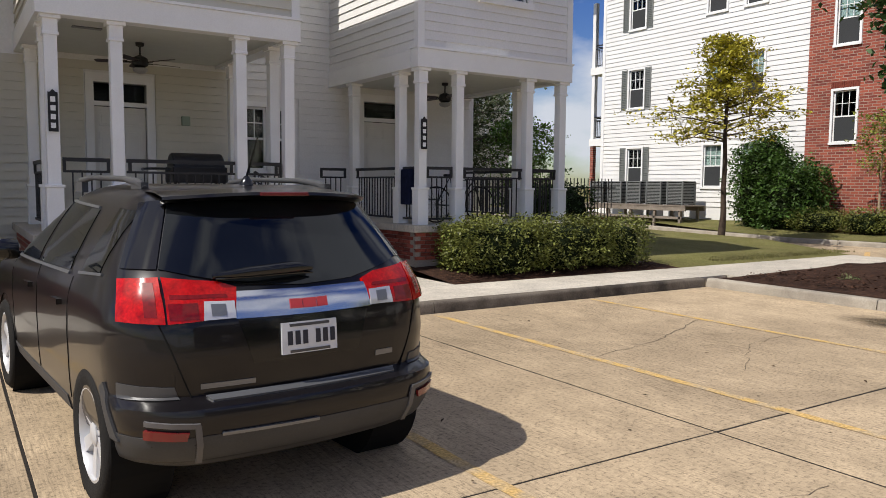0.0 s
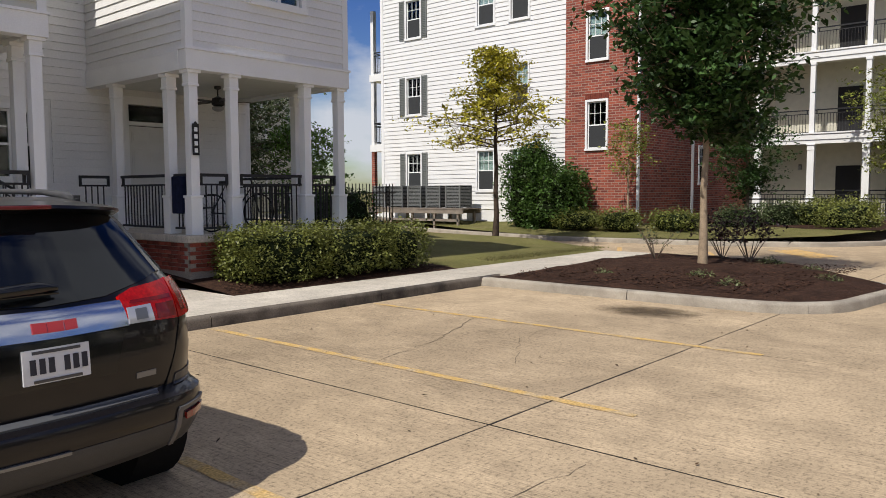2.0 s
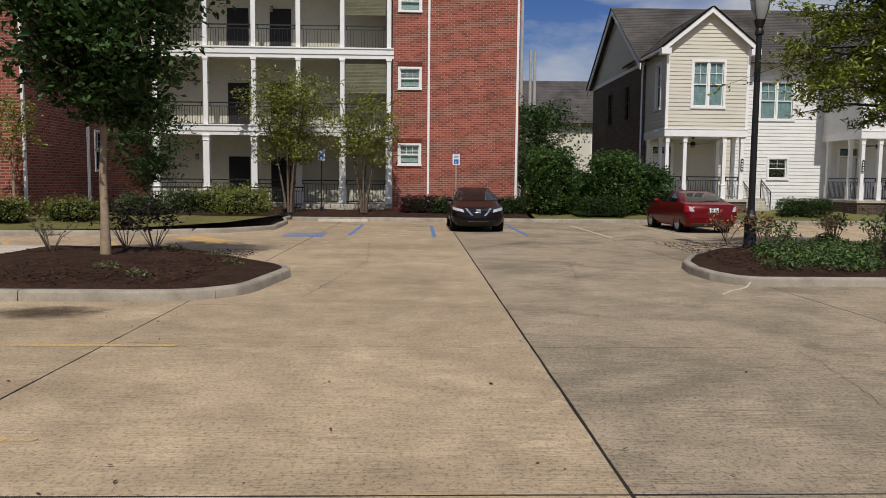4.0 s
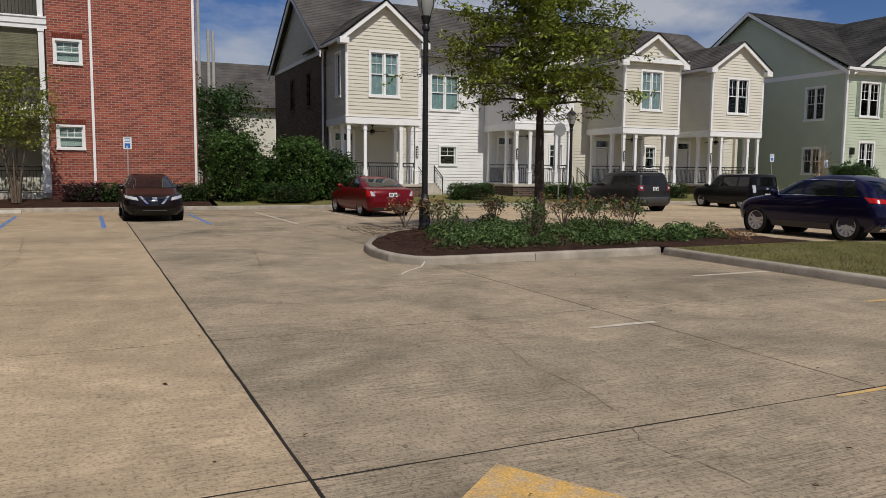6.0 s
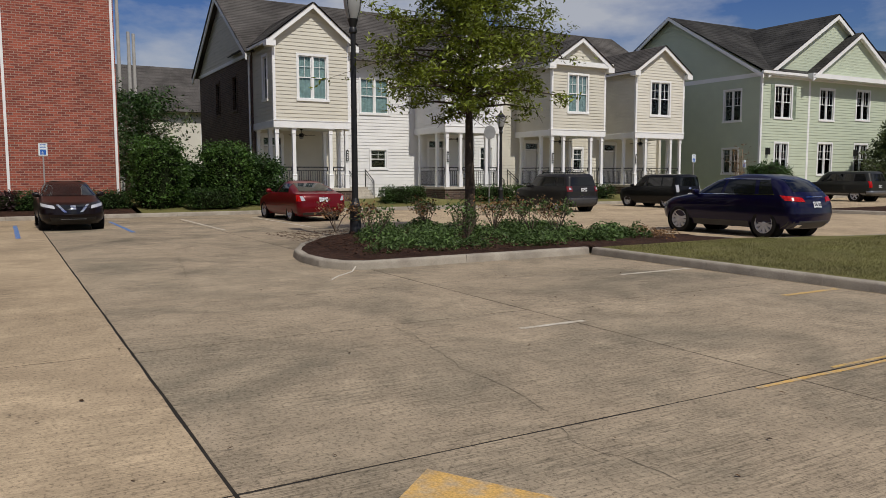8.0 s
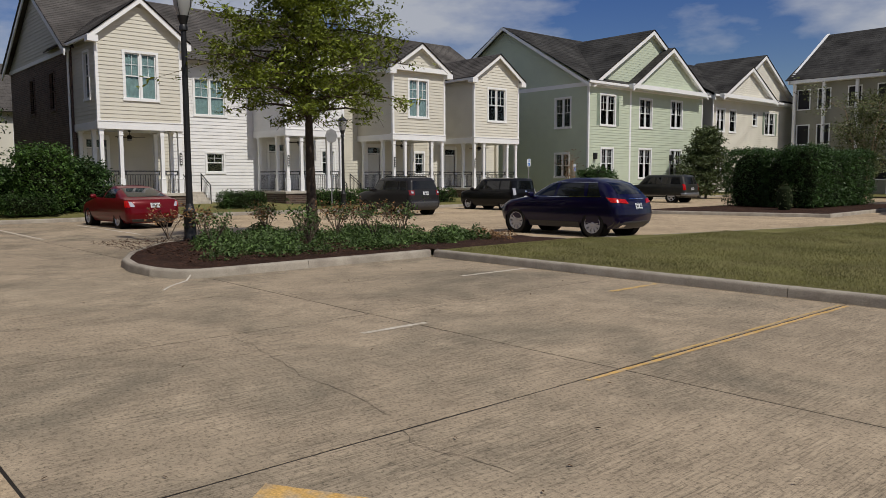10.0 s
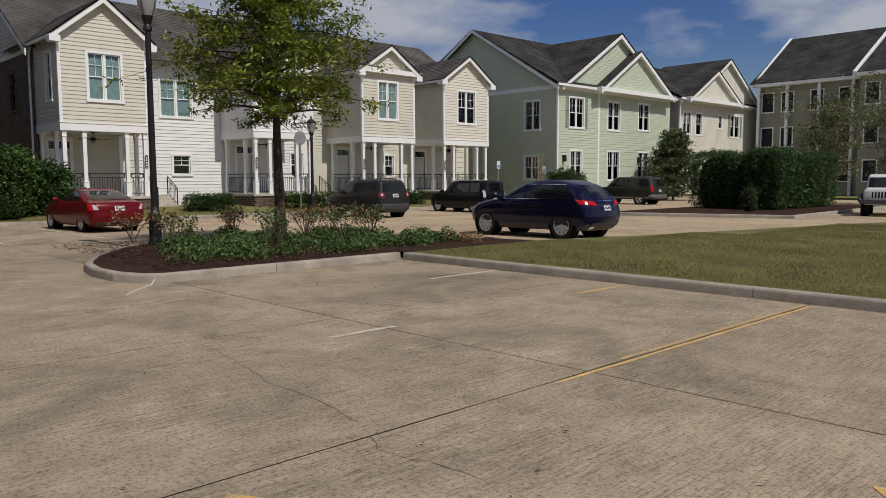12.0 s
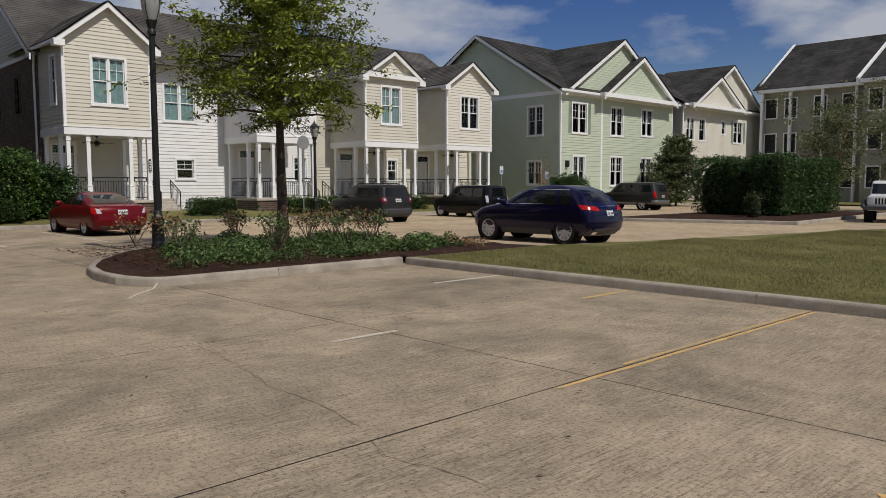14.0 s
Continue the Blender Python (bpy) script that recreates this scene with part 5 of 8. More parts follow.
s_h = [(5.6, 6.3, 2.0 + f * S, 3.5 + f * S) for f in range(3)]
sw.core(mb, 0.3, 11.6, 0.25, 12.2, s_h, -0.3, 0)
part("wall", mb, M_BRICK, ap)
for h in s_h:
    window(ap, sw, *h, rows=(2, 2), shade="blind", casing=0.08)
for x in (25.4, 30.2):
    part("downspout", MB().box(x, x + 0.1, 13.02, 13.1, 0.4, 12.2), M_WHITE, ap)
# right brick wing
B2 = 35.3
rw = Wall(B2, 1.55, (0, -1), (-1, 0))
r_h = [(0.33, 1.22, 2.45 + f * S * 0.99, 3.3 + f * S * 0.99) for f in range(3)]
mb = MB()
rw.core(mb, 0, 5.75, 0.2, 12.2, r_h, -0.3, 0)
part("wall", mb, M_BRICK, ap)
for h in r_h:
    window(ap, rw, *h, rows=(2, 3), shade="blind", casing=0.09)
    lint = MB()
    for k in range(13):
        u = h[0] - 0.12 + k * (h[1] - h[0] + 0.24) / 13
        rw.box(lint, u + 0.004, u + (h[1] - h[0] + 0.24) / 13 - 0.004, h[3] + 0.1, h[3] + 0.31, 0, 0.015)
    part("soldier_course", lint, M_BRICKPIECE, ap)
for h in bh_:
    lint = MB()
    for k in range(13):
        u = h[0] - 0.1 + k * (h[1] - h[0] + 0.2) / 13
        bw.box(lint, u + 0.004, u + (h[1] - h[0] + 0.2) / 13 - 0.004, h[3] + 0.09, h[3] + 0.3, 0, 0.015)
    part("soldier_course", lint, M_BRICKPIECE, ap)
part("dark_interior", MB().box(B2 + 0.6, 47, -4.2, 1.55, 0.2, 12.2), M_ROOMSHADE, ap)
for u in (1.58, 5.6):
    ds = MB()
    rw.box(ds, u, u + 0.1, 0.4, 12.2, 0.0, 0.08)
    part("downspout", ds, M_WHITE, ap)
# breezeway: slabs, columns, back wall with doorways painted on as shade, rails
part("wall", MB().box(37.2, 37.5, 1.5, 13.2, 0.2, 12.2), M_STUCCO, ap)
bzw = Wall(37.2, 13.0, (0, -1), (-1, 0))
cols = [9.95, 7.8, 5.8, 3.82, 1.72]
for f in range(4):
    z = 0.62 + f * S
    slab_ = MB().box(B2 + 0.05, 37.2, 1.56, 13.1, z - 0.2, z)
    part("balcony_slab", slab_, M_STUCCO, ap)
    if f:
        band = MB().box(B2 - 0.06, B2 + 0.1, 1.5, 13.1, z - 0.22, z + 0.02)
        part("balcony_band", band, M_WHITE, ap)
        part("band_cap", MB().box(B2 - 0.1, B2 + 0.1, 1.5, 13.1, z + 0.02, z + 0.08), M_WHITE, ap)
        part("band_soffit_board", MB().box(B2 - 0.02, B2 + 0.12, 1.5, 13.1, z - 0.4, z - 0.22), M_WHITE, ap)
    if f < 3:
        for y in cols + [12.2]:
            if f == 0:
                column(ap, B2 + 0.12, y, z, z + S - 0.4, 0.14, 0.7)
            else:
                part("column", MB().box(B2 + 0.0, B2 + 0.2, y - 0.1, y + 0.1, z, z + S - 0.4).box(B2 - 0.03, B2 + 0.23, y - 0.13, y + 0.13, z + S - 0.5, z + S - 0.4), M_WHITE, ap, bevel=0.006)
        for a, b in zip(cols, cols[1:]):
            railing(ap, (B2 + 0.1, a - 0.12), (B2 + 0.1, b + 0.12), z, 1.05, 0.12)
        railing(ap, (B2 + 0.1, 12.1), (B2 + 0.1, 10.1), z, 1.05, 0.12)
        # no openings here: dark sheets on the back wall paint the doorways' shade
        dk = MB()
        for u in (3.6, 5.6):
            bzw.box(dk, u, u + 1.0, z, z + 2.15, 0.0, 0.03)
        part("dark_doorway", dk, M_ROOMSHADE, ap)
        for y in (10.9, 7.3, 4.0):
            lamp = thing("wall_lantern", "black wall lantern with a pale glass beside a door", "wall lantern", group="breezeway lanterns")
            part("backplate", MB().box(37.12, 37.2, y - 0.06, y + 0.06, z + 2.0, z + 2.25), M_BLACK, lamp)
            part("lantern_glass", MB().box(37.0, 37.12, y - 0.05, y + 0.05, z + 1.98, z + 2.2), M_LAMPGLASS, lamp)
        if f:
            bl = thing("bamboo_blind", "olive slatted roll-down blind hung in the balcony opening", "blind", group="balcony blinds")
            k = 24
            for i in range(k):
                part("slat", MB().box(B2 + 0.14, B2 + 0.16, 1.86, 3.7, z + 1.55 + i * 0.062, z + 1.55 + i * 0.062 + 0.055), M_BAMBOO, bl)
# north-end balconies of the white wing
for f in range(3):
    z = 0.6 + f * S
    part("balcony_slab", MB().box(26.6, 31, 26.4, 28.3, z - 0.35, z), M_WHITE, ap)
    railing(ap, (26.7, 28.2), (26.7, 26.5), z, 1.05, 0.12)
    railing(ap, (31, 28.2), (26.7, 28.2), z, 1.05, 0.12)
    for x, y in ((26.75, 28.15), (30.9, 28.15)):
        part("column", MB().box(x - 0.1, x + 0.1, y - 0.1, y + 0.1, z, z + S - 0.35), M_WHITE if f else M_BRICK, ap)
part("roof", MB().box(25.0, 47.5, 12.8, 28.6, 12.2, 12.5), M_ROOF, ap)
part("roof", MB().box(35.0, 47.5, -4.6, 12.8, 12.2, 12.5), M_ROOF, ap)


# ---- parked vehicles ----
def paint(name, color, metal=0.15, rough=0.3):
    return mat(name, color, rough, metal, vary=0.03, scale=1.5, grain=0.05, grain_scale=400, coat=0.3, spec=0.15)


M_TYRE = mat("tyre_rubber", (0.02, 0.019, 0.018), 0.85, vary=0.15, bump=0.3, bump_scale=60)
M_ALLOY = mat("silver_alloy", (0.56, 0.56, 0.57), 0.35, 0.25, vary=0.05)
M_CARGLASS = mat("tinted_car_glass", (0.006, 0.007, 0.008), 0.03, spec=0.5, vary=0.3, scale=3)
M_CLEARLENS = mat("clear_lens", (0.6, 0.6, 0.62), 0.1, 0.3, coat=1.0)
M_REDLENS = mat("red_lens", (0.40, 0.004, 0.003), 0.2, vary=0.3, scale=16, grain=0.25, grain_scale=70, coat=0.3, spec=0.25)
M_REDDEEP = mat("deep_red_chamber", (0.17, 0.002, 0.002), 0.25, vary=0.3, scale=40, coat=0.4, spec=0.3)
M_REDDARK = mat("dull_red_lens", (0.16, 0.012, 0.012), 0.25, coat=0.6)
M_CHROME = mat("chrome", (0.78, 0.78, 0.80), 0.06, 1.0)
M_BRUSHED = mat("satin_chrome", (0.66, 0.66, 0.67), 0.14, 0.95, vary=0.06, scale=6)
M_BEZEL = mat("grey_bezel_plastic", (0.11, 0.105, 0.105), 0.5, vary=0.08)
M_RAIL = mat("grey_rail", (0.07, 0.07, 0.073), 0.4, 0.2, vary=0.1)
M_SATIN = mat("satin_silver", (0.2, 0.205, 0.215), 0.32, 0.6)
M_PLASTIC = mat("grey_bumper_plastic", (0.04, 0.04, 0.042), 0.6, vary=0.08, grain=0.15, grain_scale=150)
M_TRIMBLACK = mat("gloss_black_trim", (0.006, 0.006, 0.007), 0.1, spec=0.5)
M_PLATE = mat("licence_plate", (0.66, 0.67, 0.68), 0.45, vary=0.05)
M_INK = mat("dark_ink", (0.02, 0.02, 0.03), 0.6)
M_BADGE = mat("red_badge", (0.45, 0.03, 0.03), 0.3, coat=0.5)
M_WELL = mat("wheel_well_black", (0.01, 0.01, 0.01), 0.9)


class Hull:
    """A car body as level slices: half width, rear and front end at each height, with rounded corners. y runs forward."""

    def __init__(self, keys, rear=0.3, nose=0.45, crown=0.1, nose_crown=0.22):
        self.keys, self.rear, self.nose, self.crown, self.nose_crown = keys, rear, nose, crown, nose_crown

    def at(self, z):
        k = self.keys
        z = min(max(z, k[0][0]), k[-1][0])
        for a, b in zip(k, k[1:]):
            if z <= b[0]:
                t = (z - a[0]) / max(b[0] - a[0], 1e-6)
                return [a[i] + (b[i] - a[i]) * t for i in (1, 2, 3)]
        return list(k[-1][1:4])

    def half(self, z):
        """Half the outline, from the middle of the rear round the right side to the middle of the front."""
        w, yr, yf = self.at(z)
        rr, rf = min(self.rear, w * 0.6, (yf - yr) * 0.3), min(self.nose, w * 0.7, (yf - yr) * 0.3)
        cr, cf = self.crown, self.nose_crown * min(1.0, (yf - yr) / 3)
        pts = [(x, yr + cr * (x / w) ** 2) for x in np.linspace(0, w - rr, 7)]
        y0 = pts[-1][1]
        pts += [(w - rr + rr * math.sin(t), y0 + rr * (1 - math.cos(t))) for t in np.linspace(0, math.pi / 2, 7)[1:]]
        yfe = yf - cf * ((w - rf) / w) ** 2
        ys, ye = pts[-1][1], yfe - rf
        pts += [(w - 0.035 * max(0.0, (y - ys) / (ye - ys) - 0.55) ** 2 * 4, y) for y in np.linspace(ys, ye, 15)[1:]]
        wl_ = pts[-1][0]
        pts += [(wl_ - rf + rf * math.cos(t), ye + rf * math.sin(t)) for t in np.linspace(0, math.pi / 2, 7)[1:]]
        x1 = pts[-1][0]
        pts += [(x, yf - cf * (x / w) ** 2) for x in np.linspace(x1, 0, 6)[1:]]
        return pts

    def point(self, a, z):
        """The point at arc length a from the rear's middle (right side positive)."""
        h, s = self.half(z), 1 if a >= 0 else -1
        a = abs(a)
        for p, q in zip(h, h[1:]):
            d = math.hypot(q[0] - p[0], q[1] - p[1])
            if a <= d or q is h[-1]:
                t = min(a / max(d, 1e-9), 1.0)
                return Vector((s * (p[0] + (q[0] - p[0]) * t), p[1] + (q[1] - p[1]) * t, z))
            a -= d

    def arc(self, z, y=None, x=None):
        """The arc length at which the right side reaches y, or from which the front lies at x."""
        h, run = self.half(z), 0.0
        total = sum(math.hypot(q[0] - p[0], q[1] - p[1]) for p, q in zip(h, h[1:]))
        if x is not None:
            return total - x
        for p, q in zip(h, h[1:]):
            d = math.hypot(q[0] - p[0], q[1] - p[1])
            if p[1] <= y <= q[1] and q[0] > 0.2:
                return run + d * (y - p[1]) / max(q[1] - p[1], 1e-9)
            run += d
        return total if y > h[-1][1] else 0.0

    def spot(self, kind, c, z):
        if kind == "r":
            return self.point(c, z)
        if kind == "s":
            return self.point(self.arc(z, y=c), z)
        p = self.point(self.arc(z, x=abs(c)), z)
        return Vector((math.copysign(p.x, c), p.y, p.z))

    def body(self, step=0.06):
        zs = [self.keys[0][0]]
        for a, b in zip(self.keys, self.keys[1:]):
            k = max(1, round((b[0] - a[0]) / step))
            zs += [a[0] + (b[0] - a[0]) * i / k for i in range(1, k + 1)]
        mb, rings = MB(), []
        for z in zs:
            h = self.half(z)
            rings.append([(x, y, z) for x, y in h] + [(-x, y, z) for x, y in reversed(h[1:-1])])
        k = len(rings[0])
        mb.add([p for r in rings for p in r], [(i * k + j, i * k + (j + 1) % k, (i + 1) * k + (j + 1) % k, (i + 1) * k + j) for i in range(len(rings) - 1) for j in range(k)])
        mb.f += [tuple(reversed(range(k))), tuple(range((len(rings) - 1) * k, len(rings) * k))]
        return mb

    def patch(self, lo, hi, off=0.006, n=12, m=6, mirror=False):
        """A panel laid on the body between a lower and an upper line of spots."""
        def along(line, t):
            t *= len(line) - 1
            i = min(int(t), len(line) - 2)
            f = t - i
            a, b = line[i], line[i + 1]
            return (a[0], a[1] + (b[1] - a[1]) * f, a[2] + (b[2] - a[2]) * f)

        rows = []
        for j in range(m + 1):
            row = []
            for i in range(n + 1):
                a, b = along(lo, i / n), along(hi, i / n)
                f = j / m
                row.append(self.spot(a[0], a[1] + (b[1] - a[1]) * f, a[2] + (b[2] - a[2]) * f))
            rows.append(row)
        out, back = [], []
        for j in range(m + 1):
            ro, rb = [], []
            for i in range(n + 1):
                du = rows[j][min(i + 1, n)] - rows[j][max(i - 1, 0)]
                dv = rows[min(j + 1, m)][i] - rows[max(j - 1, 0)][i]
                nn = du.cross(dv)
                nn = nn.normalized() if nn.length > 1e-9 else Vector((0, 0, 1))
                if nn.dot(Vector((rows[j][i].x, rows[j][i].y * 0.5, 0.35))) < 0:
                    nn = -nn
                ro.append(rows[j][i] + nn * off)
                rb.append(rows[j][i] - nn * 0.012)
            out.append(ro)
            back.append(rb)
        if mirror:
            flip = lambda r: [Vector((-p.x, p.y, p.z)) for p in r]
            out, back = [flip(r) for r in out], [flip(r) for r in back]
        mb = MB().grid(out)
        k = n + 1
        o = len(mb.v)
        edge = [(0, i) for i in range(k)] + [(j, n) for j in range(1, m + 1)] + [(m, i) for i in range(n - 1, -1, -1)] + [(j, 0) for j in range(m - 1, 0, -1)]
        mb.v += [tuple(back[j][i]) for j, i in edge]
        e = len(edge)
        mb.f += [(edge[t][0] * k + edge[t][1], edge[(t + 1) % e][0] * k + edge[(t + 1) % e][1], o + (t + 1) % e, o + t) for t in range(e)]
        return mb


def wheel(parent, x, y, r, width=0.22, spokes=7, side=1, rim_mat=None):
    """A tyre with tread blocks' shoulder and a spoked alloy rim."""
    m = Matrix.Translation((x, y, r)) @ Matrix.Rotation(side * math.pi / 2, 4, "Y")
    h = width / 2
    tyre = MB().lathe([(r * 0.66, -h * 0.8), (r * 0.8, -h), (r * 0.93, -h * 0.96), (r * 0.985, -h * 0.8), (r, -h * 0.5), (r, h * 0.5), (r * 0.985, h * 0.8), (r * 0.93, h * 0.96), (r * 0.8, h), (r * 0.66, h * 0.8)], 40, m)
    del tyre.f[-2:]
    wh = part("wheel", tyre, M_TYRE, parent, "black rubber tyre on an alloy rim", smooth=40)
    rim = MB()
    rim.lathe([(r * 0.7, h * 0.6), (r * 0.7, h * 0.85), (r * 0.66, h * 0.88), (r * 0.62, h * 0.6), (r * 0.6, -h * 0.5), (r * 0.05, -h * 0.55)], 32, m)
    del rim.f[-2]
    for i in range(spokes):
        a = 2 * math.pi * i / spokes
        ms = m @ Matrix.Rotation(a, 4, "Z")
        rim.add([(r * 0.1, -r * 0.075, h * 0.62), (r * 0.64, -r * 0.11, h * 0.72), (r * 0.64, r * 0.11, h * 0.72), (r * 0.1, r * 0.075, h * 0.62),
                 (r * 0.1, -r * 0.09, h * 0.3), (r * 0.64, -r * 0.13, h * 0.45), (r * 0.64, r * 0.13, h * 0.45), (r * 0.1, r * 0.09, h * 0.3)],
                [(0, 1, 2, 3), (4, 7, 6, 5), (0, 4, 5, 1), (1, 5, 6, 2), (2, 6, 7, 3), (3, 7, 4, 0)], ms)
    rim.lathe([(r * 0.16, h * 0.2), (r * 0.17, h * 0.7), (r * 0.12, h * 0.78), (0.004, h * 0.8)], 18, m)
    part("rim", rim, rim_mat or M_ALLOY, wh, smooth=35)
    disc = MB().lathe([(r * 0.6, -h * 0.2), (r * 0.6, h * 0.05), (0.01, h * 0.06)], 28, m)
    part("brake_disc", disc, M_WELL, wh)
    return wh


def plate_at(th, hull, x, z, wide=0.31, high=0.155, off=0.012, facing="r"):
    """A number plate with a dark frame and plain bars."""
    lo = [(facing, x - wide / 2, z - high / 2), (facing, x + wide / 2, z - high / 2)]
    hi = [(facing, x - wide / 2, z + high / 2), (facing, x + wide / 2, z + high / 2)]
    p = part("licence_plate", hull.patch(lo, hi, off, 2, 2), M_PLATE, th, "white licence plate with dark bars")
    for i in range(6):
        a = x - wide * 0.4 + i * wide * 0.135 + (0.03 if i > 2 else 0)
        b = hull.patch([(facing, a, z - high * 0.22), (facing, a + wide * 0.085, z - high * 0.22)], [(facing, a, z + high * 0.22), (facing, a + wide * 0.085, z + high * 0.22)], off + 0.003, 1, 1)
        part("bar", b, M_INK, p)
    for c, d in ((-0.45, -0.37), (0.36, 0.45)):
        part("bar", hull.patch([(facing, x - wide * 0.36, z + high * c), (facing, x + wide * 0.36, z + high * c)], [(facing, x - wide * 0.36, z + high * d), (facing, x + wide * 0.36, z + high * d)], off + 0.003, 2, 1), M_RAIL, p)
    return p


def vehicle(name, label, category, at, hull, paint_mat, wheels, r, track, panels, spokes=7, rim_mat=None, group="parked cars"):
    """Body with cut wheel arches, wheels, and panels laid on it. panels: (name, material, low line, high line, mirrored, lift)."""
    th = thing(name, label, category, at, group)
    ob = part("body", hull.body(), paint_mat, th, smooth=32)
    cut = MB()
    for y in wheels:
        for s in (1, -1):
            n, rr = 30, r + 0.055
            x0, x1 = s * (track - 0.34), s * 1.3
            ring = [(math.cos(2 * math.pi * k / n) * rr, math.sin(2 * math.pi * k / n) * rr) for k in range(n)]
            vs = [(min(x0, x1), y + a, r + b) for a, b in ring] + [(max(x0, x1), y + a, r + b) for a, b in ring]
            cut.add(vs, [tuple(reversed(range(n))), tuple(range(n, 2 * n))] + [(k, (k + 1) % n, n + (k + 1) % n, n + k) for k in range(n)])
    cutter = new("cutter", cut.mesh("cutter"))
    bo = ob.modifiers.new("arches", "BOOLEAN")
    bo.operation, bo.solver, bo.object = "DIFFERENCE", "EXACT", cutter
    made = bpy.data.meshes.new_from_object(ob.evaluated_get(bpy.context.evaluated_depsgraph_get()))
    ob.modifiers.clear()
    bpy.data.objects.remove(cutter)
    ob.data = made
    for y in wheels:
        for s in (1, -1):
            wheel(th, s * (track - 0.11), y, r, 0.22, spokes, s, rim_mat)
            m = Matrix.Translation((s * (track - 0.02), y, r)) @ Matrix.Rotation(-s * math.pi / 2, 4, "Y")
            well = MB().lathe([(r + 0.05, 0.0), (r + 0.05, 0.31), (0.01, 0.315)], 30, m)
            del well.f[-2]
            part("wheel_well", well, M_WELL, th)
    for p in panels:
        nm, m_, lo, hi, both = p[:5]
        off = p[5] if len(p) > 5 else 0.006
        lab = p[6] if len(p) > 6 else ""
        part(nm, hull.patch(lo, hi, off), m_, th, lab, smooth=50)
        if both:
            part(nm, hull.patch(lo, hi, off, mirror=True), m_, th, lab, smooth=50)
    return th


def side_glass(edges, lo, hi):
    """Side windows between pillars. edges: (y0, y1 at the sill, y0, y1 at the top)."""
    return [("side_window", M_CARGLASS, [("s", a, lo), ("s", b, lo)], [("s", c, hi), ("s", d, hi)], True) for a, b, c, d in edges]


def mirrors(th, hull, y, z, material):
    for s in (1, -1):
        p = hull.spot("s", y, z)
        mb = MB().lathe([(0.02, -0.1), (0.075, -0.08), (0.085, 0.02), (0.06, 0.09), (0.005, 0.1)], 14, Matrix.Translation((s * (p.x + 0.1), y, z + 0.06)) @ Matrix.Rotation(s * math.pi / 2, 4, "Y"))
        mb.box(min(s * (p.x - 0.03), s * (p.x + 0.06)), max(s * (p.x - 0.03), s * (p.x + 0.06)), y - 0.03, y + 0.03, z, z + 0.04)
        part("wing_mirror", mb, material, th, smooth=50)


# grey sport utility vehicle at the kerb
SUV_PAINT = mat("charcoal_paint", (0.010, 0.0085, 0.0095), 0.3, 0.2, vary=0.04, scale=1.5, grain=0.1, grain_scale=400, coat=0.55, spec=0.2)
suv_hull = Hull([(0.30, 0.80, -2.16, 2.1), (0.36, 0.88, -2.27, 2.25), (0.46, 0.905, -2.33, 2.33), (0.585, 0.915, -2.35, 2.35), (0.63, 0.917, -2.335, 2.34), (0.655, 0.918, -2.25, 2.33), (0.67, 0.918, -2.225, 2.33),
                 (0.85, 0.925, -2.24, 2.28), (1.0, 0.922, -2.225, 2.2), (1.06, 0.915, -2.21, 1.85), (1.12, 0.90, -2.19, 1.3), (1.22, 0.865, -2.13, 1.08), (1.26, 0.85, -2.09, 1.0), (1.40, 0.78, -1.99, 0.68),
                 (1.55, 0.70, -1.885, 0.34), (1.60, 0.665, -1.84, 0.2), (1.65, 0.61, -1.74, -0.02), (1.685, 0.50, -1.5, -0.35)], 0.38, 0.5, 0.10)
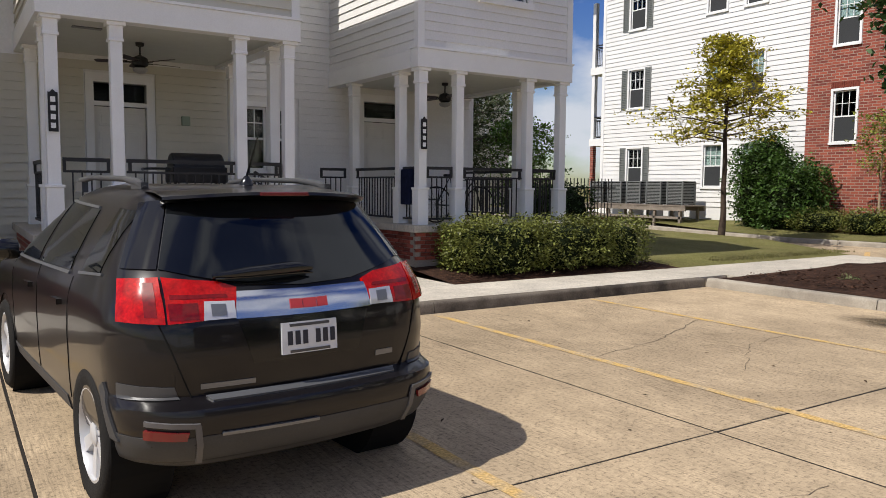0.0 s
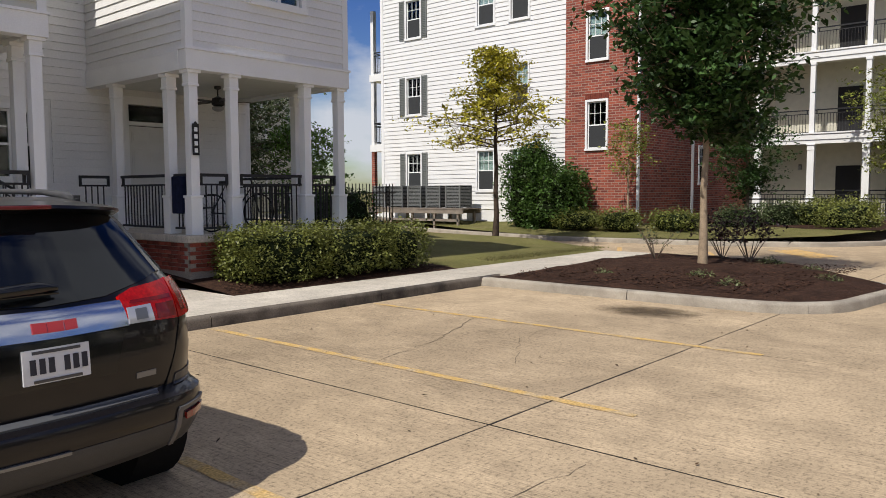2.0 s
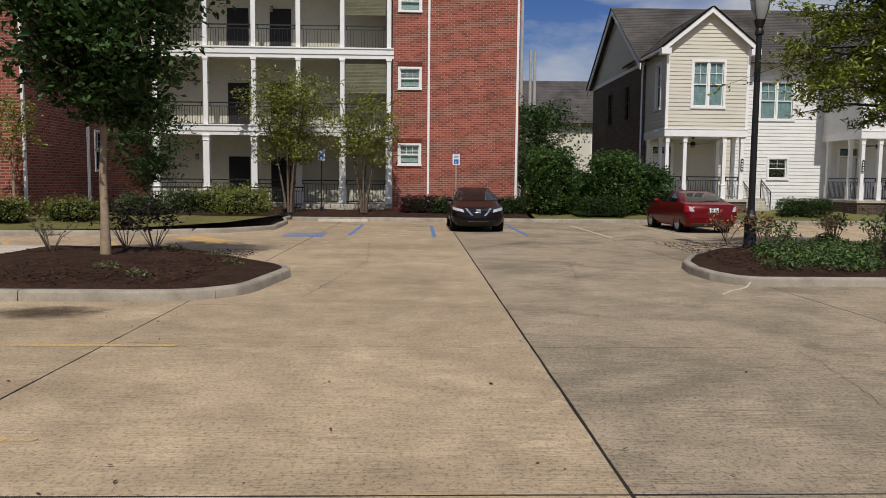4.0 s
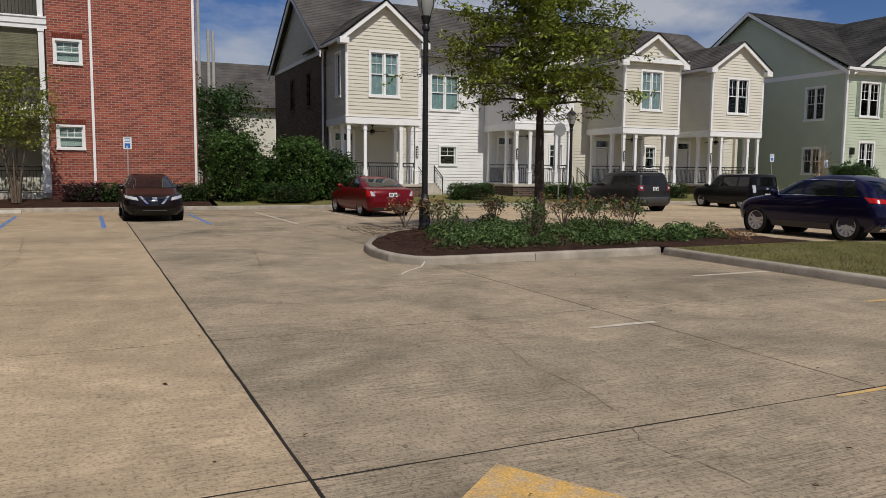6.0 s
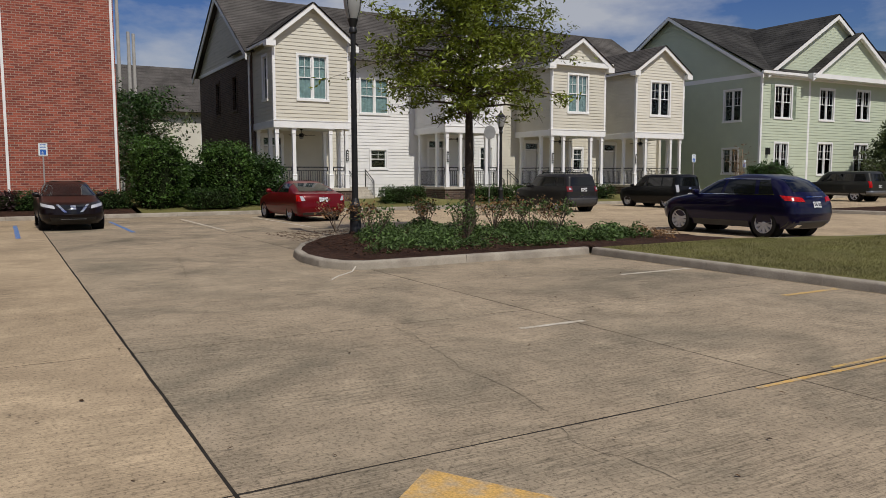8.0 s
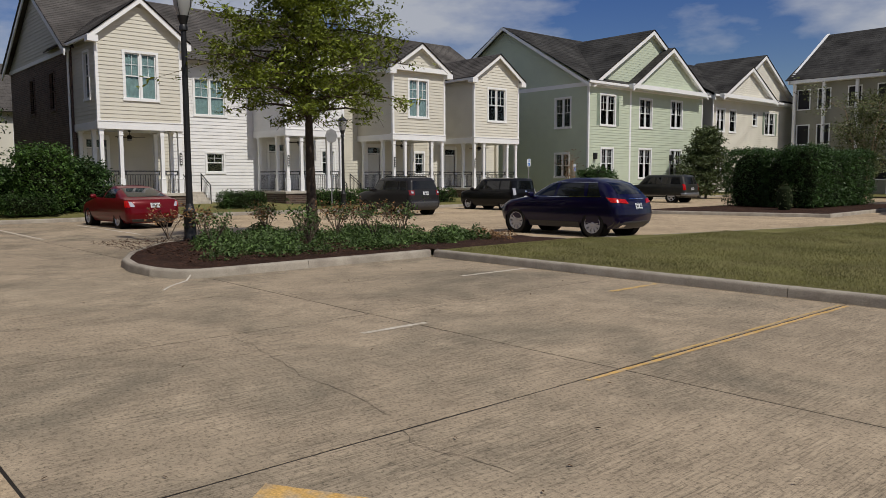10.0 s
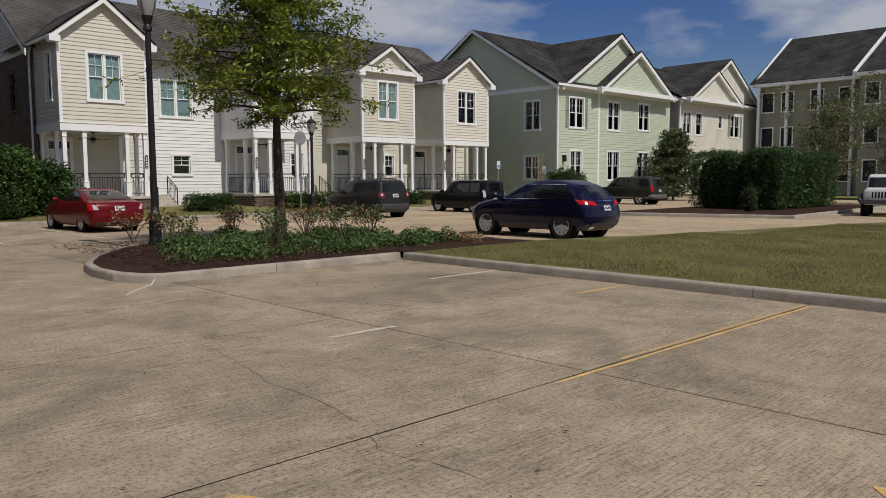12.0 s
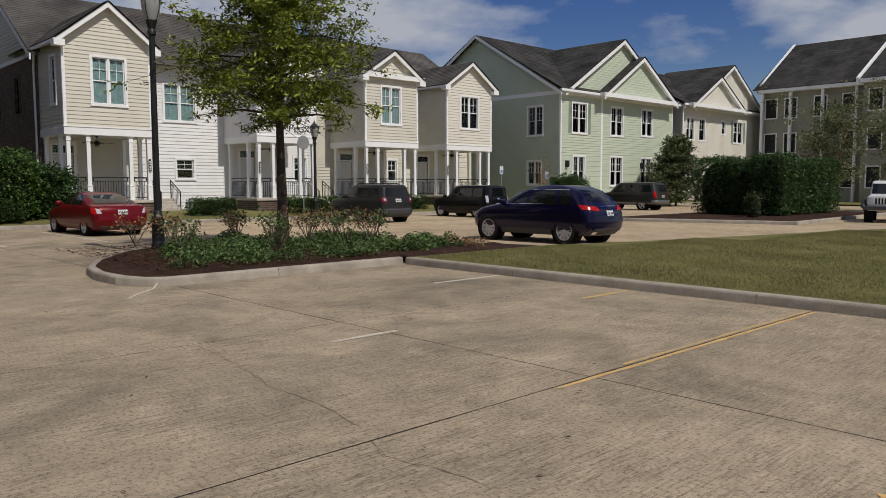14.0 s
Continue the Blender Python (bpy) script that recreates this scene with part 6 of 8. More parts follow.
suv = vehicle("suv", "charcoal grey sport utility vehicle parked nose to the kerb", "car", pose(1.12, 6.05, 0, 0, 0, 4.4), suv_hull, SUV_PAINT, (-1.52, 1.35), 0.365, 0.93, [
    ("rear_window", M_CARGLASS, [("r", -0.70, 1.265), ("r", -0.3, 1.18), ("r", 0.0, 1.165), ("r", 0.3, 1.18), ("r", 0.70, 1.265)], [("r", -0.575, 1.60), ("r", 0, 1.615), ("r", 0.575, 1.60)], False, 0.01, "dark tinted glass with dried water streaks"),
    ("rear_pillar", M_TRIMBLACK, [("r", 0.71, 1.265), ("r", 0.92, 1.265)], [("r", 0.585, 1.60), ("r", 0.76, 1.58)], True, 0.008),
    ("quarter_window", M_CARGLASS, [("r", 0.86, 1.265), ("s", -1.62, 1.22), ("s", -1.25, 1.2)][1:], [("s", -1.66, 1.54), ("s", -1.42, 1.55)], True, 0.006),
    ("window_frame", M_SATIN, [("s", -1.68, 1.215), ("s", -1.22, 1.185)], [("s", -1.68, 1.228), ("s", -1.22, 1.2)], True, 0.012),
    ("side_window", M_CARGLASS, [("s", -1.0, 1.19), ("s", -0.16, 1.17)], [("s", -1.02, 1.53), ("s", -0.2, 1.57)], True, 0.006),
    ("side_window", M_CARGLASS, [("s", -0.06, 1.17), ("s", 0.84, 1.15)], [("s", -0.1, 1.57), ("s", 0.28, 1.55)], True, 0.006),
    ("window_frame", M_SATIN, [("s", -1.02, 1.165), ("s", 0.86, 1.13)], [("s", -1.02, 1.182), ("s", 0.86, 1.147)], True, 0.014),
    ("tail_light", M_REDLENS, [("r", 0.39, 1.035), ("r", 0.70, 1.02)], [("r", 0.36, 1.17), ("r", 0.45, 1.20), ("r", 0.70, 1.225)], True, 0.022, "glossy red tail light lens"),
    ("tail_light", M_REDLENS, [("r", 0.71, 1.02), ("r", 0.95, 1.03), ("s", -1.86, 1.05)][0:2], [("r", 0.71, 1.225), ("r", 0.93, 1.215)], True, 0.022, "glossy red tail light lens"),
    ("reverse_light", M_CLEARLENS, [("r", 0.385, 1.03), ("r", 0.54, 1.028)], [("r", 0.385, 1.11), ("r", 0.53, 1.115)], True, 0.026, "clear reversing lens"),
    ("lamp_facet", M_REDDEEP, [("r", 0.74, 1.05), ("r", 0.80, 1.05)], [("r", 0.74, 1.2), ("r", 0.80, 1.2)], True, 0.024, "darker red lamp chamber"),
    ("lamp_facet", M_REDDEEP, [("r", 0.41, 1.125), ("r", 0.68, 1.125)], [("r", 0.42, 1.14), ("r", 0.68, 1.145)], True, 0.024, "darker red lamp chamber"),
    ("lamp_facet", M_REDDEEP, [("r", 0.56, 1.035), ("r", 0.69, 1.035)], [("r", 0.56, 1.11), ("r", 0.69, 1.11)], True, 0.024, "darker red lamp chamber"),
    ("lamp_facet", M_SATIN, [("r", 0.43, 1.045), ("r", 0.5, 1.045)], [("r", 0.43, 1.098), ("r", 0.5, 1.1)], True, 0.028, "grey reflector bowl"),
    ("window_frame", M_SATIN, [("s", -1.0, 1.535), ("s", 0.3, 1.565)], [("s", -1.0, 1.548), ("s", 0.3, 1.578)], True, 0.012),
    ("wheel_arch_lip", M_PLASTIC, [("s", -2.02, 0.46), ("s", -1.93, 0.46)], [("s", -1.86, 0.72), ("s", -1.8, 0.68)], True, 0.012, "dull grey arch lip"),
    ("bumper_shelf", M_RAIL, [("r", 0.66, 0.66), ("r", 0.98, 0.66)], [("r", 0.68, 0.72), ("r", 0.98, 0.735)], True, 0.006, "lighter bumper shelf"),
    ("chrome_bar", M_BRUSHED, [("r", -0.385, 1.025), ("r", 0.0, 1.02), ("r", 0.385, 1.025)], [("r", -0.37, 1.15), ("r", 0.0, 1.145), ("r", 0.37, 1.15)], False, 0.02, "satin chrome bar"),
    ("badge", M_BADGE, [("r", -0.10, 1.052), ("r", -0.035, 1.05)], [("r", -0.10, 1.098), ("r", -0.035, 1.096)], False, 0.026, "red badge shape"),
    ("badge", M_BADGE, [("r", -0.03, 1.05), ("r", 0.045, 1.05)], [("r", -0.03, 1.096), ("r", 0.045, 1.096)], False, 0.026, "red badge shape"),
    ("badge", M_BADGE, [("r", 0.052, 1.05), ("r", 0.11, 1.052)], [("r", 0.052, 1.096), ("r", 0.11, 1.098)], False, 0.026, "red badge shape"),
    ("plate_recess", M_TRIMBLACK, [("r", -0.30, 0.80), ("r", 0.30, 0.80)], [("r", -0.37, 1.018), ("r", 0.37, 1.018)], False, 0.003),
    ("name_bar", M_SATIN, [("r", -0.56, 0.70), ("r", -0.29, 0.70)], [("r", -0.56, 0.725), ("r", -0.29, 0.725)], False, 0.006, "silver lettering strip"),
    ("name_bar", M_SATIN, [("r", 0.42, 0.745), ("r", 0.54, 0.745)], [("r", 0.42, 0.775), ("r", 0.54, 0.775)], False, 0.005, "pale dealer mark strip"),
    ("bumper_step", M_SATIN, [("r", -0.52, 0.645), ("r", 0.52, 0.645)], [("r", -0.54, 0.662), ("r", 0.54, 0.662)], False, 0.012, "satin step strip on the bumper"),
    ("lower_bumper", M_PLASTIC, [("s", -1.78, 0.31), ("r", 0, 0.31)][1:] + [("r", 0.6, 0.31)], [("r", 0, 0.50), ("r", 0.6, 0.50)], True, 0.004, "dull grey plastic bumper"),
    ("lower_bumper", M_PLASTIC, [("r", 0.6, 0.31), ("r", 1.05, 0.34)], [("r", 0.6, 0.50), ("r", 1.08, 0.50)], True, 0.004, "dull grey plastic bumper"),
    ("reflector_bezel", M_BEZEL, [("r", 0.575, 0.36), ("r", 0.605, 0.36)], [("r", 0.60, 0.56), ("r", 0.63, 0.56)], True, 0.012, "dull grey bezel"),
    ("reflector_bezel", M_BEZEL, [("r", 0.60, 0.545), ("r", 0.86, 0.565)], [("r", 0.605, 0.57), ("r", 0.86, 0.588)], True, 0.012, "dull grey bezel"),
    ("reflector", M_REDDARK, [("r", 0.66, 0.49), ("r", 0.86, 0.50)], [("r", 0.65, 0.53), ("r", 0.86, 0.545)], True, 0.016, "dull red reflector"),
    ("chrome_strip", M_SATIN, [("r", -0.5, 0.495), ("r", 0.0, 0.49)], [("r", -0.5, 0.51), ("r", 0.0, 0.505)], False, 0.014, "satin strip on the bumper"),
    ("side_cladding", M_PLASTIC, [("s", -0.95, 0.32), ("s", 1.0, 0.32)], [("s", -0.95, 0.45), ("s", 1.0, 0.45)], True, 0.006),
    ("windscreen", M_CARGLASS, [("f", -0.7, 1.16), ("f", 0.7, 1.16)], [("f", -0.5, 1.62), ("f", 0.5, 1.62)], False),
    ("headlight", M_CLEARLENS, [("f", 0.55, 0.82), ("f", 0.95, 0.85)], [("f", 0.55, 0.98), ("f", 0.95, 1.0)], True),
], 6)
mirrors(suv, suv_hull, 0.85, 1.12, M_TRIMBLACK)
pl = plate_at(suv, suv_hull, 0.0, 0.905, 0.315, 0.16, 0.016)
# shut lines of the tailgate
for s in (1, -1):
    ln = suv_hull.patch([("r", s * 0.60, 0.665), ("r", s * 0.607, 0.665)], [("r", s * 0.74, 1.02), ("r", s * 0.747, 1.02)], 0.0035, 1, 10)
    part("shut_line", ln, M_WELL, suv)
# door shut lines, handles, wheel-arch lips
for y in (-1.06, -0.13, 0.9):
    part("shut_line", suv_hull.patch([("s", y, 0.46), ("s", y + 0.009, 0.46)], [("s", y - 0.05, 1.16), ("s", y - 0.041, 1.16)], 0.003, 1, 10, mirror=True), M_WELL, suv)
for y in (-0.95, -0.02):
    for mi in (False, True):
        part("door_handle", suv_hull.patch([("s", y, 0.985), ("s", y + 0.2, 0.98)], [("s", y, 1.015), ("s", y + 0.2, 1.01)], 0.03, 6, 2, mirror=mi), SUV_PAINT, suv, smooth=50)
# tailgate spoiler, wiper, rails, antenna
sp = MB()
prof = []
for x in np.linspace(-0.6, 0.6, 17):
    e = 1 - (abs(x) / 0.6) ** 6 * 0.5
    yb = -1.80 + 0.09 * (x / 0.6) ** 2
    prof.append([(x, yb + 0.35, 1.665 - 0.02 * (x / 0.6) ** 2), (x, yb + 0.05, 1.668 - 0.03 * (x / 0.6) ** 2), (x, yb - 0.16 * e, 1.648 - 0.03 * (x / 0.6) ** 2), (x, yb - 0.165 * e, 1.632 - 0.03 * (x / 0.6) ** 2), (x, yb - 0.02, 1.60 - 0.02 * (x / 0.6) ** 2)])
sp.grid(prof)
part("spoiler", sp, SUV_PAINT, suv, smooth=50)
part("brake_light", MB().box(-0.14, 0.14, -1.972, -1.95, 1.626, 1.645), M_REDDARK, suv, "dull red high brake light", bevel=0.004)
wp = MB().tube([(-0.47, -2.13, 1.235), (-0.3, -2.165, 1.25), (-0.05, -2.17, 1.262), (0.05, -2.165, 1.255)], [0.012, 0.026, 0.032, 0.018], 10)
wp.tube([(-0.46, -2.15, 1.222), (-0.1, -2.17, 1.232), (0.06, -2.16, 1.228)], [0.006, 0.008, 0.006], 6)
part("wiper", wp, M_TRIMBLACK, suv, smooth=50)
for s in (1, -1):
    rl = MB().tube([(s * 0.57, -1.40, 1.655), (s * 0.57, -1.28, 1.69), (s * 0.57, -1.0, 1.712), (s * 0.57, -0.2, 1.722), (s * 0.56, 0.15, 1.70), (s * 0.55, 0.3, 1.65)], [0.02, 0.026, 0.018, 0.018, 0.024, 0.02], 10)
    for y in (-1.3, 0.1):
        rl.box(s * 0.57 - 0.02, s * 0.57 + 0.02, y - 0.1, y + 0.1, 1.62, 1.692)
    part("roof_rail", rl, M_RAIL, suv, "dull grey roof rail", smooth=50)
an = MB().lathe([(0.045, 1.68), (0.035, 1.705), (0.012, 1.735)], 12, Matrix.Translation((-0.02, -1.5, 0)))
an.tube([(-0.02, -1.5, 1.73), (0.0, -1.62, 1.96)], [0.007, 0.004], 6)
part("antenna", an, M_TRIMBLACK, suv, smooth=50)


# ---- other cars ----
def saloon(L, W, H, trunk=True):
    l = L / 2
    return Hull([(0.20, W - 0.12, -l + 0.22, l - 0.2), (0.34, W - 0.03, -l + 0.05, l - 0.05), (0.5, W - 0.005, -l, l), (0.68, W, -l + 0.02, l - 0.06), (0.82, W - 0.01, -l + 0.05, l - 0.32),
                 (0.92, W - 0.025, -l + 0.09, l - 0.85), (0.985, W - 0.05, -l + 0.15, l - 1.15), (1.02, W - 0.07, -l + (0.5 if trunk else 0.25), l - 1.32),
                 (1.18, W - 0.16, -l + (0.95 if trunk else 0.5), l - 1.68), (H - 0.12, W - 0.26, -l + (1.4 if trunk else 0.85), l - 2.1), (H - 0.04, W - 0.34, -l + (1.75 if trunk else 1.2), l - 2.5), (H, W - 0.5, -l + 2.1, l - 2.75)], 0.28, 0.5, 0.12, 0.3)


def boxy(L, W, H, rake_=0.12, hood=1.05, slope=0.5, under=0.24):
    l = L / 2
    return Hull([(under, W - 0.1, -l + 0.15, l - 0.15), (under + 0.14, W - 0.02, -l + 0.03, l - 0.03), (0.55, W, -l, l), (0.66, W, -l + 0.05, l - 0.01), (hood - 0.12, W - 0.01, -l + 0.06, l - 0.06), (hood - 0.03, W - 0.03, -l + 0.08, l - 0.4),
                 (hood + 0.04, W - 0.05, -l + 0.1, l - 1.05), (H - 0.14, W - 0.15, -l + 0.1 + rake_, l - 1.05 - slope), (H - 0.04, W - 0.22, -l + 0.2 + rake_, l - 1.2 - slope), (H, W - 0.38, -l + 0.45 + rake_, l - 1.5 - slope)], 0.2, 0.35, 0.06, 0.15)


def rear_set(zl, zh, xi, xo, win_lo, win_hi, ww, bump=True):
    out = [("rear_window", M_CARGLASS, [("r", -ww, win_lo), ("r", ww, win_lo)], [("r", -ww * 0.86, win_hi), ("r", ww * 0.86, win_hi)], False),
           ("tail_light", M_REDLENS, [("r", xi, zl), ("r", xo, zl)], [("r", xi, zh), ("r", xo, zh)], True, 0.012, "red tail light lens")]
    return out


BLACKRED = paint("deep_maroon_black_paint", (0.006, 0.003, 0.003), 0.0)
h1 = saloon(4.85, 0.915, 1.47)
c1 = vehicle("sedan", "dark maroon-black sedan parked nose out by the brick wall", "car", pose(27.75, -1.65, 0, 0, 0, 90), h1, BLACKRED, (-1.35, 1.43), 0.33, 0.905,
             side_glass([(-1.05, -0.1, -0.8, -0.2), (0.0, 0.95, -0.1, 0.3)], 1.03, 1.36) + rear_set(0.72, 0.88, 0.5, 0.9, 1.06, 1.36, 0.62) + [
    ("windscreen", M_CARGLASS, [("f", -0.72, 1.03), ("f", 0.72, 1.03)], [("f", -0.55, 1.38), ("f", 0.55, 1.38)], False),
    ("headlight", M_CLEARLENS, [("f", 0.48, 0.66), ("f", 0.95, 0.74)], [("f", 0.52, 0.75), ("f", 0.98, 0.83)], True, 0.012, "clear slanted headlight"),
    ("grille", M_TRIMBLACK, [("f", -0.25, 0.52), ("f", 0.25, 0.52)], [("f", -0.42, 0.76), ("f", 0.42, 0.76)], False, 0.008, "black grille"),
    ("grille_trim", M_CHROME, [("f", 0.17, 0.56), ("f", 0.25, 0.56)], [("f", 0.38, 0.78), ("f", 0.46, 0.78)], True, 0.016, "chrome v-shaped grille trim"),
    ("badge", M_CHROME, [("f", -0.07, 0.64), ("f", 0.07, 0.64)], [("f", -0.07, 0.75), ("f", 0.07, 0.75)], False, 0.02),
    ("air_dam", M_TRIMBLACK, [("f", -0.6, 0.3), ("f", 0.6, 0.3)], [("f", -0.65, 0.42), ("f", 0.65, 0.42)], False, 0.008),
    ("air_dam_trim", M_SATIN, [("f", -0.35, 0.355), ("f", 0.35, 0.355)], [("f", -0.35, 0.37), ("f", 0.35, 0.37)], False, 0.014)], 10)
mirrors(c1, h1, 0.75, 1.0, BLACKRED)
RED = paint("candy_red_paint", (0.125, 0.003, 0.007), 0.1)
h2 = saloon(4.8, 0.915, 1.44)
c2 = vehicle("sedan", "candy red sedan parked nose in before the tan house", "car", pose(28.05, -9.55, 0, 0, 0, -88), h2, RED, (-1.35, 1.4), 0.325, 0.905,
             side_glass([(-1.15, -0.1, -0.9, -0.2), (0.0, 0.95, -0.1, 0.3)], 1.02, 1.33) + [
    ("rear_window", M_CARGLASS, [("r", -0.66, 1.06), ("r", 0.66, 1.06)], [("r", -0.54, 1.34), ("r", 0.54, 1.34)], False),
    ("windscreen", M_CARGLASS, [("f", -0.72, 1.03), ("f", 0.72, 1.03)], [("f", -0.55, 1.36), ("f", 0.55, 1.36)], False),
    ("tail_light", M_CLEARLENS, [("r", 0.68, 0.74), ("r", 0.82, 0.75)], [("r", 0.66, 0.77), ("r", 0.74, 0.9), ("r", 0.84, 0.92)], True, 0.012, "pale silver tail light"),
    ("tail_light", M_REDLENS, [("r", 0.80, 0.72), ("r", 1.0, 0.73)], [("r", 0.84, 0.94), ("r", 1.02, 0.94)], True, 0.018, "red tail light lens"),
    ("plate_recess", RED, [("r", -0.34, 0.69), ("r", 0.34, 0.69)], [("r", -0.34, 0.88), ("r", 0.34, 0.88)], False, 0.004),
    ("lower_bumper", M_PLASTIC, [("r", -0.7, 0.24), ("r", 0.7, 0.24)], [("r", -0.75, 0.34), ("r", 0.75, 0.34)], False, 0.006)], 6)
plate_at(c2, h2, 0.0, 0.785, 0.31, 0.155, 0.016)
mirrors(c2, h2, 0.75, 1.0, RED)
GREY = paint("granite_grey_paint", (0.02, 0.019, 0.02), 0.1)
h3 = boxy(4.24, 0.9, 1.69, 0.14, 1.06, 0.35)
c3 = vehicle("suv", "granite grey compact sport utility vehicle parked nose in", "car", pose(28.1, -21.75, 0, 0, 0, -90), h3, GREY, (-1.28, 1.29), 0.355, 0.895,
             side_glass([(-1.75, -1.2, -1.6, -1.2), (-1.08, -0.1, -1.08, -0.15), (0.0, 0.85, -0.05, 0.35)], 1.12, 1.52) + [
    ("rear_window", M_CARGLASS, [("r", -0.66, 1.16), ("r", 0.66, 1.16)], [("r", -0.56, 1.52), ("r", 0.56, 1.52)], False),
    ("tail_light", M_REDDARK, [("r", 0.62, 0.90), ("r", 0.88, 0.90)], [("r", 0.62, 1.12), ("r", 0.88, 1.12)], True, 0.016, "square dark red tail light"),
    ("tail_light_mark", M_CLEARLENS, [("r", 0.68, 0.98), ("r", 0.78, 0.98)], [("r", 0.68, 1.06), ("r", 0.78, 1.06)], True, 0.022),
    ("lower_bumper", M_PLASTIC, [("r", -0.95, 0.28), ("r", 0.95, 0.28)], [("r", -0.95, 0.62), ("r", 0.95, 0.62)], False, 0.006, "black plastic bumper"),
    ("windscreen", M_CARGLASS, [("f", -0.7, 1.12), ("f", 0.7, 1.12)], [("f", -0.55, 1.54), ("f", 0.55, 1.54)], False)], 5)
plate_at(c3, h3, 0.0, 0.98, 0.31, 0.155, 0.014)
mirrors(c3, h3, 0.72, 1.08, GREY)
for s in (1, -1):
    part("roof_rail", MB().tube([(s * 0.56, -1.5, 1.66), (s * 0.56, -1.4, 1.71), (s * 0.55, 0.1, 1.72), (s * 0.54, 0.25, 1.66)], 0.018, 8), M_TRIMBLACK, c3)
BLK = paint("black_paint", (0.004, 0.004, 0.005), 0.0)
h4 = boxy(4.25, 0.88, 1.64, 0.03, 1.02, 0.4, 0.2)
c4 = vehicle("hatchback", "boxy black hatchback parked nose in before the ivory house", "car", pose(28.4, -28.6, 0, 0, 0, -90), h4, BLK, (-1.3, 1.3), 0.32, 0.875,
             side_glass([(-1.7, -1.05, -1.65, -1.05), (-0.95, -0.05, -0.95, -0.08), (0.05, 1.05, 0.02, 0.55)], 1.06, 1.48) + [
    ("rear_window", M_CARGLASS, [("r", -0.62, 1.08), ("r", 0.62, 1.08)], [("r", -0.58, 1.48), ("r", 0.58, 1.48)], False),
    ("tail_light", M_CLEARLENS, [("r", 0.70, 0.78), ("r", 0.84, 0.78)], [("r", 0.70, 1.12), ("r", 0.84, 1.12)], True, 0.014, "pale tall tail light"),
    ("badge", M_CHROME, [("r", -0.08, 0.92), ("r", 0.08, 0.92)], [("r", -0.08, 1.0), ("r", 0.08, 1.0)], False, 0.012),
    ("windscreen", M_CARGLASS, [("f", -0.7, 1.08), ("f", 0.7, 1.08)], [("f", -0.58, 1.5), ("f", 0.58, 1.5)], False)], 8)
plate_at(c4, h4, 0.0, 0.66, 0.31, 0.155, 0.014)
mirrors(c4, h4, 0.9, 1.02, BLK)
NAVY = mat("deep_blue_paint", (0.0035, 0.002, 0.03), 0.3, 0.5, vary=0.05, scale=1.5, grain=0.1, grain_scale=400, coat=0.6, spec=0.2)
h5 = Hull([(0.25, 0.8, -2.1, 2.1), (0.42, 0.89, -2.29, 2.27), (0.62, 0.915, -2.33, 2.32), (0.84, 0.92, -2.30, 2.24), (0.97, 0.915, -2.25, 2.0), (1.06, 0.895, -2.2, 1.55), (1.12, 0.87, -2.15, 1.15),
           (1.3, 0.80, -1.98, 0.85), (1.48, 0.72, -1.75, 0.5), (1.59, 0.63, -1.45, 0.1), (1.65, 0.5, -1.05, -0.3)], 0.3, 0.5, 0.12, 0.3)
c5 = vehicle("hatchback", "deep metallic blue hatchback parked beyond the lawn", "car", pose(14.75, -17.85, 0, 0, 0, -88), h5, NAVY, (-1.38, 1.40), 0.375, 0.915,
             side_glass([(-1.62, -1.18, -1.42, -1.12), (-1.08, -0.1, -0.98, -0.15), (0.0, 0.95, -0.05, 0.35)], 1.14, 1.50) + [
    ("rear_window", M_CARGLASS, [("r", -0.64, 1.2), ("r", 0.64, 1.2)], [("r", -0.52, 1.52), ("r", 0.52, 1.52)], False),
    ("tail_light", M_REDLENS, [("r", 0.44, 0.94), ("r", 1.0, 0.98)], [("r", 0.5, 1.05), ("r", 1.05, 1.11)], True, 0.014, "slim red tail light"),
    ("window_frame", M_CHROME, [("s", -1.65, 1.12), ("s", 1.0, 1.1)], [("s", -1.65, 1.135), ("s", 1.0, 1.115)], True, 0.012, "chrome window line"),
    ("window_frame", M_CHROME, [("s", -1.4, 1.51), ("s", 0.3, 1.52)], [("s", -1.4, 1.523), ("s", 0.3, 1.533)], True, 0.012, "chrome window line"),
    ("chrome_strip", M_CHROME, [("r", -0.35, 1.055), ("r", 0.35, 1.055)], [("r", -0.33, 1.075), ("r", 0.33, 1.075)], False, 0.014),
    ("lower_bumper", M_PLASTIC, [("r", -0.95, 0.27), ("r", 0.95, 0.27)], [("r", -0.95, 0.46), ("r", 0.95, 0.46)], False, 0.006),
    ("side_cladding", M_PLASTIC, [("s", -0.9, 0.26), ("s", 0.92, 0.26)], [("s", -0.9, 0.42), ("s", 0.92, 0.42)], True, 0.008, "black plastic sill"),
    ("exhaust_tip", M_CHROME, [("r", 0.52, 0.32), ("r", 0.68, 0.32)], [("r", 0.52, 0.39), ("r", 0.68, 0.39)], True, 0.03),
    ("windscreen", M_CARGLASS, [("f", -0.72, 1.13), ("f", 0.72, 1.13)], [("f", -0.55, 1.53), ("f", 0.55, 1.53)], False)], 10)
plate_at(c5, h5, 0.0, 0.87, 0.31, 0.155, 0.014)
mirrors(c5, h5, 0.8, 1.1, NAVY)
TAUPE = paint("grey_green_paint", (0.028, 0.029, 0.026), 0.1)
h6 = boxy(4.82, 0.9, 1.8, 0.2, 1.12, 0.5, 0.34)
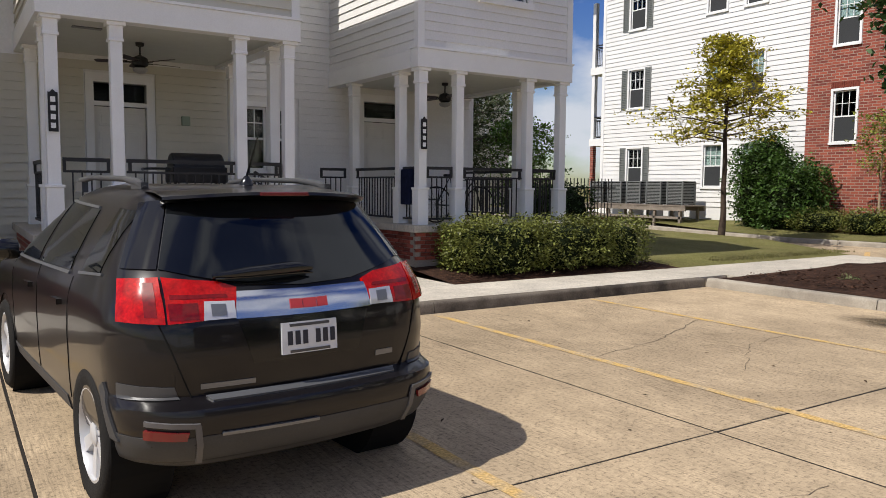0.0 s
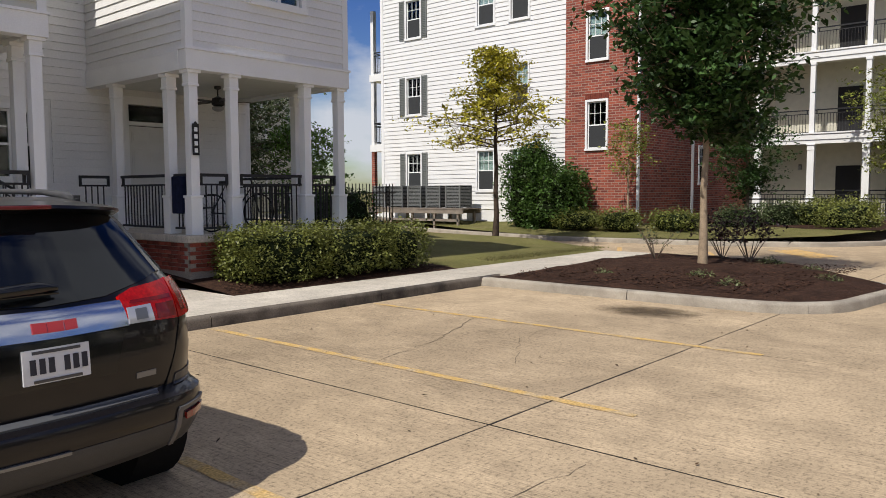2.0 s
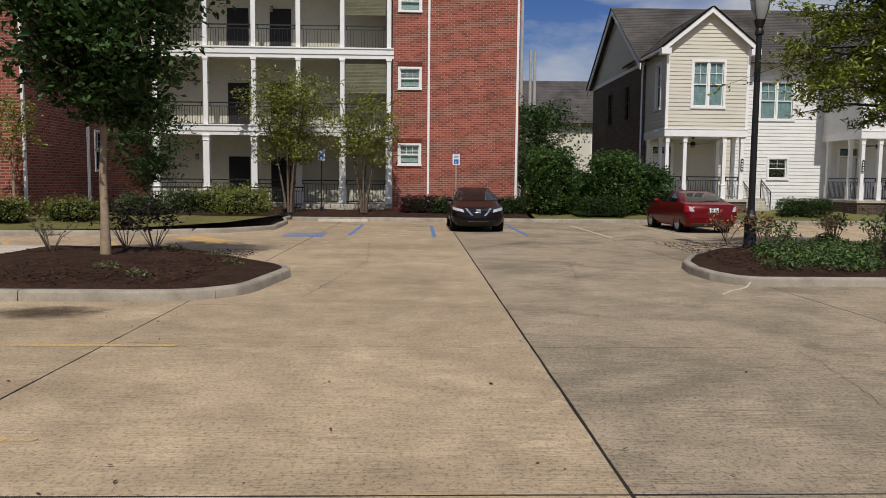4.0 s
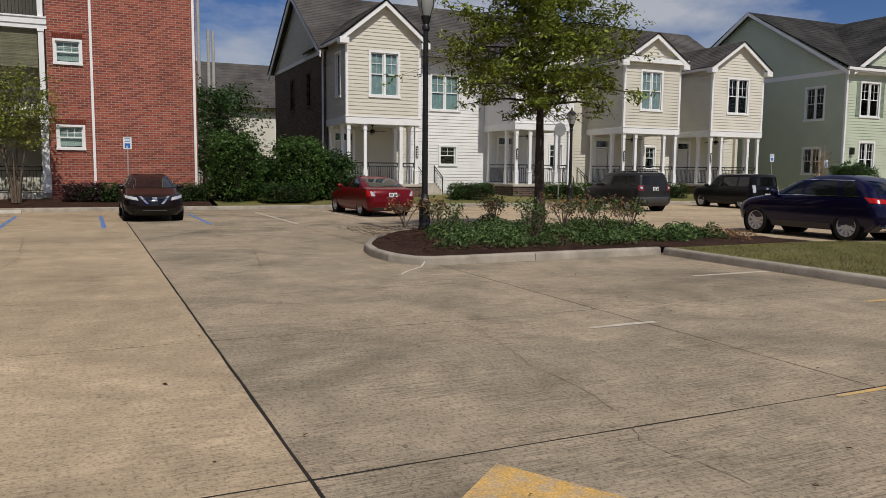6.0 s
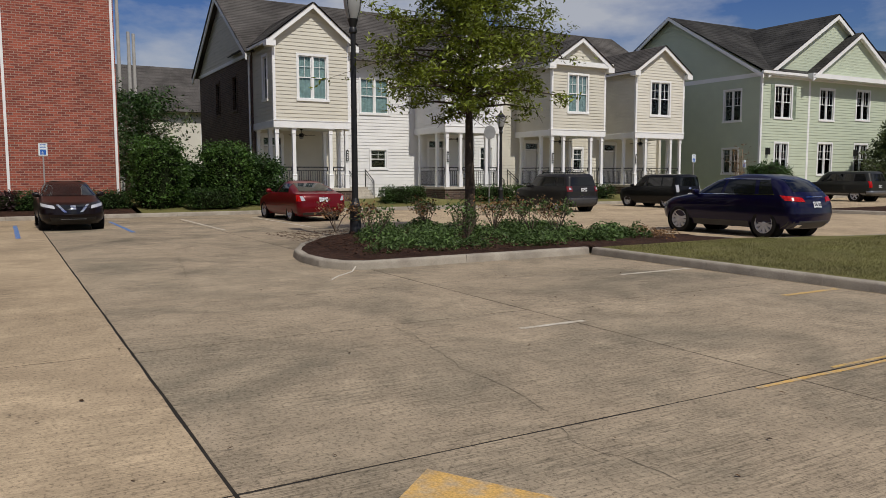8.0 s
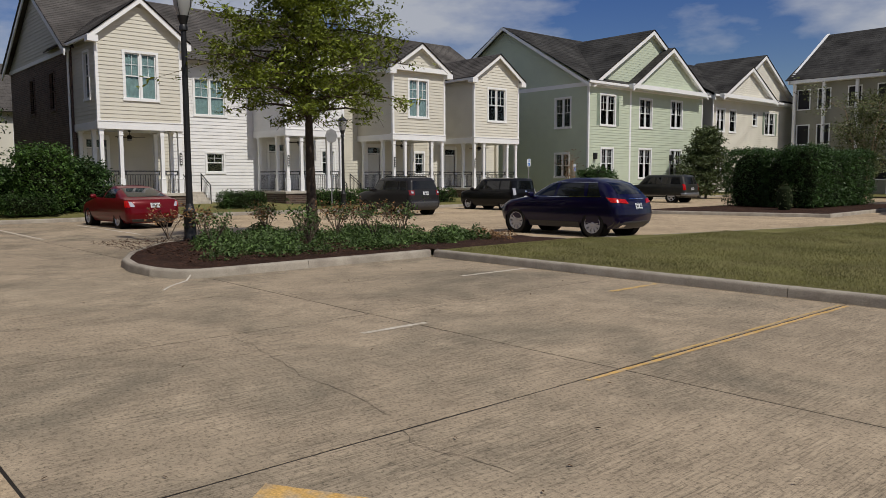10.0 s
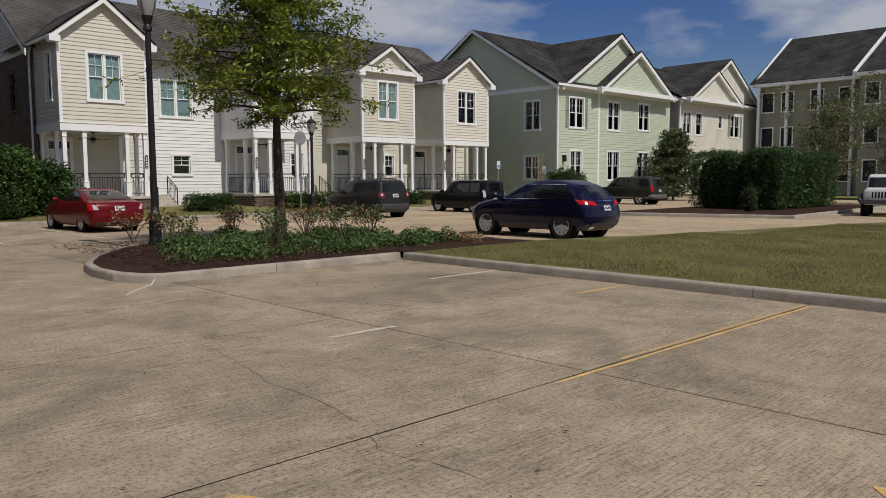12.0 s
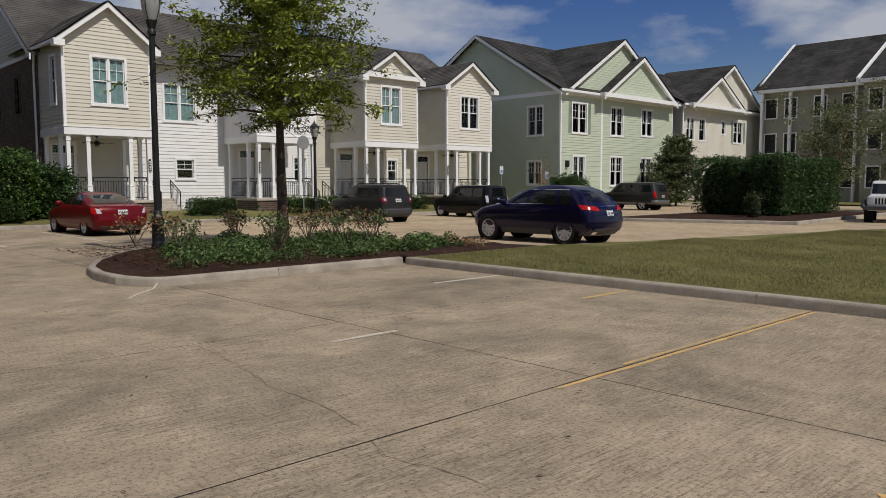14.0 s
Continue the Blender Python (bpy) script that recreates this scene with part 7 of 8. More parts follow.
c6 = vehicle("suv", "dark grey older sport utility vehicle with a silver bumper", "car", pose(28.6, -44.2, 0, 0, 0, -90), h6, TAUPE, (-1.35, 1.5), 0.37, 0.9,
             side_glass([(-2.0, -1.2, -1.85, -1.2), (-1.05, -0.15, -1.05, -0.2), (-0.05, 0.85, -0.1, 0.3)], 1.2, 1.62) + [
    ("rear_window", M_CARGLASS, [("r", -0.66, 1.2), ("r", 0.66, 1.2)], [("r", -0.56, 1.62), ("r", 0.56, 1.62)], False),
    ("tail_light", M_REDLENS, [("r", 0.74, 0.82), ("r", 0.92, 0.82)], [("r", 0.74, 1.2), ("r", 0.92, 1.2)], True, 0.014, "tall red tail light"),
    ("lower_bumper", M_SATIN, [("r", -1.1, 0.46), ("r", 1.1, 0.46)], [("r", -1.1, 0.64), ("r", 1.1, 0.64)], False, 0.03, "silver bumper"),
    ("side_cladding", M_SATIN, [("s", -2.0, 0.42), ("s", 1.9, 0.42)], [("s", -2.0, 0.5), ("s", 1.9, 0.5)], True, 0.01),
    ("windscreen", M_CARGLASS, [("f", -0.7, 1.2), ("f", 0.7, 1.2)], [("f", -0.55, 1.64), ("f", 0.55, 1.64)], False)], 5)
plate_at(c6, h6, 0.0, 0.9, 0.31, 0.155, 0.014)
JW = paint("white_paint", (0.62, 0.62, 0.6), 0.0)
h7 = Hull([(0.5, 0.72, -2.0, 1.75), (0.56, 0.74, -2.05, 1.85), (0.85, 0.75, -2.05, 1.88), (1.12, 0.74, -2.05, 1.86), (1.16, 0.72, -2.05, 0.75), (1.2, 0.72, -2.05, 0.55), (1.72, 0.66, -2.0, 0.35), (1.82, 0.6, -1.9, 0.2)], 0.1, 0.12, 0.02, 0.05)
c7 = vehicle("jeep", "white open-fender off-road vehicle with a slotted grille", "car", pose(11.4, -38.0, 0, 0, 0, 14), h7, JW, (-1.2, 1.25), 0.4, 0.82,
             side_glass([(-1.9, -1.0, -1.9, -1.0), (-0.85, 0.4, -0.85, 0.3)], 1.24, 1.68) + [
    ("windscreen", M_CARGLASS, [("f", -0.62, 1.24), ("f", 0.62, 1.24)], [("f", -0.58, 1.68), ("f", 0.58, 1.68)], False),
    ("headlight", M_CLEARLENS, [("f", 0.46, 0.86), ("f", 0.66, 0.86)], [("f", 0.46, 1.06), ("f", 0.66, 1.06)], True, 0.02)] +
             [("grille_slot", M_TRIMBLACK, [("f", x - 0.03, 0.8), ("f", x + 0.03, 0.8)], [("f", x - 0.03, 1.06), ("f", x + 0.03, 1.06)], False, 0.01) for x in (-0.36, -0.24, -0.12, 0.0, 0.12, 0.24, 0.36)], 5)
for s in (1, -1):
    for y in (-1.2, 1.25):
        part("fender", MB().tube([(s * 0.84, y - 0.55, 0.62), (s * 0.84, y - 0.4, 0.9), (s * 0.84, y + 0.4, 0.9), (s * 0.84, y + 0.55, 0.66)], 0.09, 8), M_PLASTIC, c7, smooth=50)
part("bumper", MB().box(-0.85, 0.85, 1.85, 2.05, 0.55, 0.72), M_PLASTIC, c7, bevel=0.02)


# ---- plants ----
def leaf_mesh(name, pts, size, material, rng, aspect=0.5, spread=0.35, flat=0.0, lift=0.5):
    """A mesh of many small leaves, each a folded rhombus, at the given points."""
    n = len(pts)
    nn = rng.normal(size=(n, 3))
    nn[:, 2] = np.abs(nn[:, 2]) + lift + 4.0 * flat
    nn /= np.linalg.norm(nn, axis=1, keepdims=True)
    d = np.cross(nn, rng.normal(size=(n, 3)))
    d /= np.linalg.norm(d, axis=1, keepdims=True) + 1e-9
    u = np.cross(d, nn)
    L = size * (1 + spread * rng.uniform(-1, 1, (n, 1)))
    W = L * aspect
    v = np.empty((n, 4, 3))
    v[:, 0] = pts - d * L * 0.5
    v[:, 1] = pts + u * W * 0.5 + nn * W * 0.12
    v[:, 2] = pts + d * L * 0.5
    v[:, 3] = pts - u * W * 0.5 + nn * W * 0.12
    me = bpy.data.meshes.new(name)
    me.vertices.add(4 * n)
    me.vertices.foreach_set("co", v.astype(np.float32).ravel())
    me.loops.add(4 * n)
    me.loops.foreach_set("vertex_index", np.arange(4 * n, dtype=np.int32))
    me.polygons.add(n)
    me.polygons.foreach_set("loop_start", np.arange(0, 4 * n, 4, dtype=np.int32))
    me.polygons.foreach_set("loop_total", np.full(n, 4, dtype=np.int32))
    me.materials.append(material)
    me.update()
    me.validate()
    return me


def tree(label, x, y, z, height, clear, radius, trunk_r, leaf, bark, leaves=9000, size=0.11, limbs=16, profile="round", sigma=0.22, stems=1, seed=1, aspect=0.5, droop=0.0, skirt=0.25, category="tree", lean=0.0):
    """A tapered trunk with limbs and twigs, and a crown of small leaves about the twigs."""
    rng = np.random.default_rng(seed)
    th = thing("tree", label, category, pose(x, y, z))
    wood, tips = MB(), []
    for s in range(stems):
        a0 = 2 * math.pi * s / max(stems, 1) + rng.uniform(0, 1)
        spread = 0 if stems == 1 else rng.uniform(0.5, 1.0) * radius * 0.45
        top = Vector((math.cos(a0) * spread + lean * height, math.sin(a0) * spread, height * (0.93 if stems == 1 else rng.uniform(0.75, 0.95))))
        base = Vector((math.cos(a0), math.sin(a0), 0)) * (0 if stems == 1 else 0.12)
        path = []
        for i in range(9):
            t = i / 8
            p = base.lerp(top, t) + Vector((rng.normal(), rng.normal(), 0)) * 0.03 * height * 0.12 * (1 if 0 < i < 8 else 0)
            if stems > 1:
                p.x, p.y = base.x + (top.x - base.x) * t ** 1.3, base.y + (top.y - base.y) * t ** 1.3
            path.append(p)
        rad = [trunk_r * (1.25 if i == 0 else 1.0) * (1 - 0.86 * (i / 8) ** 0.9) + 0.006 for i in range(9)]
        wood.tube(path, rad, 9)
        k = max(4, limbs // stems)
        for j in range(k):
            f = (clear + (0.97 - clear) * (j + rng.uniform(0, 0.8)) / k)
            i = min(int(f * 8), 7)
            p0 = path[i].lerp(path[i + 1], f * 8 - i)
            g = (f - clear) / (1 - clear)
            env = {"tiered": (1 - 0.97 * g) * (0.8 + 0.2 * math.sin(9 * g)) + 0.06, "round": math.sin(math.pi * min(max(0.12 + 0.8 * g, 0), 1)) ** 0.7, "cone": (1 - g) ** 0.75 + 0.06, "spread": (1 - 0.45 * g) * (0.75 + 0.25 * math.sin(5 * g)), "vase": 0.45 + 0.55 * g, "layered": (0.62 + 1.6 * g if g < 0.24 else 1.0 - 0.95 * (g - 0.24)) * (0.84 + 0.16 * math.sin(24 * g)) + 0.04}[profile]
            r = radius * env * rng.uniform(0.72, 1.08) * (1 if stems == 1 else 0.7)
            a = a0 + j * 2.4 + rng.uniform(-0.4, 0.4)
            rise = r * (0.18 if profile in ("cone", "tiered", "layered") else 0.55) * rng.uniform(0.5, 1.2) - droop * r
            end = p0 + Vector((math.cos(a) * r, math.sin(a) * r, rise))
            mid = p0.lerp(end, 0.5) + Vector((rng.normal() * 0.06 * r, rng.normal() * 0.06 * r, 0.06 * r))
            b = rad[i] * 0.42
            wood.tube([p0, mid, end], [b, b * 0.6, 0.006], 6)
            for m in range(5):
                q0 = (p0.lerp(mid, 0.5 + m * 0.2) if m < 2 else mid.lerp(end, (m - 2) / 3))
                q1 = q0 + Vector((rng.normal(), rng.normal(), rng.normal() * 0.6 + 0.25 - droop)) * r * 0.3
                wood.tube([q0, q1], [b * 0.3 + 0.003, 0.004], 4, caps=False)
                tips += [(q0, q1)]
            tips.append((mid, end))
    part("trunk", wood, bark, th, smooth=60)
    sprays = leaves // 6
    idx = rng.integers(0, len(tips), sprays)
    A = np.array([t[0] for t in tips])[idx]
    B = np.array([t[1] for t in tips])[idx]
    t = rng.uniform(0.15, 1.1, (sprays, 1))
    P = A + (B - A) * t + rng.normal(size=(sprays, 3)) * sigma * np.array([1, 1, 0.75])
    P = np.repeat(P, 6, axis=0) + rng.normal(size=(sprays * 6, 3)) * size * np.array([0.8, 0.8, 0.35])
    P = P[P[:, 2] > height * clear * (1 - skirt)]
    ob = new("crown", leaf_mesh("crown", P, size, LEAF[leaf], rng, aspect))
    ob.parent = th
    return th


def shrub(name, label, category, boxes, leaf, leaves, size, seed=1, round_=0.35, jag=0.06, aspect=0.55, group=""):
    """A leafy mass over soft boxes (cx, cy, z0, rx, ry, height): leaves near its surface, twigs inside, round a shell
    coloured as the inner shade.
    """
    rng = np.random.default_rng(seed)
    th = thing(name, label, category, None, group)
    vol = [rx * ry + (rx + ry) * h for _, _, _, rx, ry, h in boxes]
    pts, tw = [], MB()
    for (cx, cy, z0, rx, ry, h), v in zip(boxes, vol):
        k = int(leaves * v / sum(vol))
        q = rng.uniform(-1, 1, (k, 3))
        big = np.abs(q).max(axis=1, keepdims=True)
        sph = np.linalg.norm(q, axis=1, keepdims=True)
        q = q / (big * (1 - round_) + sph * round_) * rng.uniform(0.8, 1.0, (k, 1)) ** 0.6
        ph = np.array([[noise.noise((a * 2.1 + cx, b * 2.1 + cy, c * 2.1)) for a, b, c in (q * np.array([rx, ry, h]))[::1]]]).T if k < 30000 else 0
        q = q * (1 + jag * 2.2 * ph)
        p = np.empty((k, 3))
        p[:, 0], p[:, 1], p[:, 2] = cx + q[:, 0] * rx, cy + q[:, 1] * ry, z0 + (q[:, 2] * 0.5 + 0.5) * h
        p = p[rng.integers(0, k, k // 5)] if k > 20 else p
        p += rng.normal(size=p.shape) * jag * 0.6
        p = np.repeat(p, 5, axis=0) + rng.normal(size=(len(p) * 5, 3)) * size * 0.65
        pts.append(p[p[:, 2] > z0 - 0.02])
        for _ in range(max(6, int(rx * ry * 14))):
            a, b = rng.uniform(-0.75, 0.75), rng.uniform(-0.75, 0.75)
            tw.tube([(cx + a * rx * 0.7, cy + b * ry * 0.7, z0 - 0.08), (cx + a * rx, cy + b * ry, z0 + h * rng.uniform(0.5, 0.9))], [0.014, 0.005], 4, caps=False)
    part("woody_growth", tw, M_BARK_DARK, th)
    ob = new("foliage", leaf_mesh("foliage", np.concatenate(pts), size, LEAF[leaf], rng, aspect))
    ob.parent = th
    # near-black shell behind the leaves: the shade in their gaps, as colour
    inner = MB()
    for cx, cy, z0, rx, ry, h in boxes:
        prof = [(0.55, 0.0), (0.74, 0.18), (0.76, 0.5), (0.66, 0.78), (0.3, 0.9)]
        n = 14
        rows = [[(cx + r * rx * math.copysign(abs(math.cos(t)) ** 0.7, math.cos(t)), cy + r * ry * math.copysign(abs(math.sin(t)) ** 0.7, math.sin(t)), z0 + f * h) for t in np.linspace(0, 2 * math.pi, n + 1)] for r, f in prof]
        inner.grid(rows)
    part("inner_growth", inner, M_LEAFSHADE, th)
    return th


# shade deep inside the foliage, put into the shell's colour
M_LEAFSHADE = mat("inner_leaf_shade", (0.012, 0.018, 0.006), 0.95, vary=0.3, scale=9, grain=0.5, bump=1.0, bump_scale=30)
# trees
tree("young oak with yellowing leaves in the lawn", 18.64, 14.38, 0.2, 6.4, 0.47, 2.85, 0.09, "gold", M_BARK_DARK, 8000, 0.12, 38, "tiered", 0.12, seed=4, droop=0.12, skirt=0.06)
tree("broad dark green street tree with a pale trunk on the island", 14.36, 6.06, 0.2, 6.6, 0.40, 1.9, 0.08, "deep", M_BARK_PALE, 22000, 0.15, 42, "round", 0.18, seed=7, droop=0.12, skirt=0.2)
tree("bright green oak on the planted island", 17.97, -10.87, 0.2, 7.8, 0.42, 3.45, 0.15, "oak", M_BARK_DARK, 30000, 0.135, 58, "layered", 0.1, seed=11, droop=0.16, skirt=0.1, aspect=0.36)
tree("multi-stemmed crape myrtle by the breezeway", 33.2, 5.9, 0.3, 6.4, 0.42, 2.6, 0.05, "myrtle", M_BARK, 9500, 0.13, 36, "vase", 0.26, stems=6, seed=3)
tree("thin multi-stemmed crape myrtle with turning leaves", 33.4, 2.7, 0.3, 5.2, 0.5, 2.5, 0.04, "myrtle", M_BARK, 6000, 0.12, 32, "vase", 0.25, stems=6, seed=5)
tree("slender young tree by the brick bay", 24.3, 12.85, 0.35, 3.9, 0.5, 0.85, 0.045, "myrtle", M_BARK_PALE, 1500, 0.11, 12, "round", 0.16, seed=6)
tree("small dense evergreen tree by the breezeway", 29.0, 10.4, 0.4, 4.2, 0.25, 1.5, 0.07, "deep", M_BARK, 7000, 0.13, 18, "round", 0.2, seed=8)
tree("grey-green live oak behind the porch", 13.6, 22.5, 0.3, 6.0, 0.15, 3.0, 0.16, "olive", M_BARK, 16000, 0.13, 26, "round", 0.3, seed=9)
tree("grey-green live oak behind the porch", 17.2, 26.5, 0.3, 6.6, 0.15, 3.2, 0.16, "olive", M_BARK, 16000, 0.13, 26, "round", 0.3, seed=10)
tree("bright green shrubby tree behind the porch rail", 15.6, 19.8, 0.3, 3.6, 0.1, 1.6, 0.06, "fresh", M_BARK, 8000, 0.11, 18, "round", 0.22, seed=12)
tree("grey-green live oak behind the porch", 9.5, 27.5, 0.3, 6.4, 0.15, 3.0, 0.16, "olive", M_BARK, 12000, 0.13, 24, "round", 0.3, seed=13)
tree("dark tree behind the shrubs beside the house", 42.0, -6.2, 0.3, 5.6, 0.2, 2.2, 0.1, "deep", M_BARK, 7000, 0.16, 20, "round", 0.28, seed=14)
tree("leafy garden tree before the ivory house", 30.6, -53.5, -0.02, 5.6, 0.06, 2.7, 0.08, "olive", M_BARK, 16000, 0.22, 28, "cone", 0.26, seed=15)
tree("thin grey-leaved tree near the far house", 20.0, -55.0, 0.0, 8.2, 0.25, 4.2, 0.1, "grey", M_BARK_PALE, 11000, 0.17, 26, "vase", 0.4, stems=4, seed=16)
tree("thin grey-leaved tree near the far house", 14.5, -52.0, 0.0, 7.2, 0.25, 3.6, 0.08, "grey", M_BARK_PALE, 9000, 0.16, 24, "vase", 0.36, stems=5, seed=17)
tree("bare russet sapling beside the pale green house", 32.2, -39.3, 0.3, 3.3, 0.2, 1.0, 0.03, "russet", M_BARK_PALE, 900, 0.08, 20, "vase", 0.2, stems=5, seed=18)
for i, (x, y, h) in enumerate(((56, 30, 9), (52, 44, 8), (50, -6.5, 5.5))):
    tree("distant green tree behind the buildings", x, y, 0.0 if x > 51 else 0.35, h, 0.2, 3.6, 0.2, "olive", M_BARK, 6000, 0.24, 22, "round", 0.45, seed=20 + i)
# clipped and loose shrubs
shrub("hedge", "sunlit hedge with small yellow-green leaves before the porch", "hedge", [(7.75, 10.75, 0.25, 0.95, 0.6, 0.86), (9.2, 10.72, 0.25, 0.95, 0.62, 0.84), (10.4, 10.75, 0.25, 0.75, 0.6, 0.82), (7.4, 10.9, 0.25, 0.55, 0.5, 0.8)], "hedge", 26000, 0.055, 2, 0.3, 0.1)
shrub("bush", "dark clipped boxwood beside the iron fence", "bush", [(13.2, 15.2, 0.3, 0.7, 0.8, 1.45), (12.0, 14.9, 0.3, 0.7, 0.6, 1.3)], "box", 9000, 0.06, 3)
shrub("bush", "tall feathery evergreen shrub beside the condensers", "bush", [(24.5, 17.1, 0.3, 0.9, 0.95, 2.9), (24.4, 15.9, 0.3, 0.9, 1.1, 2.3), (24.5, 16.9, 2.4, 0.45, 0.45, 1.1)], "fern", 22000, 0.12, 4, 0.75, 0.22)
for cx, cy, rx, ry, h in ((23.9, 14.6, 0.5, 0.9, 0.6), (24.0, 13.0, 0.5, 0.8, 0.65), (24.6, 11.2, 0.6, 0.9, 0.62), (26.2, 9.6, 0.7, 0.8, 0.75), (28.2, 8.9, 0.9, 0.8, 0.9)):
    shrub("bush", "low rounded green shrub in the mulch bed", "bush", [(cx, cy, 0.35, rx, ry, h)], "hedge" if cx < 25 else "olive", 3200, 0.075, int(cx * 7 + cy), 0.7, 0.14, group="foundation shrubs")
shrub("bush", "wide loose mound of yellow-green shrubs by the kerb", "bush", [(27.8, 6.6, 0.35, 1.5, 0.75, 0.95), (29.8, 6.8, 0.35, 1.1, 0.7, 0.8), (30.9, 7.6, 0.35, 1.0, 0.9, 0.85), (29.0, 8.0, 0.35, 1.2, 0.8, 0.9)], "hedge", 15000, 0.085, 31, 0.6, 0.2)
for k in range(4):
    shrub("hedge", "low clipped dark hedge at the foot of the brick wall", "hedge", [(34.0, 0.4 - k * 1.35, 0.25, 0.5, 0.72, 0.72)], "box" if k else "purple", 3000, 0.08, 40 + k, 0.3, 0.08, group="brick wall hedge")
for cx, cy, rx, h, sd in ((34.0, -5.5, 1.1, 2.9, 51), (35.6, -6.9, 0.75, 2.0, 52), (33.9, -8.3, 1.15, 2.75, 53), (34.2, -9.9, 0.95, 2.2, 54)):
    shrub("bush", "large dense dark green shrub between the buildings", "bush", [(cx, cy, 0.25, rx, rx, h)], "fern" if sd % 2 else "deep", 9000, 0.12, sd, 0.7, 0.16, group="large shrubs")
for k, (y0, y1) in enumerate(((-15.5, -17.8), (-20.4, -23.6), (-23.6, -25.6), (-26.6, -30.2), (-6.4, -8.6))):
    shrub("hedge", "low clipped green hedge before a porch", "hedge", [(33.5 if k < 4 else 33.0, (y0 + y1) / 2, 0.3, 0.5, abs(y1 - y0) / 2, 0.75)], "box" if k != 1 else "fern", 4200, 0.08, 60 + k, 0.25, 0.06, group="porch hedges")
shrub("bush", "rounded dark bush beside the pale green house", "bush", [(31.2, -40.8, 0.3, 1.2, 1.2, 2.0)], "deep", 6000, 0.12, 71, 0.8, 0.1)
shrub("hedge", "tall clipped dark green hedge with a stepped square-cut top", "hedge", [(19.0, -37.5, 0.2, 1.15, 1.0, 2.85), (17.3, -37.4, 0.2, 0.9, 0.9, 2.65), (16.2, -37.3, 0.2, 0.85, 0.95, 2.95), (16.3, -39.7, 0.2, 0.9, 1.5, 2.7), (16.3, -42.6, 0.2, 0.9, 1.5, 2.8)], "deep", 60000, 0.10, 72, 0.12, 0.045)
shrub("bush", "bare pale twiggy shrub at the foot of the hedge", "bush", [(15.9, -34.4, 0.15, 0.4, 0.4, 1.2)], "grey", 500, 0.06, 73, 0.8, 0.2)


def low_cover(name, label, spots, leaf, leaves, size, seed):
    rng = np.random.default_rng(seed)
    pts = []
    for x, y, z, r, h in spots:
        k = int(leaves * r * r / sum(s[3] ** 2 for s in spots))
        a, q = rng.uniform(0, 2 * math.pi, k), np.sqrt(rng.uniform(0, 1, k))
        p = np.stack([x + np.cos(a) * q * r, y + np.sin(a) * q * r, z + h * (1 - q ** 2) * rng.uniform(0.35, 1.0, k)], 1)
        pts.append(p + rng.normal(size=(k, 3)) * 0.02)
    me = leaf_mesh(name, np.concatenate(pts), size, LEAF[leaf], rng, 0.4)
    return tagged(new(name, me), label, "groundcover", kind="stuff")


rj = random.Random(5)
spots = []
for _ in range(64):
    x, y = rj.uniform(13.6, 19.0), rj.uniform(-13.2, -5.9)
    if y < -5.9 - max(0.0, x - 14.5) * 0.6 and not (x > 17.5 and y < -12.2):
        spots.append((x, y, 0.15, rj.uniform(0.35, 0.62), rj.uniform(0.2, 0.42)))
low_cover("groundcover", "spreading juniper groundcover on the mulch", spots, "juniper", 30000, 0.085, 81)
low_cover("groundcover", "sparse russet groundcover at the island's end", [(rj.uniform(13.0, 15.5), rj.uniform(-14.4, -12.4), 0.18, 0.35, 0.16) for _ in range(12)], "russet", 3000, 0.05, 82)
low_cover("weeds", "small pale weeds scattered on the mulch", [(11.9, 4.6, 0.2, 0.22, 0.12), (12.7, 5.4, 0.22, 0.25, 0.12), (13.6, 3.6, 0.18, 0.25, 0.14), (15.6, 5.2, 0.22, 0.3, 0.16), (14.9, 4.2, 0.2, 0.2, 0.1), (12.0, 6.9, 0.2, 0.2, 0.1)], "grey", 1100, 0.05, 83)


def twiggy(label, x, y, z, r, h, leaf, leaves, seed, size=0.06):
    """A sparse shrub of thin branching stems."""
    rng = np.random.default_rng(seed)
    th = thing("bush", label, "bush", pose(x, y, z), group="sparse shrubs")
    wood, tips = MB(), []
    for i in range(9):
        a = rng.uniform(0, 2 * math.pi)
        m = Vector((math.cos(a) * r * 0.4, math.sin(a) * r * 0.4, h * 0.5))
        e = Vector((math.cos(a) * r * rng.uniform(0.6, 1), math.sin(a) * r * rng.uniform(0.6, 1), h * rng.uniform(0.7, 1)))
        wood.tube([(0, 0, 0), m, e], [0.012, 0.008, 0.003], 5)
        for _ in range(5):
            s = m.lerp(e, rng.uniform(0, 1))
            t = s + Vector((rng.normal(), rng.normal(), abs(rng.normal()) * 0.8)) * r * 0.28
            wood.tube([s, t], [0.005, 0.002], 4, caps=False)
            tips.append(t)
    part("woody_growth", wood, M_BARK, th)
    P = np.array(tips)[rng.integers(0, len(tips), leaves)] + rng.normal(size=(leaves, 3)) * 0.06
    ob = new("foliage", leaf_mesh("foliage", P, size, LEAF[leaf], rng, 0.6))
    ob.parent = th


for i in range(13):
    twiggy("sparse knee-high shrub with russet and green leaves", rj.uniform(14.6, 18.6), rj.uniform(-13.0, -6.6), 0.2, rj.uniform(0.35, 0.55), rj.uniform(0.6, 0.95), "russet" if i % 2 else "juniper", 240, 90 + i, 0.075)
twiggy("sparse purple-leaved shrub by the island tree", 15.6, 5.6, 0.2, 0.75, 0.95, "purple", 420, 110, 0.08)
twiggy("sparse purple-leaved shrub by the island tree", 16.0, 6.3, 0.2, 0.6, 0.8, "purple", 300, 111, 0.08)
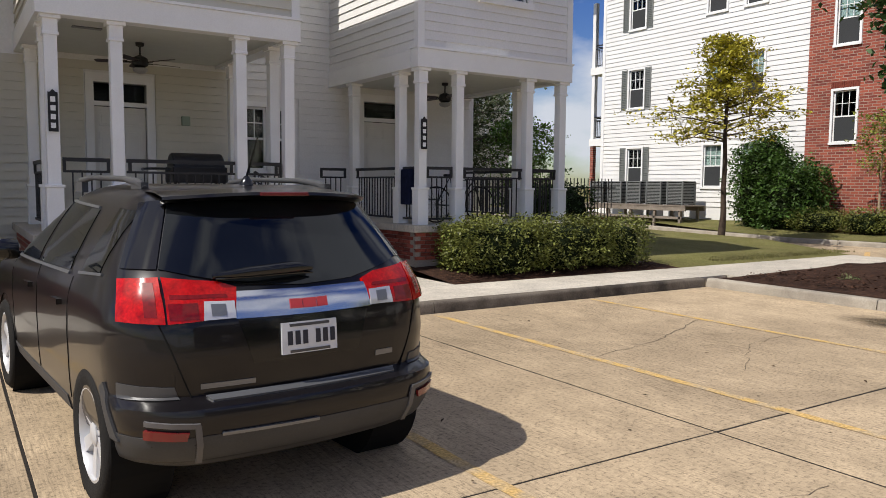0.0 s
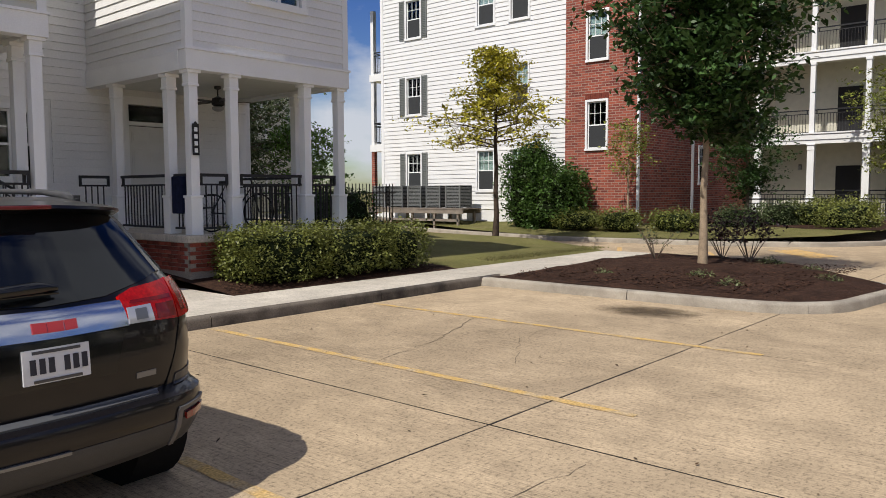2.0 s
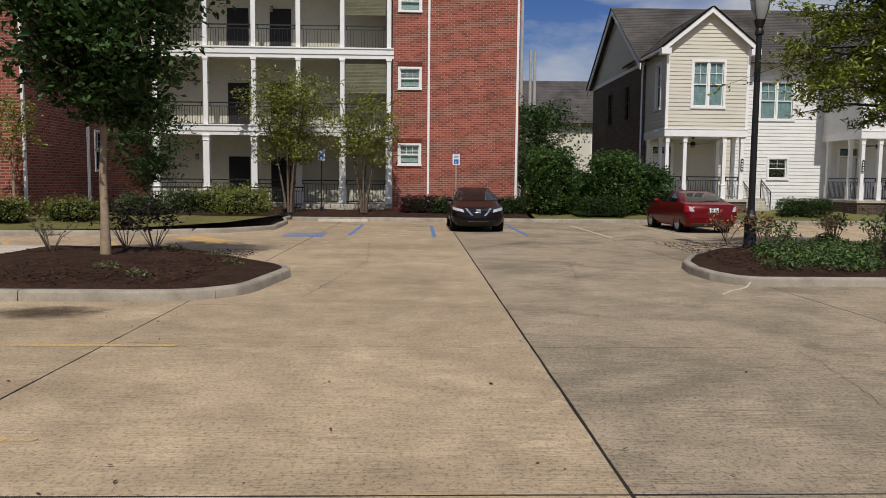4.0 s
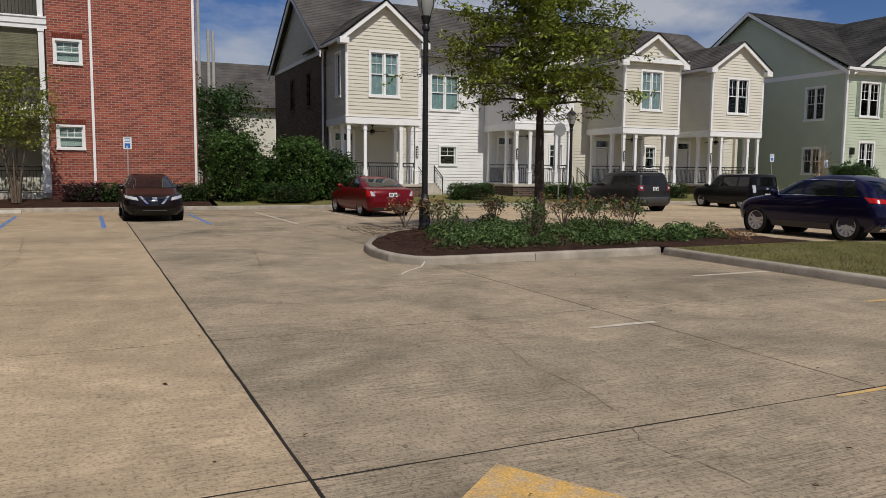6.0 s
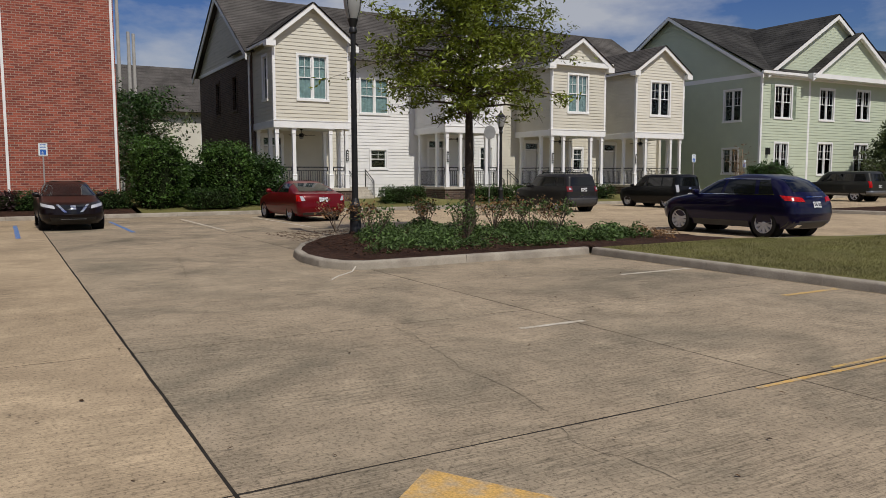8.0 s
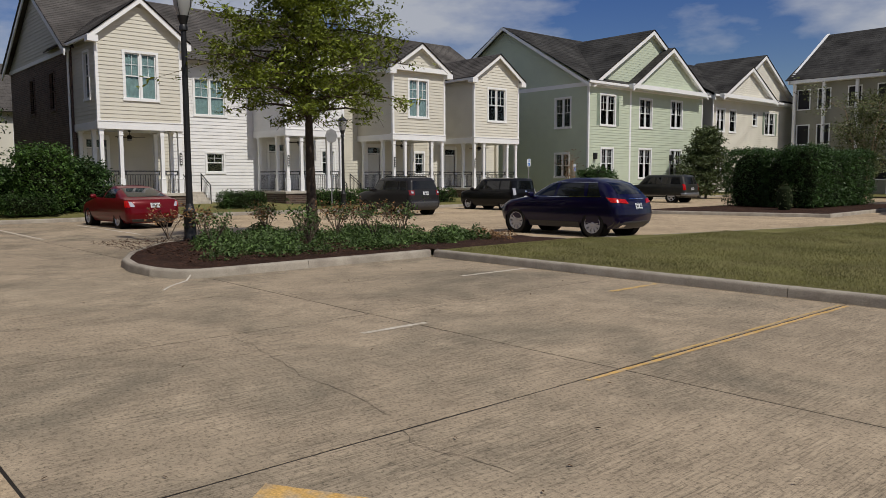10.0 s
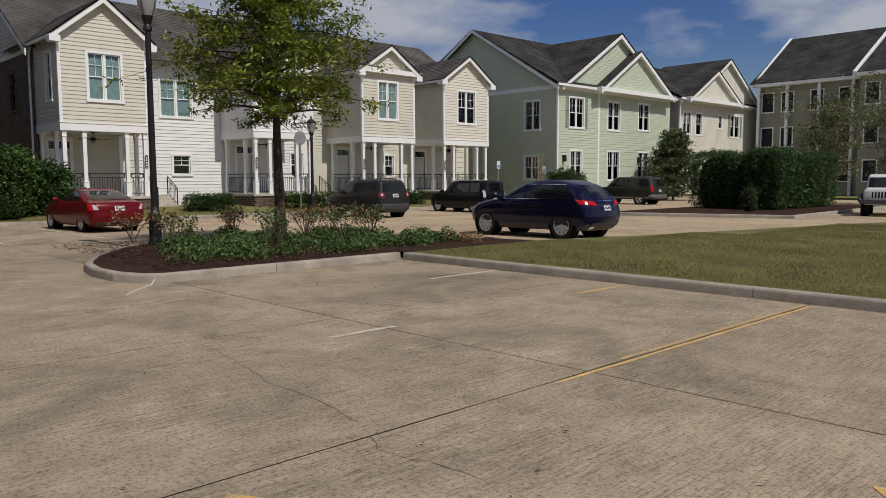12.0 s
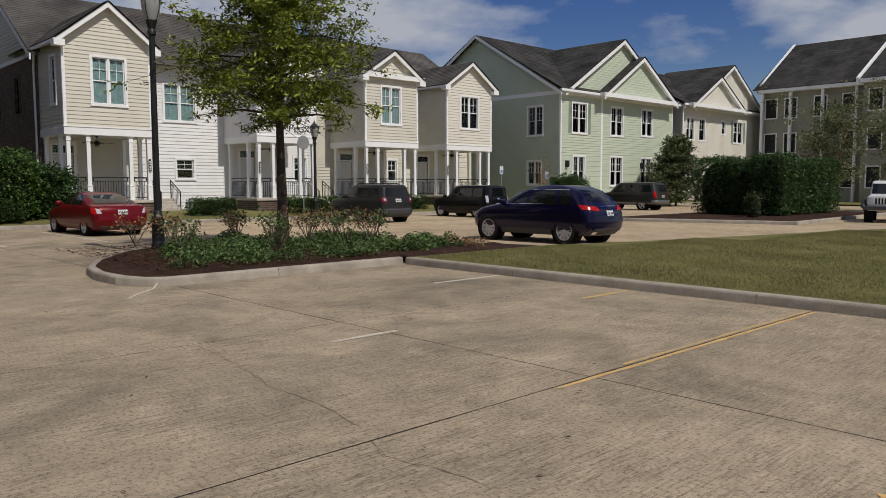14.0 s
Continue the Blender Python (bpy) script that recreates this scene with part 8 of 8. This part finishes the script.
twiggy("thin bare shrub on the mulch island", 14.9, 7.3, 0.2, 0.5, 0.7, "olive", 90, 112)


def scatter(name, label, category, poly_boxes, count, size, material, z, seed, kind="stuff", high=0.02):
    """Many small flat chips, leaves or blades lying on a surface."""
    rng = np.random.default_rng(seed)
    area = [(b[1] - b[0]) * (b[3] - b[2]) for b in poly_boxes]
    pts = []
    for b, a in zip(poly_boxes, area):
        k = int(count * a / sum(area))
        pts.append(np.stack([rng.uniform(b[0], b[1], k), rng.uniform(b[2], b[3], k), z + rng.uniform(0, high, k)], 1))
    me = leaf_mesh(name, np.concatenate(pts), size, material, rng, 0.45, 0.6, 0.8)
    return tagged(new(name, me), label, category, kind=kind)


def blades(name, label, boxes, count, h, leaf_mat, z, seed):
    """Grass blades, each a thin upright triangle."""
    rng = np.random.default_rng(seed)
    area = [(b[1] - b[0]) * (b[3] - b[2]) for b in boxes]
    P = np.concatenate([np.stack([rng.uniform(b[0], b[1], int(count * a / sum(area))), rng.uniform(b[2], b[3], int(count * a / sum(area))), np.full(int(count * a / sum(area)), z)], 1) for b, a in zip(boxes, area)])
    n = len(P)
    a = rng.uniform(0, 2 * math.pi, n)
    side = np.stack([np.cos(a), np.sin(a), np.zeros(n)], 1) * 0.006
    tip = np.stack([rng.normal(size=n) * 0.025, rng.normal(size=n) * 0.025, h * rng.uniform(0.5, 1.2, n)], 1)
    v = np.empty((n, 3, 3))
    v[:, 0], v[:, 1], v[:, 2] = P - side, P + side, P + tip
    me = bpy.data.meshes.new(name)
    me.vertices.add(3 * n)
    me.vertices.foreach_set("co", v.astype(np.float32).ravel())
    me.loops.add(3 * n)
    me.loops.foreach_set("vertex_index", np.arange(3 * n, dtype=np.int32))
    me.polygons.add(n)
    me.polygons.foreach_set("loop_start", np.arange(0, 3 * n, 3, dtype=np.int32))
    me.polygons.foreach_set("loop_total", np.full(n, 3, dtype=np.int32))
    me.materials.append(leaf_mat)
    me.update()
    return tagged(new(name, me), label, "grass", kind="stuff")


M_BLADE = mat("grass_blade", (0.19, 0.182, 0.06), 0.7, vary=0.3, scale=0.6, island=0.45, thin=0.45, second=(0.19, 0.165, 0.075), second_scale=1.0, second_amount=0.7)
blades("grass", "short mown grass with straw-coloured patches", [(2.0, 12.2, -15.5, -10.6), (-2.0, 11.0, -20.0, -15.5), (0, 9.5, -27.0, -20.0)], 150000, 0.04, M_BLADE, 0.155, 120)
blades("grass", "short grass round the young oak", [(13.0, 18.0, 10.1, 15.0)], 26000, 0.055, M_BLADE, 0.19, 121)
scatter("mulch_chips", "loose dark wood chips on the mulch", "mulch", [(11.0, 16.0, 3.6, 8.2)], 9000, 0.055, M_CHIP, 0.17, 122, high=0.09)
scatter("mulch_chips", "loose dark wood chips on the mulch", "mulch", [(12.8, 19.0, -10.4, -5.4)], 7000, 0.055, M_CHIP, 0.2, 123, high=0.04)
scatter("mulch_chips", "loose dark wood chips on the mulch", "mulch", [(6.5, 11.5, 10.05, 11.2)], 2500, 0.05, M_CHIP, 0.17, 124, high=0.06)
M_DEADLEAF = mat("dead_leaf", (0.07, 0.04, 0.022), 0.85, island=0.6)
scatter("fallen_leaves", "a few dry brown leaves and bits on the concrete", "leaves", [(2.0, 12.0, -9.5, 8.0)], 190, 0.036, M_DEADLEAF, 0.008, 125, high=0.012)


# ---- fixtures and small things ----
def street_lamp(label, x, y, z, h=5.5):
    th = thing("street_lamp", label, "street lamp", pose(x, y, z), group="street lamps")
    part("base", MB().lathe([(0.17, 0), (0.17, 0.06), (0.145, 0.1), (0.14, 0.62), (0.155, 0.66), (0.155, 0.72), (0.12, 0.76), (0.10, 0.86), (0.085, 0.9)], 16), M_BLACK, th, smooth=35)
    sh = MB()
    n = 32
    rows = [[(math.cos(2 * math.pi * k / n) * r * (1 + 0.05 * (k % 2)), math.sin(2 * math.pi * k / n) * r * (1 + 0.05 * (k % 2)), zz) for k in range(n + 1)] for r, zz in ((0.078, 0.88), (0.062, h - 0.35))]
    sh.grid(rows)
    part("post", sh, M_BLACK, th)
    part("collar", MB().lathe([(0.065, h - 0.36), (0.1, h - 0.33), (0.1, h - 0.25), (0.075, h - 0.2), (0.12, h - 0.06), (0.135, h)], 18), M_BLACK, th, smooth=40)
    part("globe", MB().lathe([(0.12, h), (0.2, h + 0.22), (0.225, h + 0.42), (0.22, h + 0.47)], 18), M_LAMPGLASS, th, "pale frosted glass globe", smooth=60)
    part("cap", MB().lathe([(0.235, h + 0.46), (0.24, h + 0.5), (0.16, h + 0.6), (0.06, h + 0.68), (0.03, h + 0.78), (0.005, h + 0.86)], 18), M_BLACK, th, smooth=40)
    for k in range(4):
        a = k * math.pi / 2 + 0.6
        part("cage_bar", MB().tube([(math.cos(a) * r, math.sin(a) * r, zz) for r, zz in ((0.13, h - 0.01), (0.208, h + 0.22), (0.232, h + 0.46))], 0.008, 5), M_BLACK, th)
    return th


street_lamp("black fluted lamp post with a glass lantern on the island", 18.25, -7.62, 0.16, 5.35)
street_lamp("black lamp post before the row of houses", 32.7, -21.9, 0.15, 3.9)


def sign_post(label, x, y, z, h, n, panel_h=0.46, black=False, back=False):
    w = Wall(x, y, (-n[1], n[0]), n)
    th = thing("sign_post", label, "sign", group="parking signs")
    part("post", MB().box(x - 0.025, x + 0.025, y - 0.025, y + 0.025, z, z + h), M_BLACK if black else M_POLE, th)
    if black:
        part("base", MB().box(x - 0.07, x + 0.07, y - 0.07, y + 0.07, z, z + 0.25), M_BLACK, th)
    p = MB()
    w.box(p, -0.155, 0.155, z + h - panel_h, z + h, 0.026, 0.034)
    pn = part("panel", p, M_SIGN, th, "white sign panel", bevel=0.003)
    if not back:
        q = MB()
        w.box(q, -0.1, 0.1, z + h - panel_h * 0.92, z + h - panel_h * 0.5, 0.034, 0.038)
        part("blue_square", q, M_SIGNBLUE, pn)
        # wheelchair mark
        s = MB()
        c = z + h - panel_h * 0.75
        w.poly(s, [(0.045 * math.cos(t) - 0.008, c - 0.02 + 0.045 * math.sin(t)) for t in np.linspace(2.2, 6.1, 9)] + [(0.03 * math.cos(t) - 0.008, c - 0.02 + 0.03 * math.sin(t)) for t in np.linspace(6.1, 2.2, 9)], 0.038, 0.041)
        w.box(s, -0.02, -0.006, c - 0.01, c + 0.05, 0.038, 0.041)
        w.box(s, -0.02, 0.03, c - 0.012, c + 0.002, 0.038, 0.041)
        part("mark", s, M_SIGN, pn)
        for k in range(3):
            b = MB()
            w.box(b, -0.1, 0.1, z + h - 0.05 - k * 0.06, z + h - 0.03 - k * 0.06, 0.034, 0.037)
            part("bar", b, M_SIGNBLUE, pn)
    return th


sign_post("accessible parking sign on a grey post by the brick wall", 33.0, -1.25, 0.2, 2.65, (-1, 0))
sign_post("accessible parking sign on a black post by the breezeway", 34.0, 4.6, 0.25, 2.75, (-1, 0), black=True)
sign_post("accessible parking sign on a post before the ivory house", 32.6, -35.7, 0.2, 2.6, (-1, 0))
sign_post("accessible parking sign on a post before the pale green house", 32.6, -40.2, 0.2, 2.3, (-1, 0))
st = thing("sign_post", "back of a grey traffic sign on a tall post", "sign", group="parking signs")
part("post", MB().tube([(32.7, -21.2, 0.15), (32.7, -21.2, 3.4)], 0.03, 8), M_POLE, st)
part("panel", MB().lathe([(0.36, 0), (0.36, 0.006)], 8, Matrix.Translation((32.65, -21.2, 3.75)) @ Matrix.Rotation(math.pi / 2, 4, "Y")), M_POLE, st)

# condensers on a timber deck by the white wall
dk = thing("equipment_deck", "weathered timber deck on posts under the condensers", "deck")
for y in (20.4, 21.7, 23.0, 24.3, 25.4):
    for x in (24.05, 25.1):
        part("post", MB().box(x - 0.05, x + 0.05, y - 0.05, y + 0.05, 0.1, 0.9), M_WOOD, dk)
for i in range(7):
    part("plank", MB().box(23.95 + i * 0.18, 24.12 + i * 0.18, 20.1, 25.7, 0.96, 1.0), M_WOOD, dk)
part("beam", MB().box(23.97, 24.03, 20.1, 25.7, 0.78, 0.96), M_WOOD, dk)
part("beam", MB().box(25.1, 25.16, 20.1, 25.7, 0.78, 0.96), M_WOOD, dk)
part("brace", MB().box(24.0, 24.04, 20.3, 25.4, 0.45, 0.55), M_WOOD, dk)


def condenser(x, y, z):
    th = thing("air_conditioner", "grey louvred air-conditioning condenser on the timber deck", "air conditioner", pose(x, y, z), group="condensers")
    part("cabinet", MB().box(-0.36, 0.36, -0.36, 0.36, 0.03, 0.92), M_WELL, th)
    for i in range(14):
        zz = 0.07 + i * 0.06
        part("louvre", MB().box(-0.385, 0.385, -0.385, 0.385, zz, zz + 0.036), M_AC, th)
    for a in (-0.38, 0.38):
        for b in (-0.38, 0.38):
            part("corner_post", MB().box(a - 0.025, a + 0.025, b - 0.025, b + 0.025, 0.0, 0.95), M_AC, th)
    part("top", MB().box(-0.4, 0.4, -0.4, 0.4, 0.92, 0.96), M_AC, th, bevel=0.01)
    return th


c0 = condenser(24.55, 25.2, 1.0)
for y in (24.1, 23.0, 21.9, 20.8):
    copy_thing(c0, pose(24.55, y, 1.0))

# on the porches
gr = thing("grill", "black covered barbecue grill on the porch", "grill", pose(3.1, 12.6, 1.0))
part("lid", MB().lathe([(0.001, 0.0), (0.2, 0.0), (0.22, 0.02), (0.22, 0.78), (0.2, 0.8), (0.001, 0.8)], 16, Matrix.Translation((-0.4, 0, 0.95)) @ Matrix.Rotation(math.pi / 2, 4, "Y")), M_BLACK, gr, smooth=40)
part("firebox", MB().box(-0.42, 0.42, -0.27, 0.27, 0.7, 0.95), M_BLACK, gr, bevel=0.02)
part("shelf", MB().box(-0.75, -0.45, -0.25, 0.25, 0.9, 0.93), M_BLACK, gr)
for a in (-0.38, 0.38):
    for b in (-0.22, 0.22):
        part("leg", MB().box(a - 0.02, a + 0.02, b - 0.02, b + 0.02, 0.0, 0.7), M_BLACK, gr)


def patio_chair(x, y, z, rz):
    th = thing("patio_chair", "dark metal patio chair behind the porch rail", "chair", pose(x, y, z, 0, 0, rz), group="porch chairs")
    part("seat", MB().box(-0.24, 0.24, -0.24, 0.24, 0.42, 0.45), M_BLACK, th, bevel=0.01)
    part("backrest", MB().tube([(-0.24, 0.24, 0.43), (-0.24, 0.3, 0.85), (0, 0.32, 0.95), (0.24, 0.3, 0.85), (0.24, 0.24, 0.43)], 0.016, 6).tube([(0, 0.25, 0.44), (0, 0.32, 0.94)], 0.012, 6), M_BLACK, th)
    for a in (-0.22, 0.22):
        for b in (-0.22, 0.22):
            part("leg", MB().tube([(a, b, 0), (a, b, 0.43)], 0.013, 6), M_BLACK, th)
        part("armrest", MB().tube([(a, -0.22, 0.43), (a, -0.24, 0.65), (a, 0.26, 0.66)], 0.014, 6), M_BLACK, th)


patio_chair(7.15, 12.3, 1.0, 30)
for k, y in enumerate((-28.6, -34.8, -21.4)):
    patio_chair(35.6, y, 1.0, 90)
bk = thing("bicycle", "dark bicycle leaning behind the porch rail", "bicycle", pose(7.9, 12.2, 1.0))
for y in (-0.5, 0.5):
    tor = MB()
    n = 28
    tor.tube([(y + 0.33 * math.cos(t), 0, 0.34 + 0.33 * math.sin(t)) for t in np.linspace(0, 2 * math.pi, n + 1)], 0.014, 6, False)
    for k in range(8):
        a = math.pi * k / 8
        tor.tube([(y + 0.32 * math.cos(a), 0, 0.34 + 0.32 * math.sin(a)), (y - 0.32 * math.cos(a), 0, 0.34 - 0.32 * math.sin(a))], 0.002, 4, False)
    part("wheel", tor, M_TYRE, bk)
part("frame", MB().tube([(-0.5, 0, 0.34), (-0.05, 0, 0.3), (-0.2, 0, 0.85), (-0.5, 0, 0.34)], 0.016, 6).tube([(-0.05, 0, 0.3), (0.36, 0, 0.82), (-0.18, 0, 0.76)], 0.018, 6).tube([(0.5, 0, 0.34), (0.38, 0, 0.7), (0.34, 0, 0.95)], 0.016, 6), M_BLACK, bk)
part("handlebar", MB().tube([(0.34, 0, 0.95), (0.4, 0.0, 1.0), (0.36, 0.25, 1.0)], 0.013, 6).tube([(0.4, 0, 1.0), (0.36, -0.25, 1.0)], 0.013, 6), M_BLACK, bk)
part("saddle", MB().box(-0.32, -0.06, -0.06, 0.06, 0.86, 0.91), M_BLACK, bk, bevel=0.02)
bag = thing("cushion", "dark blue cloth hung on the porch rail", "cloth")
part("cloth", MB().box(6.6, 6.85, 11.86, 12.16, 1.35, 1.98), mat("navy_cloth", (0.012, 0.016, 0.04), 0.95, vary=0.3, scale=8, bump=0.4), bag, bevel=0.02)
wl_ = thing("wall_box", "small tan doorbell box on the cream wall", "doorbell box")
part("box", MB().box(3.52, 3.68, 15.08, 15.13, 2.78, 2.96), M_SHUTTER_GREEN, wl_, bevel=0.01)
vent = thing("ceiling_vent", "small dark vent in the porch ceiling", "vent")
part("grille", MB().box(1.35, 1.75, 12.5, 12.62, BEAM + 0.215, BEAM + 0.232), M_SATIN, vent)
# wall lamp and small window boxes on the far row
for y in (-46.6, -56.2):
    lm = thing("wall_lantern", "dark square wall lamp on the pale green house", "wall lantern")
    part("lantern", MB().box(33.28, 33.5, y + 3.0, y + 3.25, 2.9, 3.35), M_BLACK, lm, bevel=0.015)
# iron fence behind the white house
fn = thing("fence", "black iron picket fence behind the white house", "fence")
for k in range(46):
    x = 10.5 + k * 0.14
    part("picket", MB().box(x - 0.01, x + 0.01, 16.99, 17.01, 0.3, 1.95), M_IRON, fn)
for z in (0.5, 1.65):
    part("rail", MB().box(10.45, 16.95, 16.98, 17.02, z, z + 0.04), M_IRON, fn)
# ramp rail by the breezeway
rr = thing("handrail", "black iron ramp rail before the breezeway", "railing")
for k in range(5):
    x, y = 30.2 + k * 0.9, 11.0 - k * 1.1
    railing(rr, (x, y), (x + 0.9, y - 1.1), 0.35, 1.0)
# low stone edging at the breezeway
ed = thing("retaining_wall", "low pale stone wall under the breezeway rail", "retaining wall")
for k in range(22):
    y = 1.9 + k * 0.44
    for r in range(2):
        part("stone", MB().box(34.55, 34.85, y + r * 0.2, y + 0.42 + r * 0.2, 0.25 + r * 0.19, 0.43 + r * 0.19), M_WALK, ed, bevel=0.02)
# wheel stop in the accessible stall
ws = solid("wheel_stop", MB().add([(31.3, 2.4, 0), (31.48, 2.4, 0), (31.45, 2.4, 0.12), (31.33, 2.4, 0.12), (31.3, 4.4, 0), (31.48, 4.4, 0), (31.45, 4.4, 0.12), (31.33, 4.4, 0.12)],
                                  [(0, 1, 2, 3), (7, 6, 5, 4), (0, 4, 5, 1), (1, 5, 6, 2), (2, 6, 7, 3), (3, 7, 4, 0)]), M_WALK, "pale concrete wheel stop in the accessible stall", "wheel stop", bevel=0.015)
# blue wheelchair field
for k in range(2):
    solid("road_marking", MB().box(23.0 + k * 0.9, 23.7 + k * 0.9, 3.2, 4.45, 0.0, 0.004), M_BLUE, "worn blue accessible symbol on concrete", "road marking", kind="structure")
# utility poles beyond the brick wing
for x, y, h in ((56.0, -7.0, 17.5), (55.0, -7.5, 11.0), (55.6, -7.9, 11.0)):
    up = thing("utility_pole", "pale grey utility pole behind the brick wing", "utility pole", group="utility poles")
    part("pole", MB().tube([(x, y, 0), (x, y, h)], [0.13, 0.10], 10), M_UTIL, up)
    if h > 12:
        part("crossarm", MB().box(x - 0.06, x + 0.06, y - 1.0, y + 1.0, h - 0.8, h - 0.68), M_WOOD, up)
        part("transformer", MB().lathe([(0.26, 0), (0.28, 0.05), (0.28, 0.75), (0.2, 0.85), (0.05, 0.9)], 16, Matrix.Translation((x, y + 0.5, h - 4.6))), M_POLE, up, smooth=40)
        part("bracket", MB().box(x - 0.04, x + 0.04, y, y + 0.3, h - 4.3, h - 4.2), M_POLE, up)


# ---- wear on the concrete ----
M_CRACK = mat("crack_dirt", (0.12, 0.098, 0.072), 0.95, grain=0.3)


def crack(pts, seed, wide=0.008, wander=0.05):
    rng = random.Random(seed)
    fine = []
    for (x0, y0), (x1, y1) in zip(pts, pts[1:]):
        k = max(2, int(math.hypot(x1 - x0, y1 - y0) / 0.12))
        fine += [(x0 + (x1 - x0) * i / k + rng.uniform(-wander, wander), y0 + (y1 - y0) * i / k + rng.uniform(-wander, wander)) for i in range(k)]
    fine.append(pts[-1])
    w = [wide * rng.uniform(0.4, 1.1) for _ in fine]
    a = [(p[0], p[1], 0.0035) for p in offset(fine, 0.0)]
    l_ = [(*q, 0.0035) for q in [(p[0] + (offset(fine, w[i])[i][0] - p[0]), p[1] + (offset(fine, w[i])[i][1] - p[1])) for i, p in enumerate(fine)]]
    return tagged(part("crack", MB().grid([a, l_]), M_CRACK), "thin wandering crack in the concrete", "crack", group="cracks", kind="structure")


for i, line in enumerate(([(7.75, -3.49), (7.12, -3.48), (5.81, -3.23), (5.13, -3.26), (4.45, -3.12)], [(4.19, -2.98), (3.93, -2.89), (3.42, -2.97), (3.11, -2.99)], [(6.1, -4.9), (5.62, -4.87)], [(5.0, 5.6), (6.4, 5.9), (7.8, 6.5)], [(5.9, 4.5), (7.0, 5.2), (7.8, 5.3)],
                          [(11.2, -3.2), (12.1, -4.1), (12.4, -4.7)], [(13.0, -2.4), (16.5, -2.9), (20.0, -2.7)], [(11.0, 2.0), (16.0, 1.4), (22.0, 1.7)], [(1.2, 2.2), (2.2, 2.6), (3.9, 2.5)],
                          [(10.8, 1.9), (10.7, 1.0), (10.9, 0.2)])):
    crack(line, 200 + i, 0.010 if i in (3, 6, 7, 9) else 0.006, 0.03)


def stain(x, y, rx, ry, seed, color=(0.10, 0.075, 0.05), most=0.75):
    """A dark, soft-edged stain with an uneven outline, a thin film on the slab."""
    m = mat("stain_%d" % seed, color, 0.85, vary=0.2, scale=3, grain=0.25, grain_scale=40)
    n, l = m.node_tree.nodes, m.node_tree.links
    p = n["Principled BSDF"]
    co = n.new("ShaderNodeTexCoord").outputs["Object"]
    gr_ = n.new("ShaderNodeTexGradient")
    gr_.gradient_type = "SPHERICAL"
    mp_ = n.new("ShaderNodeMapping")
    mp_.inputs["Scale"].default_value = (1 / rx, 1 / ry, 1)
    l.new(co, mp_.inputs["Vector"])
    l.new(mp_.outputs["Vector"], gr_.inputs["Vector"])
    nz = n.new("ShaderNodeTexNoise")
    nz.inputs["Scale"].default_value, nz.inputs["Detail"].default_value = 3.5, 7
    l.new(co, nz.inputs["Vector"])
    mu = n.new("ShaderNodeMath")
    mu.operation = "MULTIPLY"
    l.new(gr_.outputs["Fac"], mu.inputs[0])
    l.new(nz.outputs["Fac"], mu.inputs[1])
    rg = n.new("ShaderNodeMapRange")
    rg.inputs["From Min"].default_value, rg.inputs["From Max"].default_value, rg.inputs["To Max"].default_value = 0.08, 0.4, most
    l.new(mu.outputs[0], rg.inputs["Value"])
    l.new(rg.outputs["Result"], p.inputs["Alpha"])
    mb = MB().prism([(rx * math.cos(t), ry * math.sin(t)) for t in np.linspace(0, 2 * math.pi, 25)[:-1]], 0.0, 0.001)
    return tagged(part("stain", mb, m, at=pose(x, y, 0.0025)), "dark oil stain on the concrete", "stain", group="stains", kind="structure")


stain(9.75, 4.95, 0.65, 1.0, 1, most=0.5)
# chalky scrape on the island's kerb
solid("scrape", MB().tube([(11.55, -4.3, 0.006), (11.9, -4.55, 0.006), (12.35, -5.0, 0.006), (12.43, -5.1, 0.08)], 0.014, 5), M_WALK, "pale scrape mark running up the kerb", "scrape", kind="structure")
